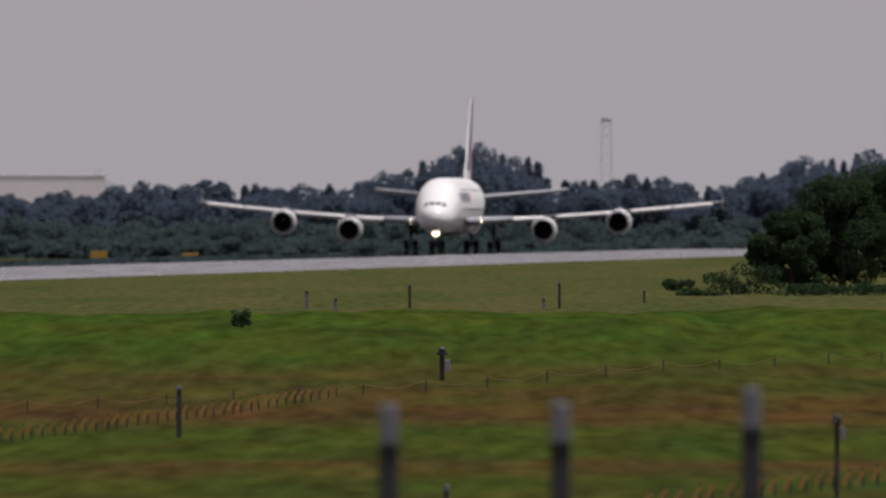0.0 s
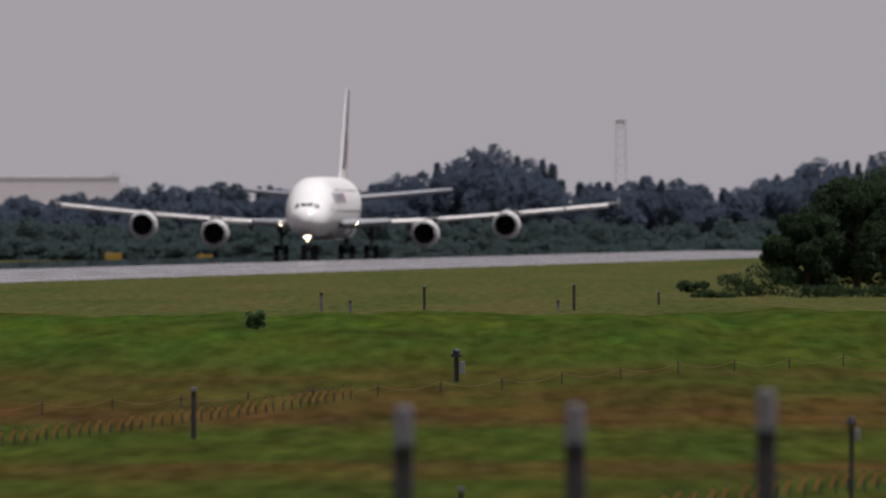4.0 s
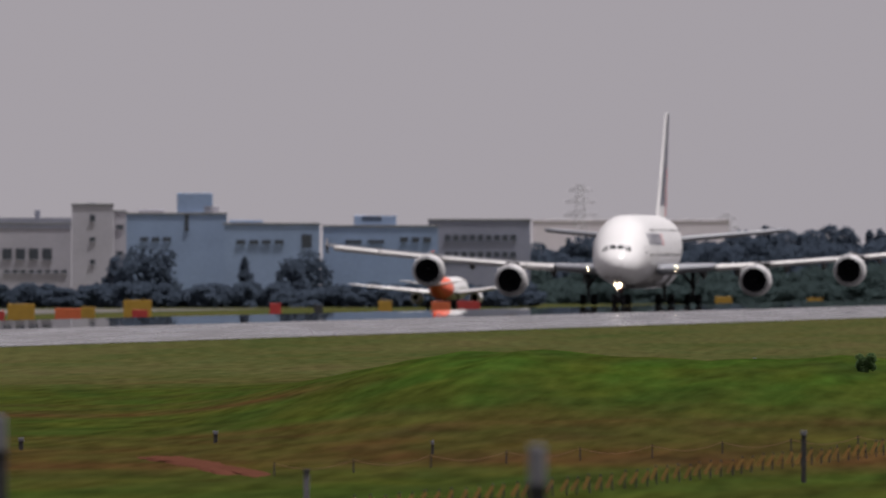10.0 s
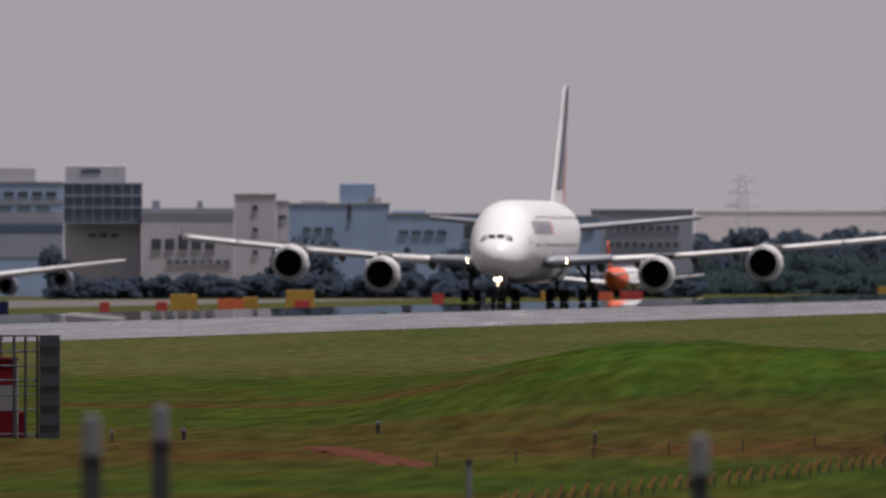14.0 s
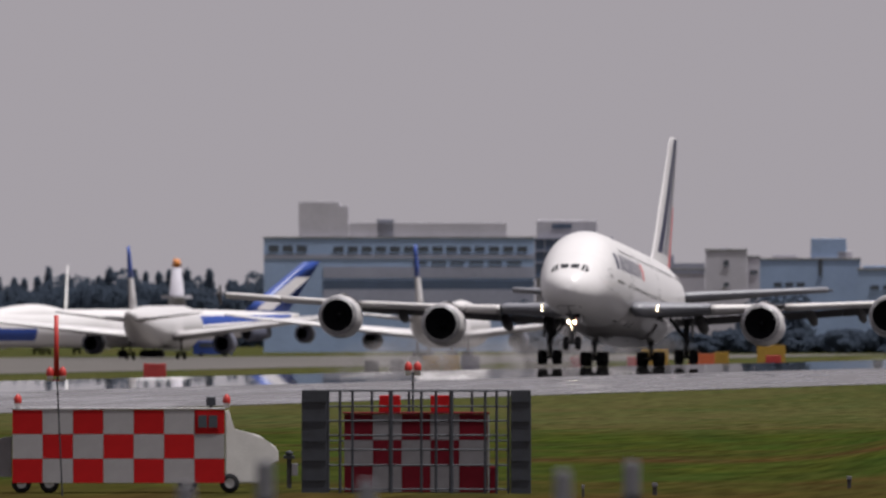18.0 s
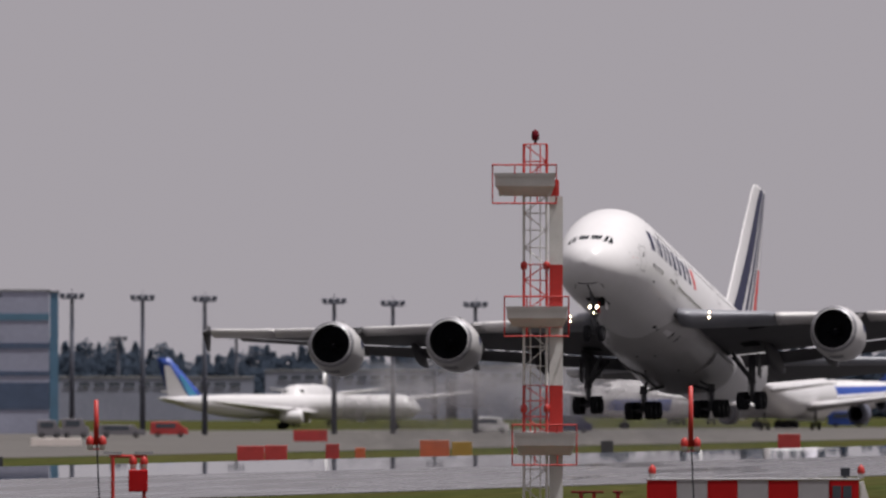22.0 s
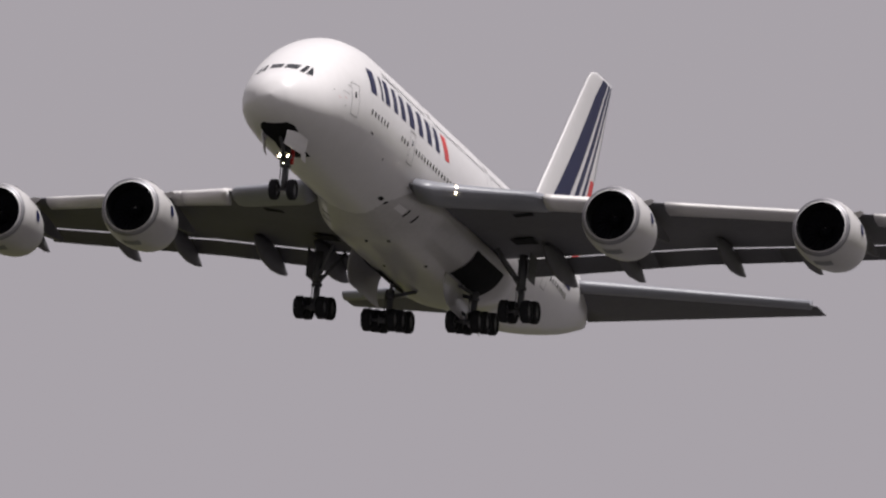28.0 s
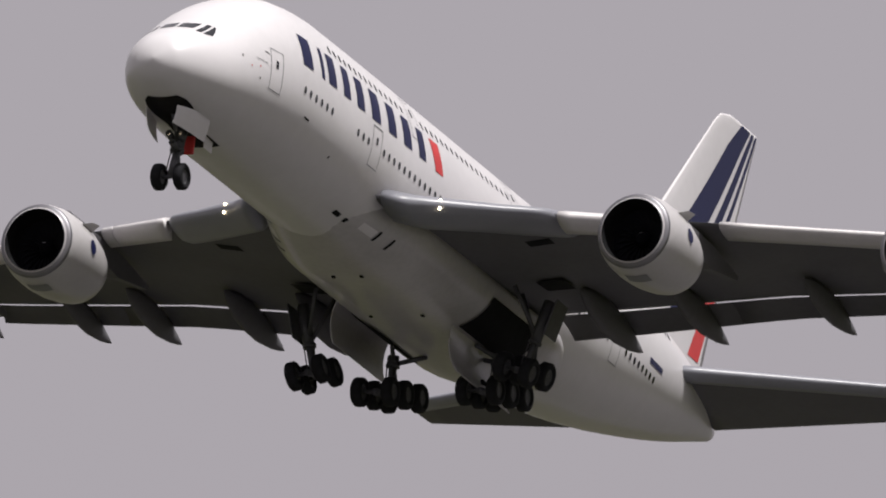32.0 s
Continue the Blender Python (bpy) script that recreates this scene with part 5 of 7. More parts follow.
def make_jet(name, label, at, heading, length, span, radius, engines, tail, belly=None, hump=False, stripe=None, aft=None, tall=0.145, sweep=0.125, cowl=None, cap=None):
    """An airliner whose x axis points forward; its origin is on the ground under the wing."""
    j = thing(name, label, "airplane", at @ pose(0, 0, 0, 0, 0, heading))
    L, R = length, radius
    zc = R + 1.6
    xs = np.linspace(0, 1, 30)

    def half(f):
        return R * min(1, math.sqrt(max(0, 1 - (1 - f / 0.09) ** 2)) if f < 0.09 else 1) * (1 if f < 0.66 else 1 - 0.92 * ((f - 0.66) / 0.34) ** 1.6)

    def ring(f, lo, hi, n, grow=0.0):
        r = max(half(f), 0.05) + grow
        lift = (R - half(f)) * (0.75 if f > 0.5 else -0.25)
        return [Vector((L * (0.5 - f), r * math.cos(a), zc + lift + r * math.sin(a))) for a in np.linspace(lo, hi, n)]

    part("fuselage", loft(bmesh.new(), [ring(f, 0, 2 * math.pi * 23 / 24, 24) for f in xs]), WHITE, j, "", True)
    if belly:
        part("belly_band", loft(bmesh.new(), [ring(f, math.pi * 1.02, math.pi * 1.98, 13, 0.03) for f in xs[1:]], False, False), belly, j, "painted belly", True)
    if aft:
        part("tail_section", loft(bmesh.new(), [ring(f, 0, 2 * math.pi, 25, 0.03) for f in np.linspace(0.62, 1, 12)], False, False), aft, j, "painted tail section", True)
    if stripe:
        for sg in (0, 1):
            for fs, lo, hi in ((np.linspace(0.03, 0.20, 8), -0.22, 0.0), (np.linspace(0.64, 0.97, 10), -0.12, 0.22)):
                a = (lo * math.pi, hi * math.pi) if sg == 0 else ((1 - hi) * math.pi, (1 - lo) * math.pi)
                part("stripe", loft(bmesh.new(), [ring(f, a[0], a[1], 5, 0.03) for f in fs], False, False), stripe, j, "", True)
    if hump:
        rings = []
        for f in np.linspace(0.03, 0.36, 14):
            k = math.sin(math.pi * min(1, (f - 0.03) / 0.20) / 2) * (1 if f < 0.22 else 1 - ((f - 0.22) / 0.14) ** 2)
            rings.append([Vector((L * (0.5 - f), R * 0.72 * math.cos(a), zc + R * 0.55 + max(0.1, k) * R * 0.72 * math.sin(a))) for a in np.linspace(0, math.pi, 13)])
        part("upper_deck", loft(bmesh.new(), rings), WHITE, j, "", True)
    for sg in (1, -1):
        part("cockpit_window", boxed(L * 0.5 - L * 0.05, L * 0.5 - L * 0.034, sg * R * 0.12 if sg > 0 else -R * 0.62, sg * R * 0.62 if sg > 0 else -R * 0.12, zc + R * (0.52 if not hump else 0.9), zc + R * (0.68 if not hump else 1.05)), GLASS, j)
    S = span / 2
    for sg in (1, -1):
        rings = []
        for f in np.linspace(0, 1, 8):
            y = R * 0.6 + (S - R * 0.6) * f
            le, c, z, t = L * (0.13 - 0.36 * f), L * (0.20 - 0.155 * f), zc - R * 0.5 + S * 0.11 * f, R * (0.30 - 0.24 * f)
            rings.append([Vector((le, sg * y, z)), Vector((le - c * 0.2, sg * y, z + t)), Vector((le - c * 0.6, sg * y, z + t * 0.7)), Vector((le - c, sg * y, z)), Vector((le - c * 0.6, sg * y, z - t * 0.5)), Vector((le - c * 0.2, sg * y, z - t * 0.6))])
        part("wing", loft(bmesh.new(), rings), WHITE, j, "", True)
        rings = []
        for f in np.linspace(0, 1, 5):
            y = R * 0.25 + S * 0.34 * f
            le, c, z, t = L * (-0.385 - 0.075 * f), L * (0.085 - 0.05 * f), zc + R * 0.35 + S * 0.04 * f, R * (0.12 - 0.08 * f)
            rings.append([Vector((le, sg * y, z)), Vector((le - c * 0.4, sg * y, z + t)), Vector((le - c, sg * y, z)), Vector((le - c * 0.4, sg * y, z - t))])
        part("tailplane", loft(bmesh.new(), rings), WHITE, j, "", True)
        for f in ((0.36, 0.66) if engines == 4 else (0.33,)):
            y = S * f
            r = R * (0.45 if engines == 4 else 0.52)
            x, z = L * (0.13 - 0.36 * f) + r * 2.0, zc - R * 0.5 + S * 0.11 * f - r * 1.15
            e = part("engine", spin(bmesh.new(), [(-0.1, r * 0.78), (0, r * 0.9), (-r * 0.4, r * 1.02), (-r * 2, r), (-r * 3.4, r * 0.72), (-r * 3.4, r * 0.6)], 18, "x", (x, sg * y, z)), cowl or WHITE, j, "", True)
            part("intake", spin(bmesh.new(), [(-0.05, r * 0.85), (-r * 0.5, r * 0.8), (-r * 0.55, 0.02)], 18, "x", (x, sg * y, z)), WELL, e, "", True)
            part("pylon", boxed(x - r * 4.0, x - r * 1.0, sg * y - 0.12, sg * y + 0.12, z + r * 0.7, z + r * 1.35), WHITE, e)
    rings = []
    zt = zc + R * 0.85
    fh = L * tall
    for f in np.linspace(0, 1, 6):
        le, c, t = L * (-0.335 - sweep * f), L * (0.135 - 0.085 * f), R * (0.11 - 0.07 * f)
        rings.append([Vector((le, 0, zt + fh * f)), Vector((le - c * 0.4, t, zt + fh * f)), Vector((le - c, 0, zt + fh * f)), Vector((le - c * 0.4, -t, zt + fh * f))])
    fin = part("fin", loft(bmesh.new(), rings), tail, j, "painted fin", True)
    if cap:
        rings = []
        for f in np.linspace(0.5, 1.004, 4):
            le, c, t = L * (-0.335 - sweep * f) + 0.04, L * (0.135 - 0.085 * f) + 0.08, R * (0.11 - 0.07 * f) + 0.04
            rings.append([Vector((le, 0, zt + fh * f)), Vector((le - c * 0.4, t, zt + fh * f)), Vector((le - c, 0, zt + fh * f)), Vector((le - c * 0.4, -t, zt + fh * f))])
        part("fin_top", loft(bmesh.new(), rings), cap, fin, "blue upper half of the fin", True)
    def bogie(nm, x, y, top):
        leg = part(nm, tube(bmesh.new(), (x, y, 0.5), (x, y, top), 0.16, n=8), STEEL, j, "", True)
        w = 0.55 if nm == "nose_gear" else 0.62
        for sy in (-1, 1):
            part("wheel", spin(bmesh.new(), [(-0.2, 0.2), (-0.2, w * 0.9), (0, w), (0.2, w * 0.9), (0.2, 0.2)], 14, "y", (x, y + sy * 0.5, w)), TYRE, leg, "", True)
    bogie("nose_gear", L * 0.40, 0, zc - R * 0.8)
    bogie("main_gear", -L * 0.03, R * 1.2, zc - R * 0.5)
    bogie("main_gear", -L * 0.03, -R * 1.2, zc - R * 0.5)
    if engines == 4:
        bogie("main_gear", -L * 0.07, R * 0.55, zc - R * 0.7)
        bogie("main_gear", -L * 0.07, -R * 0.55, zc - R * 0.7)
    return j


def heading_for(turn):
    """The angle that turns a thing's x axis to face the camera, then by turn degrees about the vertical."""
    return -90 + turn


# a freighter seen from its nose quarter, its blue fin behind
freighter = make_jet("freighter_jet", "white four-engined freighter with a bright blue fin and stripe", facing(-2000, 3000), heading_for(-48), 70, 64, 2.9, 4, SKYBLUE, None, True, SKYBLUE, tall=0.110, sweep=0.18, cowl=COWL)
bm = bmesh.new()
loft(bm, [[Vector((-70 * (0.36 + 0.18 * f), y, 6.9 + 7.7 * f)), Vector((-70 * (0.41 + 0.17 * f), y, 6.9 + 7.7 * f))] for f in (0.05, 0.70) for y in (0.42,)], False, False)
part("tail_emblem", bm, WHITE, freighter, "plain white shape of the tail marking")
parked_a = make_jet("wide_jet", "white wide-body jet with a blue fin seen from its tail", facing(-1948, 2860), heading_for(172), 62, 58, 3.1, 2, WHITE, cowl=COWL, cap=SKYBLUE)
parked_b = make_jet("narrow_jet", "white narrow-body jet with a blue and white fin", facing(-2835, 3150), heading_for(84), 42, 34, 2.0, 2, SKYBLUE)
for sy in (-1, 1):
    for name, m, f0, f1, c0, c1 in (("fin_band", WHITE, 0.0, 0.80, 0.42, 1.0), ("fin_flash", CYAN, 0.0, 0.55, 0.14, 0.38)):
        rows = []
        for f in (f0, f1):
            le, c, t = 42 * (-0.335 - 0.125 * f), 42 * (0.135 - 0.085 * f), 2.0 * (0.11 - 0.07 * f) + 0.03
            a, b = (c0, c1) if f == f0 else (c0 * 0.9, c0 * 0.9 + (c1 - c0) * 0.55)
            rows.append([Vector((le - c * q, sy * t * (1 - 0.4 * max(0, q - 0.4)), 5.3 + 42 * 0.145 * f)) for q in (a, (a + b) / 2, b)])
        part(name, loft(bmesh.new(), rows, False, False), m, parked_b, "white fin band" if m is WHITE else "light blue fin flash")
parked_c = make_jet("freighter_jet", "white freighter with a purple fin and orange mark", facing(-3735, 2600), heading_for(59), 58, 50, 2.75, 2, PURPLE, tall=0.112)
part("side_mark", boxed(12, 15, -2.86, -2.77, 4.4, 6.0), PURPLE, parked_c, "plain purple bar of the painted name")
part("side_mark", boxed(9.4, 11.8, -2.86, -2.77, 4.4, 6.0), ORANGE, parked_c, "plain orange bar of the painted name")
taxi_a = make_jet("jumbo_jet", "white four-engined jet with blue fin taxiing away behind the runway", facing(-1484, 2780), heading_for(172), 62, 58, 3.0, 4, WHITE, None, True, cap=SKYBLUE, cowl=COWL)
taxi_b = make_jet("small_jet", "small white jet with an orange-red tail taxiing away", facing(-322, 2950), heading_for(172), 29, 27, 1.7, 2, ORANGE, aft=ORANGE)
parked_d = make_jet("wide_jet", "white jet seen from the front behind the parked one", facing(-2800, 3350), heading_for(-6), 58, 54, 2.8, 2, WHITE)
parked_e = make_jet("wide_jet", "white jet seen from the front behind the freighter", facing(-2127, 3350), heading_for(-4), 58, 54, 2.8, 2, WHITE)


# ---------------------------------------------------------------- the glide-path station before the runway
CHECK_W = mat("white_marker_panel", (0.29, 0.28, 0.295), 0.7, spec=0.08, vary=0.10, scale=2.0, rand=0.04)
CHECK_R = mat("red_marker_panel", (0.35, 0.010, 0.012), 0.7, spec=0.08, vary=0.14, scale=2.0, rand=0.08)
DULL_R = mat("weathered_dark_red_panel", (0.105, 0.006, 0.013), 0.7, spec=0.08, vary=0.2, scale=2.0, rand=0.1)
DULL_W = mat("weathered_grey_white_panel", (0.18, 0.172, 0.188), 0.7, spec=0.08, vary=0.15, scale=2.0, rand=0.06)
IRON = mat("dark_grey_painted_iron", (0.029, 0.032, 0.042), 0.6, metal=0.2, vary=0.2, scale=3, bump=0.1)
GAL = mat("galvanised_steel", (0.42, 0.42, 0.43), 0.5, metal=0.5, vary=0.15, scale=3)
YEL = mat("yellow_sign_paint", (0.31, 0.18, 0.02), 0.6, vary=0.15, scale=1.2, rand=0.08)
ORG = mat("orange_sign_paint", (0.48, 0.10, 0.035), 0.6, vary=0.15, scale=1.2)
DKR = mat("dull_red_board", (0.36, 0.03, 0.03), 0.6, vary=0.2, scale=1.0, rand=0.1)
BLK = mat("black_board", (0.03, 0.03, 0.035), 0.6, vary=0.2, scale=1.0)
SITE = 640.0
SK = SITE / FOCAL


def site_z(v, u=-1900):
    return height(u, v, SITE)


def checker(parent, x0, x1, y, z0, z1, cols, rows, red, white, red_first=True):
    """Square panels, each a little proud of the wall behind."""
    w, h = (x1 - x0) / cols, (z1 - z0) / rows
    first = {}
    for i in range(cols):
        for j in range(rows):
            is_red = (i + j) % 2 == (0 if red_first else 1)
            m = red if is_red else white
            at = Matrix.Translation((x0 + w * (i + 0.5), y, z1 - h * (j + 0.5)))
            if is_red not in first:
                first[is_red] = part("panel", boxed(-w / 2 + 0.008, w / 2 - 0.008, -0.03, 0, -h / 2 + 0.008, h / 2 - 0.008), m, parent, "red square panel" if is_red else "white square panel")
                first[is_red].matrix_local = at
            else:
                again(first[is_red], parent, at)


def obstruction_lamp(name, parent, x, y, z):
    p = part(name, spin(bmesh.new(), [(0, 0.02), (0, 0.09), (0.14, 0.10), (0.20, 0.11), (0.36, 0.09), (0.44, 0.02)], 12, "z", (x, y, z)), WPAINT, parent, "", True)
    part("lens", spin(bmesh.new(), [(0.16, 0.115), (0.24, 0.13), (0.36, 0.11), (0.46, 0.02)], 12, "z", (x, y, z)), RPAINT, p, "red lamp lens", True)
    return p


def make_checker_truck():
    u0, u1 = -2205, -1829
    mid = (u0 + u1) / 2
    t = thing("equipment_truck", "red and white chequered equipment truck with a white bonnet", "truck", facing(mid, SITE))
    x0, x1 = (u0 - mid) * SK, (u1 - mid) * SK
    zt, zb = site_z(565, mid), site_z(695, mid)
    part("body", boxed(x0 + 0.01, x1 - 0.01, 0, 2.3, zb, zt - 0.02, bevel=0.03), WPAINT, t, "white box body")
    checker(t, x0, x1, -0.002, zb, zt, 7, 3, CHECK_R, CHECK_W)
    part("roof", boxed(x0 - 0.03, x1 + 0.03, -0.05, 2.35, zt, zt + 0.06, bevel=0.02), CHECK_W, t)
    # bonnet with rounded steps
    bm = bmesh.new()
    out = [(0.0, zt - 0.05), (0.12, zt - 0.02), (0.2, zt - 0.3), (0.26, site_z(602, mid)), (0.75, site_z(606, mid)), (1.15, site_z(612, mid)), (1.30, site_z(622, mid)), (1.62, site_z(630, mid)), (1.72, site_z(640, mid)), (1.72, site_z(655, mid)), (1.35, site_z(664, mid)), (1.3, 0.32), (0.0, 0.32)]
    loft(bm, [[Vector((x1 + 0.02 + a, y, z)) for a, z in out] for y in (0.12, 2.1)])
    bmesh.ops.bevel(bm, geom=[e for e in bm.edges if abs(e.verts[0].co.y - e.verts[1].co.y) < 0.01], offset=0.05, segments=2, affect="EDGES")
    part("bonnet", bm, WPAINT, t, "white rounded bonnet")
    bm = bmesh.new()
    loft(bm, [[Vector((x0 - 0.02, y, zb + 0.2)), Vector((x0 - 1.25, y, zb + 0.2)), Vector((x0 - 1.1, y, site_z(640, mid))), Vector((x0 - 0.6, y, site_z(618, mid))), Vector((x0 - 0.02, y, site_z(612, mid)))] for y in (0.2, 2.0)])
    part("rear_housing", bm, DULL_W, t, "grey-white sloping rear housing")
    wx = x1 - 0.55
    win = part("window_frame", boxed(wx - 0.36, wx + 0.36, -0.06, -0.033, zt - 0.66, zt - 0.08), CHECK_R, t)
    for dx in (-0.17, 0.17):
        part("pane", boxed(wx + dx - 0.14, wx + dx + 0.14, -0.075, -0.061, zt - 0.58, zt - 0.18), PANE, win)
    cam_box = part("floodlight", boxed(wx - 0.05, wx + 0.26, 0.2, 0.5, zt + 0.12, zt + 0.42, bevel=0.03), IRON, t)
    part("bracket", tube(bmesh.new(), (wx + 0.1, 0.35, zt + 0.05), (wx + 0.1, 0.35, zt + 0.14), 0.05, n=8), IRON, cam_box)
    for x in (x0 + 0.18, x1 + 0.06):
        obstruction_lamp("obstruction_lamp", t, x, 0.3, zt + 0.05)
    r = 0.32
    for x in (x1 + 0.16, x0 + 1.2, x0 + 0.3, x1 - 1.2):
        for y in (0.15, 2.05):
            w = part("wheel", spin(bmesh.new(), [(-0.13, r * 0.5), (-0.13, r * 0.9), (0, r), (0.13, r * 0.9), (0.13, r * 0.5)], 18, "y", (x, y, r)), TYRE, t, "", True)
            part("rim", spin(bmesh.new(), [(-0.11, 0.02), (-0.11, r * 0.52), (0.11, r * 0.52), (0.11, 0.02)], 12, "y", (x, y, r)), GAL, w)
    part("chassis", boxed(x0 + 0.2, x1 + 1.2, 0.4, 1.9, 0.38, zb - 0.004), IRON, t)
    return t


make_checker_truck()


def make_cage():
    u0, u1 = -1693, -1287
    mid, d = (u0 + u1) / 2, 640.0
    k = d / FOCAL
    c = thing("steel_cage", "dark grey steel cage with solid side panels", "fence", facing(mid, d))
    x0, x1, h = (u0 - mid) * k, (u1 - mid) * k, height(mid, 530, d)
    for name, a, b in (("side_panel", x0, x0 + 0.82), ("side_panel", x1 - 0.66, x1)):
        p = part(name, boxed(a, b, -0.06, 0.06, -0.1, h, bevel=0.015), IRON, c, "solid dark steel panel")
        for q in range(5):
            part("rib", boxed(a + 0.03, b - 0.03, -0.09, -0.062, h * (0.12 + 0.19 * q), h * (0.12 + 0.19 * q) + 0.05), IRON, p)
    bars = [47, 68, 90, 124, 158, 190, 212, 238, 265, 302, 325, 345, 366]
    for q in bars:
        x = x0 + q * k
        part("bar", tube(bmesh.new(), (x, 0.0 if q not in (124, 190, 302) else 3.2, -0.1), (x, 0.0 if q not in (124, 190, 302) else 3.2, h - 0.02), 0.045 if q not in (158, 265) else 0.07, n=6), IRON, c)
    for z in (h - 0.03, h * 0.84, h * 0.70, h * 0.56, h * 0.42, h * 0.27, 0.12):
        part("rail", tube(bmesh.new(), (x0 + 0.84, 0, z), (x1 - 0.68, 0, z), 0.035, n=6), IRON, c)
    for z in (h - 0.03, h * 0.5):
        part("rail", tube(bmesh.new(), (x0 + 0.84, 3.2, z), (x1 - 0.68, 3.2, z), 0.03, n=6), IRON, c)
    for x in (x0 + 0.4, x1 - 0.3):
        part("side_rail", tube(bmesh.new(), (x, 0.07, h - 0.03), (x, 3.2, h - 0.03), 0.035, n=6), IRON, c)
        part("side_post", tube(bmesh.new(), (x, 3.2, -0.1), (x, 3.2, h), 0.05, n=6), IRON, c)
    # the shelter inside
    s = thing("equipment_shelter", "low chequered equipment shelter inside the cage", "shelter", facing(mid, d) @ Matrix.Translation((0, 0.9, 0)))
    a, b, zt = x0 + 75 * k, x0 + 330 * k, height(mid, 573, d)
    part("body", boxed(a + 0.01, b - 0.01, 0, 1.8, -0.1, zt - 0.02), DULL_W, s)
    checker(s, a, b, -0.002, 0.02, zt, 5, 3, DULL_R, DULL_W)
    part("roof", boxed(a - 0.05, b + 0.05, -0.08, 1.85, zt, zt + 0.06, bevel=0.02), DULL_R, s)
    for q in (137, 228):
        part("roof_box", boxed(x0 + q * k, x0 + (q + 38) * k, 0.3, 0.9, zt + 0.06, zt + 0.60, bevel=0.02), CHECK_R, s, "red box on the roof")
    part("side_cabinet", boxed(b + 0.05, b + 0.3, 0.3, 1.2, -0.1, zt * 0.33, bevel=0.02), DULL_R, s)
    part("corner_strip", boxed(b - 0.0, b + 0.045, -0.05, 0.0, 0, zt), CHECK_W, s)
    return c


make_cage()
lamp_post = thing("lamp_post", "slender post with twin red and white obstruction lamps", "lamp post", facing(-1496, 646))
part("pole", tube(bmesh.new(), (0, 0, -0.2), (0, 0, height(-1496, 500, 646)), 0.035, n=8), IRON, lamp_post)
part("arm", tube(bmesh.new(), (-0.17, 0, height(-1496, 500, 646)), (0.17, 0, height(-1496, 500, 646)), 0.03, n=6), IRON, lamp_post)
for q in (-0.15, 0.15):
    obstruction_lamp("lamp", lamp_post, q, 0, height(-1496, 500, 646) - 0.08)


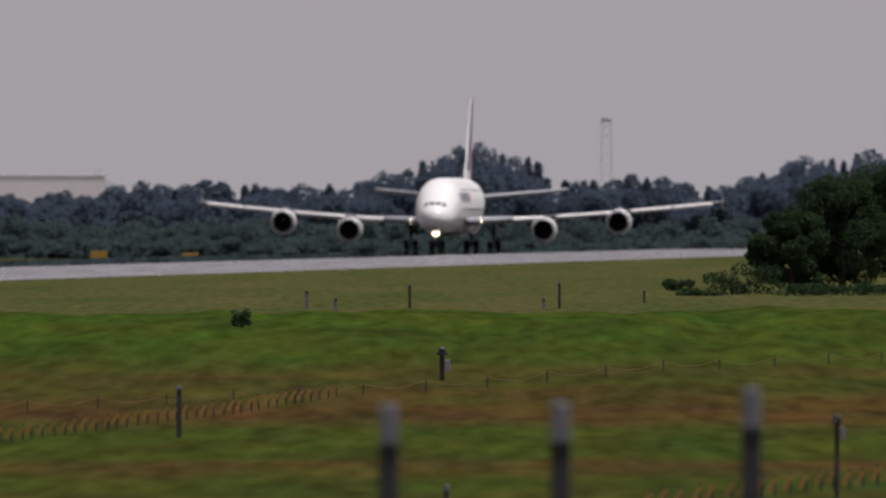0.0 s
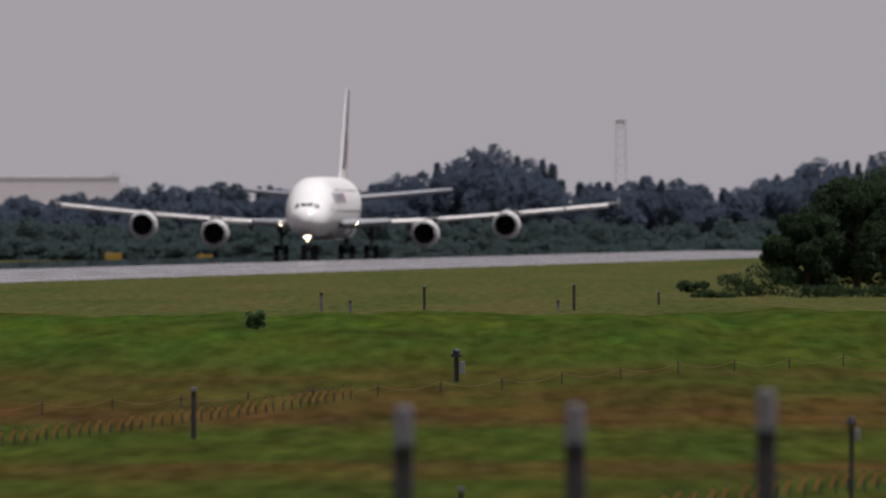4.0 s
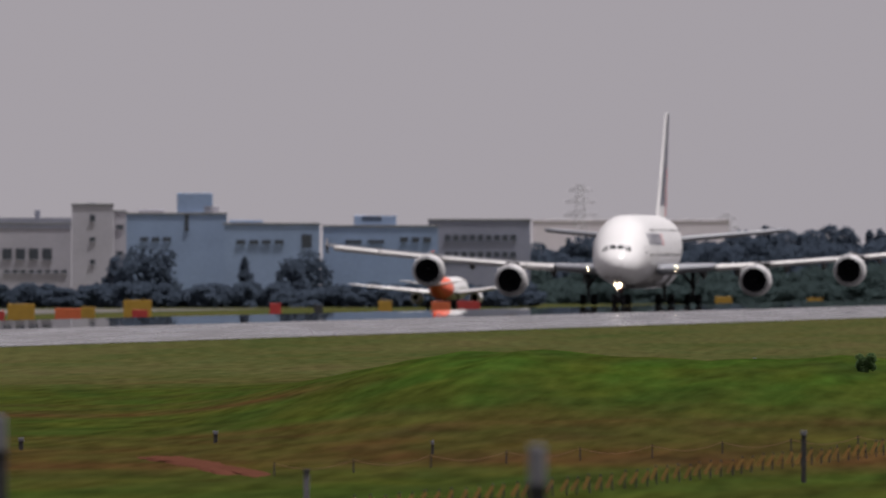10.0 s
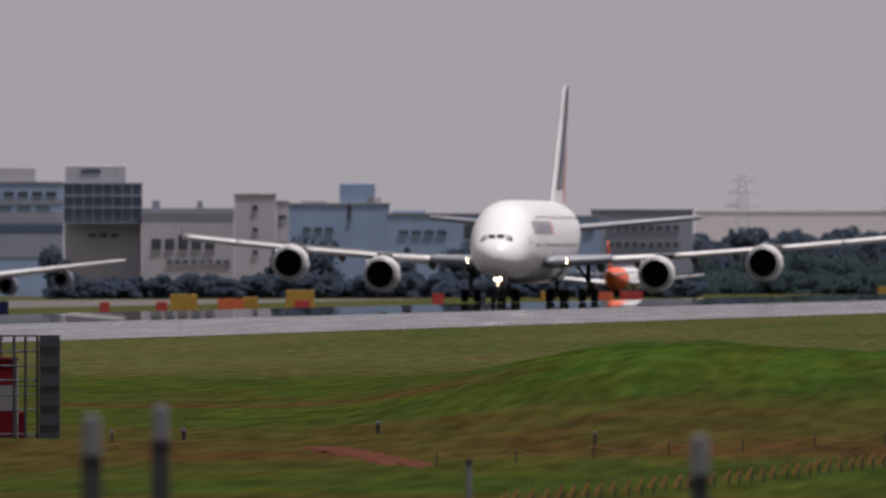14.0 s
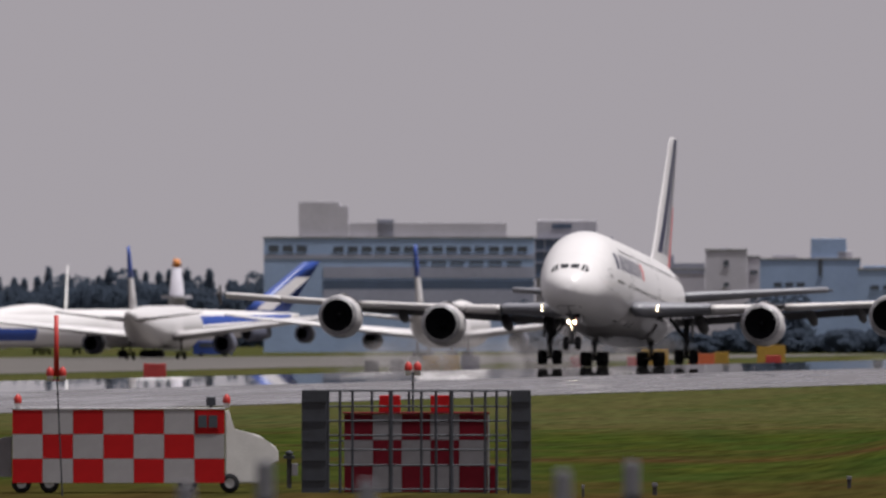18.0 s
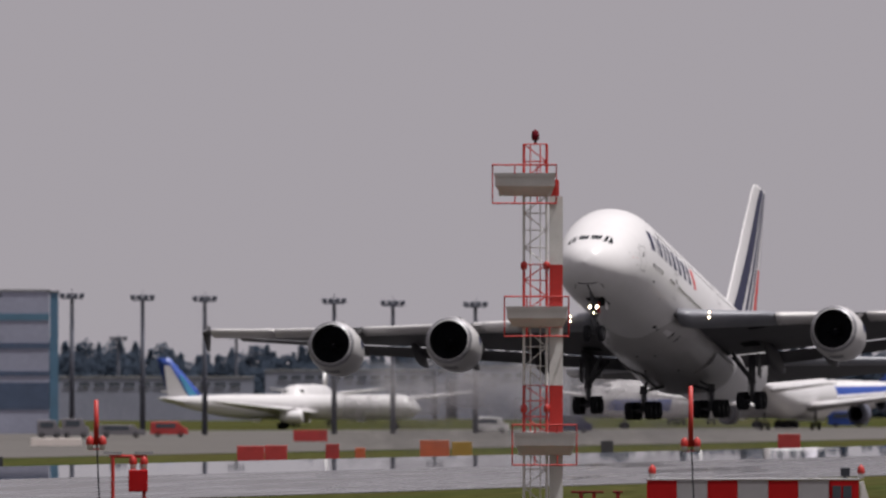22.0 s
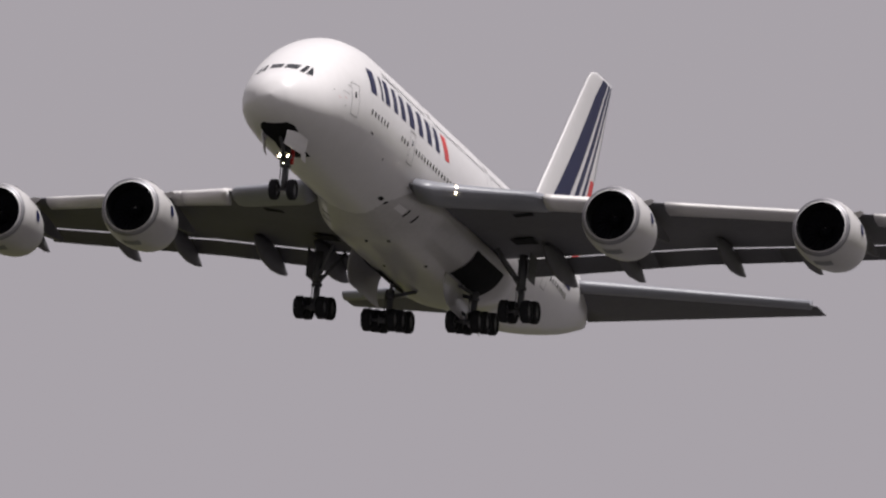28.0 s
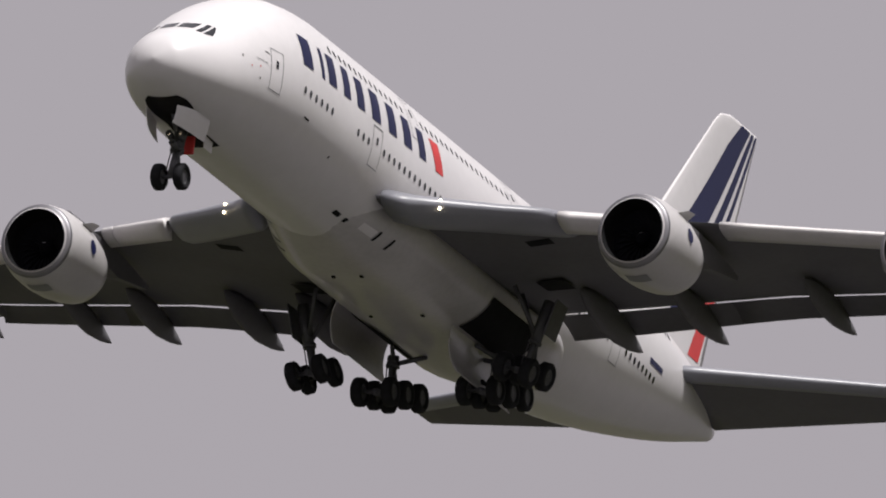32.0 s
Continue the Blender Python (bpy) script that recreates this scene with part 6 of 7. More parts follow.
def make_glide_tower():
    u = -2402
    d = 640.0
    k = d / FOCAL
    t = thing("antenna_tower", "red and white lattice antenna tower with three reflector boxes", "tower", facing(u, d))
    z = lambda v: height(u, v, d)
    half = 0.37
    bands = [(706, 611, RPAINT), (611, 480, WPAINT), (480, 397, RPAINT), (397, 295, WPAINT), (295, 183, RPAINT), (183, 62, WPAINT), (62, -30, RPAINT)]
    for vb, vt, m in bands:
        z0, z1 = max(0, z(vb)), z(vt)
        bm = bmesh.new()
        for sx in (-1, 1):
            for sy in (-1, 1):
                tube(bm, (sx * half, 0.4 + sy * half, z0), (sx * half, 0.4 + sy * half, z1), 0.045, n=6)
        n = max(2, round((z1 - z0) / 0.55))
        for i in range(n):
            a, b = z0 + (z1 - z0) * i / n, z0 + (z1 - z0) * (i + 1) / n
            for sy in (-1, 1):
                s = 1 if i % 2 else -1
                tube(bm, (-s * half, 0.4 + sy * half, a), (s * half, 0.4 + sy * half, b), 0.018, n=4)
                tube(bm, (-half, 0.4 + sy * half, b), (half, 0.4 + sy * half, b), 0.018, n=4)
            for sx in (-1, 1):
                tube(bm, (sx * half, 0.4 - half, a), (sx * half, 0.4 + half, b), 0.018, n=4)
        for sx in (-0.16, 0.16):
            tube(bm, (sx, 0.4 - half - 0.05, z0), (sx, 0.4 - half - 0.05, z1), 0.02, n=4)
        part("lattice_section", bm, m, t, "red lattice" if m is RPAINT else "white lattice")
        if vb > 70:
            zz = min(z1, z(52))
            part("cable_duct", boxed(half + 0.08, half + 0.52, 0.2, 0.6, z0, zz - 0.003), m, t, "red duct section" if m is RPAINT else "white duct section")
    part("cable_duct", boxed(half + 0.05, half + 0.40, 0.2, 0.6, z(62), z(33), bevel=0.02), RPAINT, t)
    # beacon and mid lamps
    part("beacon_stem", tube(bmesh.new(), (0, 0.4, z(-30)), (0, 0.4, z(-38)), 0.05, n=8), IRON, t)
    part("beacon", spin(bmesh.new(), [(0, 0.02), (0, 0.12), (0.18, 0.13), (0.3, 0.09), (0.34, 0.02)], 12, "z", (0, 0.4, z(-37))), DULL_R, t, "dark red beacon", True)
    for vv in (192, 445):
        for x in (-half, half):
            part("side_lamp", spin(bmesh.new(), [(0, 0.02), (0, 0.1), (0.2, 0.11), (0.28, 0.02)], 10, "z", (x, 0.0, z(vv))), RPAINT, t, "", True)
    # three platforms with reflector boxes
    for ua, ub, rt, bt, bb, rb in ((-2475, -2366, 7, 23, 62, 75), (-2454, -2344, 240, 259, 294, 310), (-2440, -2330, 467, 482, 521, 538)):
        xa, xb = (ua - u) * k, (ub - u) * k
        bm = bmesh.new()
        zt, zb = z(bt), z(bb)
        inset = 0.22
        prof = [(-0.55, zt), (0.12, zt), (0.12, zb), (-0.28, zb + 0.02), (-0.55, zb + (zt - zb) * 0.45)]
        ra = [Vector((xa + 0.03, y, zz)) for y, zz in prof]
        rc = [Vector((xb - 0.03, y, zz)) for y, zz in prof]
        ra[3].x += inset
        rc[3].x -= inset
        ra[2].x += inset * 0.6
        rc[2].x -= inset * 0.6
        loft(bm, [ra, rc])
        box_ob = part("reflector_box", bm, WPAINT, t, "white reflector box with a sloping underside")
        part("lip", boxed(xa, xb, -0.58, -0.552, zt - 0.10, zt + 0.03), WPAINT, box_ob)
        bm = bmesh.new()
        for y in (-0.62, 0.2):
            for zz in (z(rt), z(rb)):
                tube(bm, (xa - 0.05, y, zz), (xb + 0.02, y, zz), 0.028, n=6)
            for f in (0, 0.35, 0.7, 1):
                x = xa - 0.05 + (xb - xa + 0.07) * f
                tube(bm, (x, y, z(rt)), (x, y, zt), 0.022, n=4)
                tube(bm, (x, y, zb), (x, y, z(rb)), 0.022, n=4)
        for x in (xa - 0.05, xb + 0.02):
            for zz in (z(rt), z(rb)):
                tube(bm, (x, -0.62, zz), (x, 0.2, zz), 0.028, n=6)
            tube(bm, (x, -0.62, z(rt)), (x, -0.62, z(rb)), 0.022, n=4)
        part("guard_rail", bm, RPAINT, t, "red tubular guard rail")
    part("footing", boxed(-0.8, 0.9, -0.3, 1.1, -0.3, 0.12, bevel=0.03), CONCRETE, t)
    return t


make_glide_tower()


def make_monitor_pole(u, v_top, v_red, d, label):
    p = thing("monitor_pole", label, "pole", facing(u, d))
    z1, z0 = height(u, v_top, d), height(u, v_red, d)
    part("pole", tube(bmesh.new(), (0.2, 0, -0.2), (0.02, 0, z0), 0.03, n=6), IRON, p)
    part("aerial", tube(bmesh.new(), (0, 0, z0 - 0.05), (0, 0, z1), 0.085, 0.07, 10), RPAINT, p, "red aerial tube", True)
    for q in (-0.2, 0.2):
        obstruction_lamp("lamp", p, q, 0, z0 - 0.2)
    part("arm", tube(bmesh.new(), (-0.22, 0, z0 - 0.18), (0.22, 0, z0 - 0.18), 0.03, n=6), RPAINT, p)
    return p


make_monitor_pole(-2127, 398, 503, 632, "red monitor aerial on a thin post with twin lamps")
make_monitor_pole(-3179, 423, 500, 632, "red monitor aerial on a thin post with twin lamps")
for u, w in ((-2321, 0.34), (-2298, 0.30), (-2256, 0.16)):
    p = thing("service_post", "short red steel post with a flat cap", "post", facing(u, 628), group="red service posts")
    h = height(u, 588, 628)
    part("shaft", tube(bmesh.new(), (0, 0, -0.1), (0, 0, h), 0.06, n=8), RPAINT, p)
    part("cap", boxed(-w, w, -0.12, 0.12, h + 0.002, h + 0.07, bevel=0.015), DULL_R, p)
rack = thing("wind_rack", "red steel frame with two slanting vanes and a red box", "instrument", facing(-3122, 632))
H = height(-3122, 516, 632)
for x in (-0.5, 0.5):
    part("leg", tube(bmesh.new(), (x, 0, -0.1), (x, 0, H - 0.1), 0.06, n=8), RPAINT, rack)
    part("vane", boxed(x - 0.30, x + 0.30, -0.06, 0.06, H - 0.05, H + 0.03), CHECK_W, rack)
part("cross_bar", tube(bmesh.new(), (-0.6, 0, H - 0.12), (0.6, 0, H - 0.12), 0.05, n=8), RPAINT, rack)
part("control_box", boxed(0.0, 0.62, -0.2, 0.2, H - 1.25, H - 0.55, bevel=0.03), CHECK_R, rack)
for q in (0.15, 0.5):
    obstruction_lamp("lamp", rack, q, 0, H - 0.54)


# ---------------------------------------------------------------- boards behind the runway
def make_board(u, w, h, material, label, e=-76.0, lift=0.25):
    a = (u - 784) / FOCAL
    d = (-RUN_OFF - e) / (math.cos(a) * math.sin(RUN_ANGLE) - math.sin(a) * math.cos(RUN_ANGLE))
    b = thing("airfield_board", label, "sign", facing(u, d), group="boards along the runway")
    k = d / FOCAL
    part("panel", boxed(-w * k / 2, w * k / 2, -0.12, 0.12, lift, lift + h * k, bevel=0.03), material, b)
    for sx in (-0.35, 0.35):
        part("leg", tube(bmesh.new(), (sx * w * k, 0, -0.1), (sx * w * k, 0, lift - 0.003), 0.05, n=6), IRON, b)
    return b


for u, w, h, m, lab in ((175, 30, 13, YEL, "yellow airfield sign board on legs"), (337, 28, 13, YEL, "yellow airfield sign board on legs"), (-424, 24, 20, YEL, "yellow airfield sign board on legs"),
                        (-276, 40, 16, DKR, "low dull red marker block"), (-325, 34, 16, ORG, "low orange-red marker block"), (-542, 16, 16, BLK, "small black marker board"), (-618, 20, 20, DKR, "small dark red marker board"),
                        (-862, 50, 32, YEL, "broad yellow airfield sign board"), (-950, 26, 22, YEL, "yellow airfield sign board on legs"), (-985, 46, 20, ORG, "broad orange-red marker block"),
                        (-1068, 48, 30, YEL, "broad yellow airfield sign board"), (-1107, 20, 18, DKR, "small dark red marker board"), (-1208, 18, 20, DKR, "small dark red marker board"),
                        (-1394, 32, 26, NAVY, "dark blue airfield board"), (-1429, 30, 28, YEL, "yellow airfield sign board on legs"), (-1464, 32, 28, YEL, "yellow airfield sign board on legs"),
                        (-1524, 24, 22, BLK, "small black marker board"), (-1569, 26, 22, BLK, "small black marker board"), (-1953, 40, 26, DKR, "low dull red marker block"), (-2275, 22, 22, BLK, "small black marker board"),
                        (-2906, 48, 28, DKR, "low dull red marker block"), (-2861, 40, 28, DKR, "low dull red marker block"), (-2761, 24, 28, DKR, "low dull red marker block"), (-2712, 18, 20, ORG, "small orange marker board"),
                        (-2580, 52, 30, ORG, "broad orange-red marker block"), (-2532, 36, 26, YEL, "yellow airfield sign board on legs"), (-3360, 32, 20, BLK, "small black marker board"), (-3410, 32, 20, BLK, "small black marker board"), (-3460, 30, 20, BLK, "small black marker board")):
    make_board(u, w, h, m, lab)
for u, w, h, m, lab in ((-858, 28, 16, DKR, "low dull red marker block before a yellow sign"), (-566, 34, 12, DKR, "low dull red marker block farther back"), (-2800, 60, 20, DKR, "low dull red marker block farther back"), (-3250, 90, 14, CREAM, "pale tarpaulin-covered block on the apron")):
    make_board(u, w, h, m, lab, -66.0 if u == -858 else -180.0, 0.1)


# ---------------------------------------------------------------- service vehicles on the apron
def make_van(u, d, w, h, paint, label, turn=0):
    v = thing("service_van", label, "van", facing(u, d, 0.1) @ pose(0, 0, 0, 0, 0, turn), group="service vehicles on the apron")
    bm = bmesh.new()
    out = [(-w / 2, 0.35), (w / 2, 0.35), (w / 2, h * 0.55), (w * 0.36, h * 0.62), (w * 0.24, h), (-w / 2 + 0.05, h)]
    loft(bm, [[Vector((x, y, z)) for x, z in out] for y in (0, 1.9)])
    bmesh.ops.bevel(bm, geom=list(bm.edges), offset=0.06, segments=1, affect="EDGES")
    part("body", bm, paint, v)
    part("side_window", boxed(-w * 0.35, w * 0.16, -0.02, 0.0, h * 0.6, h * 0.88), PANE, v)
    for x in (-w * 0.3, w * 0.3):
        for y in (0.1, 1.8):
            part("wheel", spin(bmesh.new(), [(-0.1, 0.15), (-0.1, 0.36), (0, 0.4), (0.1, 0.36), (0.1, 0.15)], 14, "y", (x, y, 0.4)), TYRE, v, "", True)
    return v


for u, d, w, h, p, lab in ((-3262, 2560, 3.2, 2.4, DULL_W, "off-white service van on the apron"), (-3216, 2580, 3.6, 2.6, DULL_W, "off-white service van on the apron"), (-3135, 2600, 6.5, 1.7, DULL_W, "low off-white apron tractor with dollies"),
                           (-3050, 2620, 5.0, 2.0, DKR, "dull red fire tender on the apron"), (-2340, 2700, 6.0, 2.4, NAVY, "blue service truck on the apron"), (-3560, 2500, 5.5, 2.2, CREAM, "pale service truck on the apron"),
                           (-2480, 2760, 5.0, 2.2, WPAINT, "white service truck on the apron"), (-1850, 3000, 6.0, 2.4, SKYBLUE, "blue service truck on the apron")):
    make_van(u, d, w, h, p, lab)
stairs = thing("boarding_stairs", "white mobile boarding stairs beside the parked freighter", "stairs", facing(-3440, 3060, 0.1))
for q in range(12):
    part("tread", boxed(2.6 - 0.5 * q - 0.5, 2.6 - 0.5 * q, 0, 1.6, 0.6 + 0.36 * q - 0.08, 0.6 + 0.36 * q), WPAINT, stairs)
part("stringer", loft(bmesh.new(), [[Vector((2.7, y, 0.5)), Vector((-3.5, y, 4.8)), Vector((-3.5, y, 6.0)), Vector((2.7, y, 1.6))] for y in (-0.06, -0.002)]), WPAINT, stairs)
part("base", boxed(-3.2, 2.8, -0.1, 1.7, 0.3, 0.55), GAL, stairs)
for x in (-2.4, 2.0):
    part("wheel", spin(bmesh.new(), [(-0.12, 0.1), (-0.12, 0.36), (0, 0.4), (0.12, 0.36), (0.12, 0.1)], 14, "y", (x, 0, 0.4)), TYRE, stairs, "", True)
part("prop", tube(bmesh.new(), (-2.8, 0.8, 0.5), (-2.8, 0.8, 4.4), 0.1, n=8), GAL, stairs)


# ---------------------------------------------------------------- fences on the near grass
POST_A = mat("weathered_concrete_post", (0.135, 0.130, 0.150), 0.9, vary=0.25, scale=3, bump=0.2)
POST_B = mat("dark_weathered_timber", (0.028, 0.025, 0.028), 0.9, vary=0.3, scale=4, bump=0.3)
CORD = mat("faded_orange_cord", (0.12, 0.058, 0.020), 0.8, vary=0.2, scale=2)
HAZ = mat("yellow_hurdle_paint", (0.27, 0.15, 0.035), 0.7, vary=0.25, scale=3, rand=0.15)
SOIL = mat("bare_red_soil", (0.075, 0.030, 0.020), 0.95, spec=0.0, vary=0.3, scale=0.8, bump=0.4, world_space=True)


def make_near_post(u, v, d=230.0, w=0.115, split=70):
    p = thing("fence_post", "grey concrete fence post with a dark lower half", "post", facing(u, d), group="near fence posts")
    h = height(u, v, d)
    s = h - split * d / FOCAL
    bm = boxed(-w, w, -w, w, -0.3, s, bevel=0.012)
    part("lower_half", bm, POST_B, p)
    bm = boxed(-w * 0.9, w * 0.9, -w * 0.9, w * 0.9, s + 0.002, h, bevel=0.02)
    part("upper_half", bm, POST_A, p)
    part("wire_clip", tube(bmesh.new(), (-w - 0.03, -w - 0.01, s), (w + 0.03, -w - 0.01, s), 0.012, n=6), IRON, p)
    return p


for u, v in ((688, 716), (992, 712), (1330, 688), (-155, 708), (-1231, 672), (-1758, 655), (-1578, 690), (-1898, 695), (1690, 684)):
    make_near_post(u, v)
make_near_post(-1109, 656, 260, 0.12, 62)


def ground_d(v):
    """How far the flat grass lies that shows at height v."""
    return EYE_Z * FOCAL / (v - HORIZON)


def make_instrument_post(u, v0, v1, label):
    d = ground_d(v1)
    p = thing("instrument_post", label, "post", facing(u, d), group="instrument posts on the grass")
    h = height(u, v0, d)
    k = d / FOCAL
    part("shaft", boxed(-4.2 * k, 4.2 * k, -0.06, 0.06, -0.2, h - 12 * k, bevel=0.01), POST_B, p)
    part("cap", boxed(-10 * k, 10 * k, -0.1, 0.1, h - 12 * k + 0.002, h - 6 * k, bevel=0.01), IRON, p)
    part("top_light", spin(bmesh.new(), [(0, 0.01), (0, 6 * k), (6 * k, 7 * k), (9 * k, 0.01)], 10, "z", (0, 0, h - 6 * k)), IRON, p, "", True)
    part("meter_box", boxed(4.5 * k, 15 * k, -0.09, 0.09, h - 42 * k, h - 20 * k, bevel=0.01), DULL_W, p, "pale meter box")
    part("bracket", boxed(2 * k, 18 * k, -0.02, 0.02, h - 24 * k, h - 22 * k), IRON, p)
    return p


make_instrument_post(782, 617, 706, "dark post with a pale meter box")
make_instrument_post(1481, 736, 884, "dark post with a pale meter box")
make_instrument_post(-1715, 640, 706, "dark post with a pale meter box")


def make_thin_post(u, v0, v1, w, material, label):
    d = ground_d(v1)
    a = (u - 784) / FOCAL
    x, y = d * math.sin(a), d * math.cos(a)
    k = d / FOCAL
    h = max(0.4, (v1 - v0) * k)
    p = thing("marker_post", label, "post", facing(u, d), group="thin marker posts on the grass")
    part("shaft", boxed(-w * k / 2, w * k / 2, -w * k / 2, w * k / 2, -0.2, h - 0.12, bevel=0.006), material, p)
    part("cap", boxed(-w * k * 0.6, w * k * 0.6, -w * k * 0.6, w * k * 0.6, h - 0.118, h, bevel=0.01), POST_B if material is not POST_B else POST_A, p)
    return p


for u, v0, v1, w, m, lab in ((317, 684, 776, 9, POST_B, "dark square timber post"), (725, 503, 546, 5, POST_B, "thin dark fence post"), (990, 498, 546, 5, POST_B, "thin dark fence post"), (1140, 512, 536, 4, POST_B, "thin dark fence post"),
                             (543, 516, 548, 6, POST_A, "short pale marker post"), (594, 530, 556, 5, POST_A, "short pale marker post"), (962, 528, 546, 5, POST_A, "short pale marker post"), (-563, 750, 842, 10, POST_A, "pale square marker post"),
                             (-724, 689, 706, 7, POST_B, "small dark peg in the grass"), (-93, 560, 590, 5, POST_B, "small dark peg in the grass"), (-1068, 700, 716, 8, POST_B, "small dark peg in the grass"), (-1195, 700, 722, 4, POST_B, "small dark peg in the grass"),
                             (790, 868, 892, 9, POST_B, "small dark peg in the grass"), (-340, 712, 736, 5, POST_B, "small dark peg in the grass"), (230, 602, 622, 5, POST_B, "small dark peg in the grass")):
    make_thin_post(u, v0, v1, w, m, lab)


def make_hurdles(name, label, a, b, n):
    """A row of low hurdles between two places in the grass, each a dark stake with a slanting yellow slat."""
    pa, pb = (spot(u, 0, ground_d(v)) for u, v in (a, b))
    f = thing(name, label, "barrier", Matrix.Translation((pa.x, pa.y, 0)))
    stake = slat = None
    for i in range(n):
        q = i / (n - 1)
        x, y = (pb.x - pa.x) * q, (pb.y - pa.y) * q
        z = ground_z(pa.x + x, pa.y + y)
        m = Matrix.Translation((x + rng.uniform(-0.03, 0.03), y, z + rng.uniform(-0.04, 0.03))) @ pose(0, 0, 0, 0, rng.uniform(-5, 5), 0)
        if stake is None:
            stake = part("stake", boxed(-0.022, 0.022, -0.03, 0.03, -0.15, 0.50, bevel=0.008), POST_B, f, "dark stake")
            stake.matrix_local = m
            bm = bmesh.new()
            loft(bm, [[Vector((-0.19, yy, 0.14)), Vector((-0.11, yy, 0.08)), Vector((0.05, yy, 0.40)), Vector((-0.02, yy, 0.45))] for yy in (-0.06, -0.032)])
            slat = part("slat", bm, HAZ, f, "slanting yellow slat")
            slat.matrix_local = m
        else:
            again(stake, f, m)
            again(slat, f, m)
    return f


make_hurdles("hurdle_fence", "row of low yellow and dark hurdles in the grass", (-500, 838), (595, 722), 58)
make_hurdles("hurdle_fence", "row of low yellow and dark hurdles in the grass", (1150, 906), (1740, 838), 24)


def make_cord_fence(a, b, n):
    pa, pb = (spot(u, 0, ground_d(v)) for u, v in (a, b))
    f = thing("cord_fence", "sagging orange cord on thin pegs", "fence", Matrix.Translation((pa.x, pa.y, 0)))
    tops = []
    for i in range(n):
        q = i / (n - 1)
        x, y = (pb.x - pa.x) * q, (pb.y - pa.y) * q
        z = ground_z(pa.x + x, pa.y + y)
        part("peg", boxed(x - 0.02, x + 0.02, y - 0.02, y + 0.02, z - 0.1, z + 0.40), POST_B, f)
        tops.append(Vector((x, y - 0.05, z + 0.36)))
    for p, q in zip(tops, tops[1:]):
        rings = []
        for i in range(9):
            t = i / 8
            c = p.lerp(q, t) - Vector((0, 0, 0.20 * math.sin(math.pi * t)))
            rings.append([c + Vector((0, 0.01 * math.cos(k), 0.01 * math.sin(k))) for k in (0, 2.1, 4.2)])
        bm = loft(bmesh.new(), rings)
        part("cord", bm, CORD, f)
    return f


make_cord_fence((-620, 764), (1560, 688), 20)
# bare soil
bm = bmesh.new()
ring = [(-878, 728), (-838, 724), (-800, 727), (-765, 733), (-735, 739), (-705, 746), (-672, 751), (-628, 757), (-604, 765), (-640, 767), (-680, 764), (-712, 763), (-745, 755), (-790, 746), (-825, 738), (-858, 733)]
ring = [(u + (b - u) * f + rng.uniform(-5, 5), v + (w - v) * f + rng.uniform(-1.6, 1.6)) for (u, v), (b, w) in zip(ring, ring[1:] + ring[:1]) for f in (0, 0.33, 0.66)]
pts = [spot(u, 0, ground_d(v)) for u, v in ring]
mid = sum(pts, Vector()) / len(pts)
top = bm.verts.new((mid.x, mid.y, ground_z(mid.x, mid.y) + 0.07))
inner = [bm.verts.new((*(mid.xy.lerp(p.xy, 0.7)), ground_z(*mid.xy.lerp(p.xy, 0.7)) + 0.05)) for p in pts]
edge = [bm.verts.new((p.x, p.y, ground_z(p.x, p.y) - 0.03)) for p in pts]
for i in range(len(pts)):
    j = (i + 1) % len(pts)
    bm.faces.new((top, inner[i], inner[j]))
    bm.faces.new((inner[i], edge[i], edge[j], inner[j]))
tagged(link_mesh("soil_patch", bm, SOIL), "patch of bare reddish soil in the grass", "soil", kind="structure")


# ---------------------------------------------------------------- dust behind the engines
DUST = mat("pale_grey_dust", (0.42, 0.40, 0.41), 0.95, spec=0.0, vary=0.15, scale=0.8)
dn, dl = DUST.node_tree.nodes, DUST.node_tree.links
dn_where = dn.new("ShaderNodeTexCoord")
flat = dn.new("ShaderNodeVectorMath")             # thins out from the middle of each puff
flat.operation = "MULTIPLY"
flat.inputs[1].default_value = (0, 1, 1)
dl.new(dn_where.outputs["Object"], flat.inputs[0])
away = dn.new("ShaderNodeVectorMath")
away.operation = "LENGTH"
dl.new(flat.outputs[0], away.inputs[0])
thick = dn.new("ShaderNodeMapRange")
thick.inputs["From Min"].default_value, thick.inputs["From Max"].default_value = 0.15, 0.95
thick.inputs["To Min"].default_value, thick.inputs["To Max"].default_value = 0.9, 0.0
dl.new(away.outputs["Value"], thick.inputs["Value"])
wisp = dn.new("ShaderNodeTexNoise")
wisp.inputs["Scale"].default_value, wisp.inputs["Detail"].default_value = 1.8, 5
dl.new(dn_where.outputs["Object"], wisp.inputs["Vector"])
wisps = dn.new("ShaderNodeMapRange")
wisps.inputs["From Min"].default_value, wisps.inputs["From Max"].default_value = 0.35, 0.68
dl.new(wisp.outputs["Fac"], wisps.inputs["Value"])
dense = dn.new("ShaderNodeMath")
dense.operation = "MULTIPLY"
dl.new(thick.outputs[0], dense.inputs[0])
dl.new(wisps.outputs[0], dense.inputs[1])
air = dn.new("ShaderNodeBsdfTransparent")
cloud = dn.new("ShaderNodeMixShader")
dl.new(dense.outputs[0], cloud.inputs["Fac"])
dl.new(air.outputs[0], cloud.inputs[1])
dl.new(dn["Principled BSDF"].outputs[0], cloud.inputs[2])
dl.new(cloud.outputs[0], dn["Material Output"].inputs["Surface"])


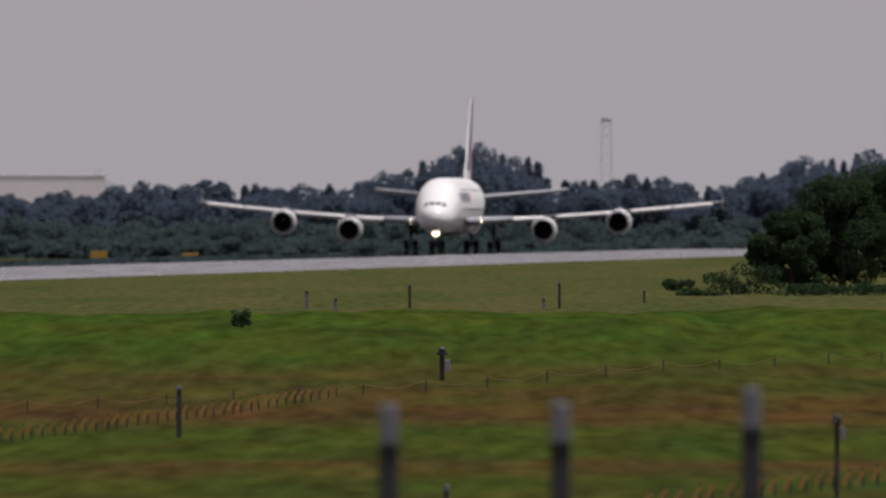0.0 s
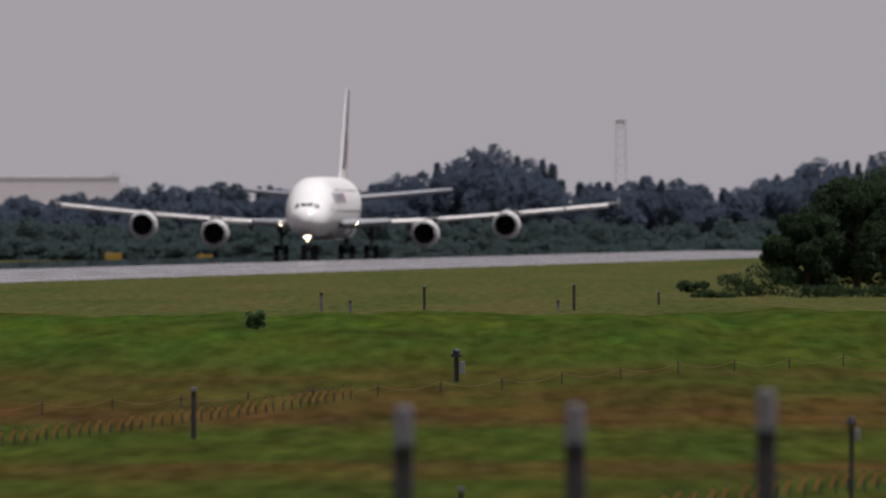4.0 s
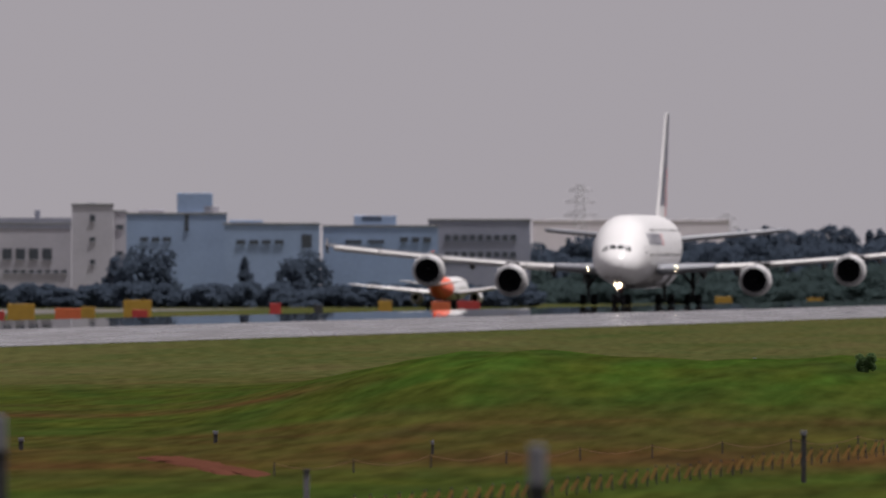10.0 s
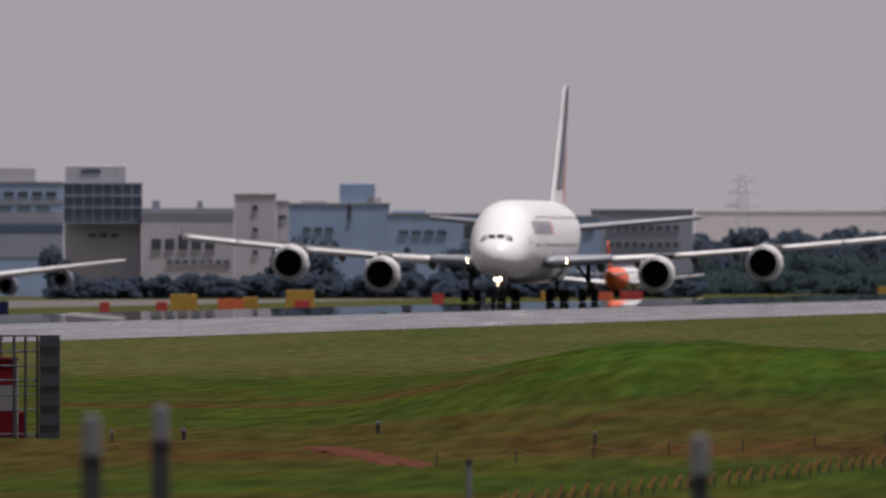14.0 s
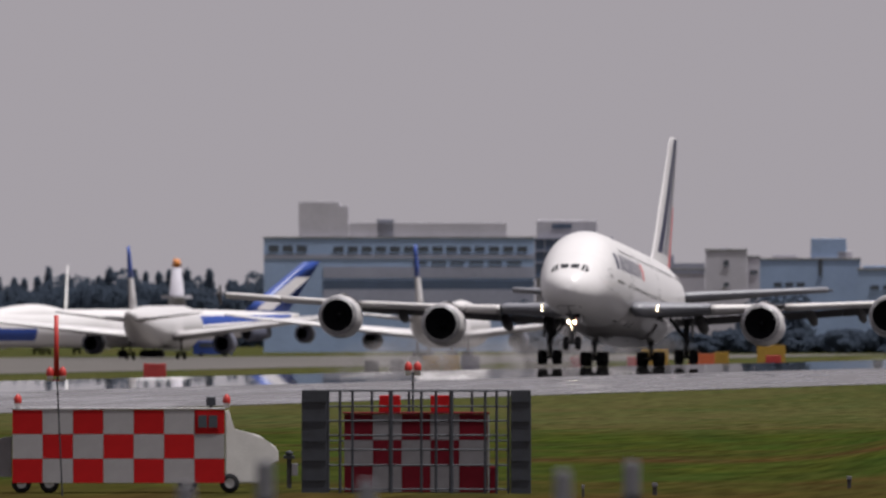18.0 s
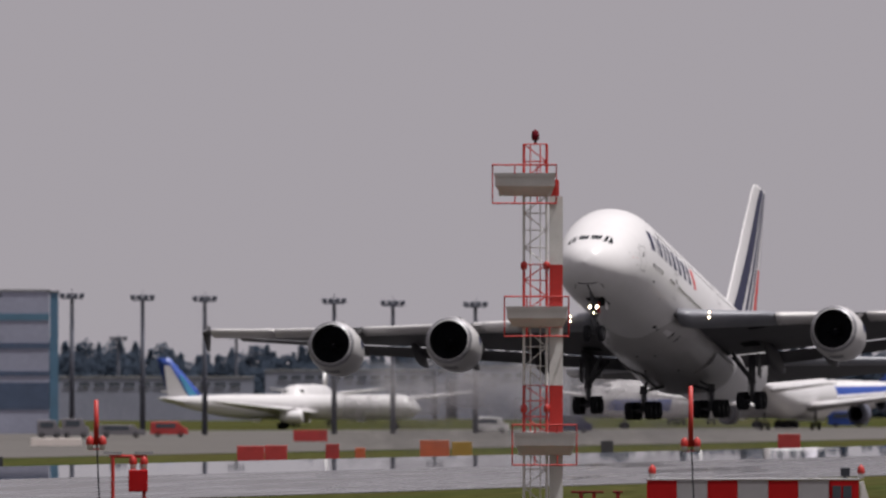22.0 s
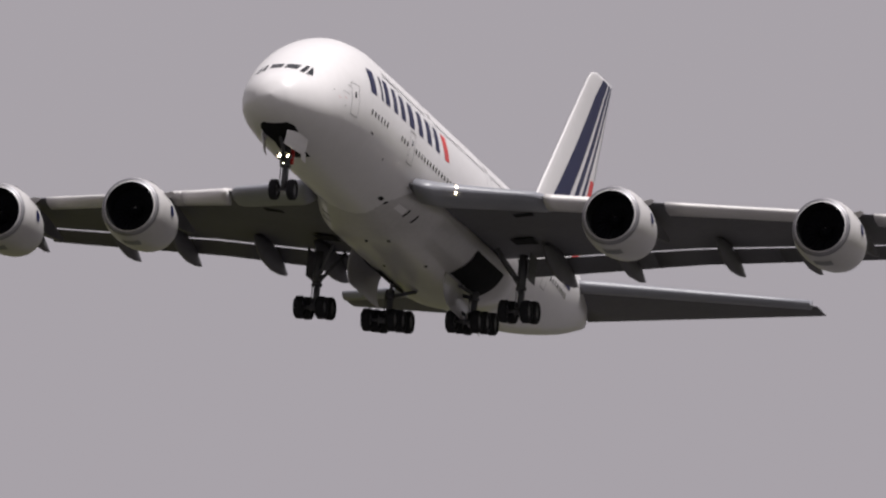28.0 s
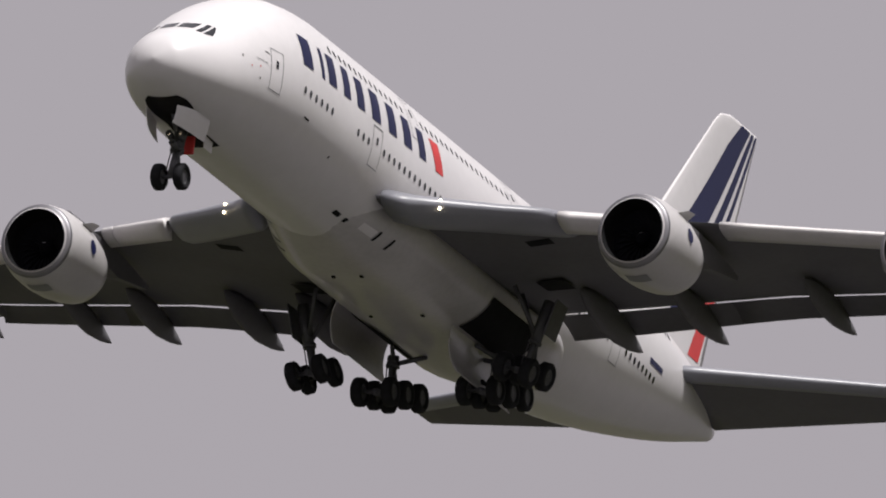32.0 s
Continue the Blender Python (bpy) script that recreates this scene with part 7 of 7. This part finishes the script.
def make_dust():
    """Soft domed puffs in a trail behind the engines; its x axis points back along the runway."""
    d = thing("dust_cloud", "thin grey dust blown along the runway behind the engines", "dust")
    dome = bmesh.new()
    bmesh.ops.create_icosphere(dome, subdivisions=4, radius=1)
    bmesh.ops.delete(dome, geom=[v for v in dome.verts if v.co.x > 0.02], context="VERTS")
    first = None
    for x, y, z, w, h in ((-8, 26, 3.0, 6, 4.5), (6, 15, 3.0, 6, 4.5), (20, 25, 3.4, 8, 5), (30, -17, 2.4, 7, 3.5), (38, 14, 3.8, 9, 5.5), (58, 28, 4.0, 10, 6), (66, -24, 2.6, 9, 4), (84, 18, 4.2, 12, 6)):
        m = Matrix.Translation((x, y, z)) @ Matrix.Diagonal((3, w, h, 1))
        if first is None:
            first = part("puff", dome, DUST, d, "", True)
            first.matrix_local = m
        else:
            again(first, d, m)
    return d


dust = make_dust()


# ---------------------------------------------------------------- what moves
def motions():
    walk(airliner, [(t, airliner_pose(*row)) for t, *row in FLIGHT])
    # the wings bend up as they take the weight
    for group, rest, most in ((lifting, -1.4, 2.2), (hung, 0.0, 1.2)):
        for side, parts in group.items():
            for p in parts:
                rows = []
                for t, a in ((0, 0.0), (16, 0.0), (19, 0.35), (22, 0.95), (32, 1.0)):
                    root = Matrix.Translation((0, side * 3.2, 4.4))
                    rows.append((t, root @ pose(0, 0, 0, side * (rest + a * (most - rest))) @ root.inverted()))
                walk(p, rows)
    # the legs stretch as the weight comes off them, and their trucks stay level
    KEYS = ((0, 0.0, 0.0), (15.5, 0.0, 0.5), (17, 0.0, 2.2), (18.5, 0.0, 4.6), (20.5, 0.4, 8.4), (21.5, 0.6, 9.9), (23, 0.6, 11.5), (30, 0.6, 12.0), (31, 0.6, 12.0), (32, 0.6, 12.0))
    for leg, bogie, home in gears:
        walk(leg, [(t, pose(0, 0, -drop)) for t, drop, tilt in KEYS])
        walk(bogie, [(t, Matrix.Translation(home) @ pose(0, 0, -drop, 0, tilt, 0)) for t, drop, tilt in KEYS])
    for side, (leg, bogie, home) in wing_legs.items():            # the wing legs begin to fold inwards at the end
        pivot = Matrix.Translation((home.x, home.y, 4.2))
        swing = lambda t: pivot @ pose(0, 0, 0, -side * 18 * step(t, 30, 32.6)) @ pivot.inverted()
        walk(leg, [(t, swing(t) @ pose(0, 0, -drop)) for t, drop, tilt in KEYS])
        walk(bogie, [(t, swing(t) @ Matrix.Translation(home) @ pose(0, 0, -drop, 0, tilt, 0)) for t, drop, tilt in KEYS])
    leg, bogie, home = nose_leg[0]                # the nose leg swings forward at the end
    pivot = Matrix.Translation((home.x, 0, 3.4))
    for t_part, rest in ((leg, Matrix.Identity(4)), (bogie, Matrix.Translation(home))):
        walk(t_part, [(t, pivot @ pose(0, 0, 0, 0, -fold, 0) @ pivot.inverted() @ pose(0, 0, -drop) @ rest) for t, drop, fold in ((0, 0.0, 0), (16, 0.05, 0), (17.5, 0.5, 0), (30.4, 0.55, 0), (31, 0.55, 4), (31.5, 0.55, 9), (32, 0.55, 16))])
    for door, pin, swing in hinged:               # the doors open once the aeroplane has climbed away
        walk(door, [(t, Matrix.Translation(pin) @ pose(0, 0, 0, swing * k)) for t, k in ((0, 0), (25.4, 0), (25.6, 0), (26.5, 0.5), (27.4, 1), (27.6, 1), (32, 1))])
    # the dust runs along the ground behind the wings
    rows = []
    for t, x, y, z, heading, up, bank in FLIGHT:
        s, e = across(x, y)
        p = on_runway(s + 25, e)
        rows.append((t, pose(p.x, p.y, -11 * (1 - step(t, 15, 20.5)), 0, 0, 90 - math.degrees(RUN_ANGLE))))
    walk(dust, rows)
    # the jumbo and the small jet taxi away
    start = taxi_a.matrix_world.copy()
    walk(taxi_a, [(t, Matrix.Translation(((t - 15.5) * 1.05, (t - 15.5) * 5.6, 0)) @ start) for t in (0, 8, 16, 24, 32)])
    begin = taxi_b.matrix_world.copy()
    walk(taxi_b, [(t, Matrix.Translation(((t - 9) * 0.42, (t - 9) * 1.6, 0)) @ begin) for t in (0, 8, 16, 24, 32)])


motions()
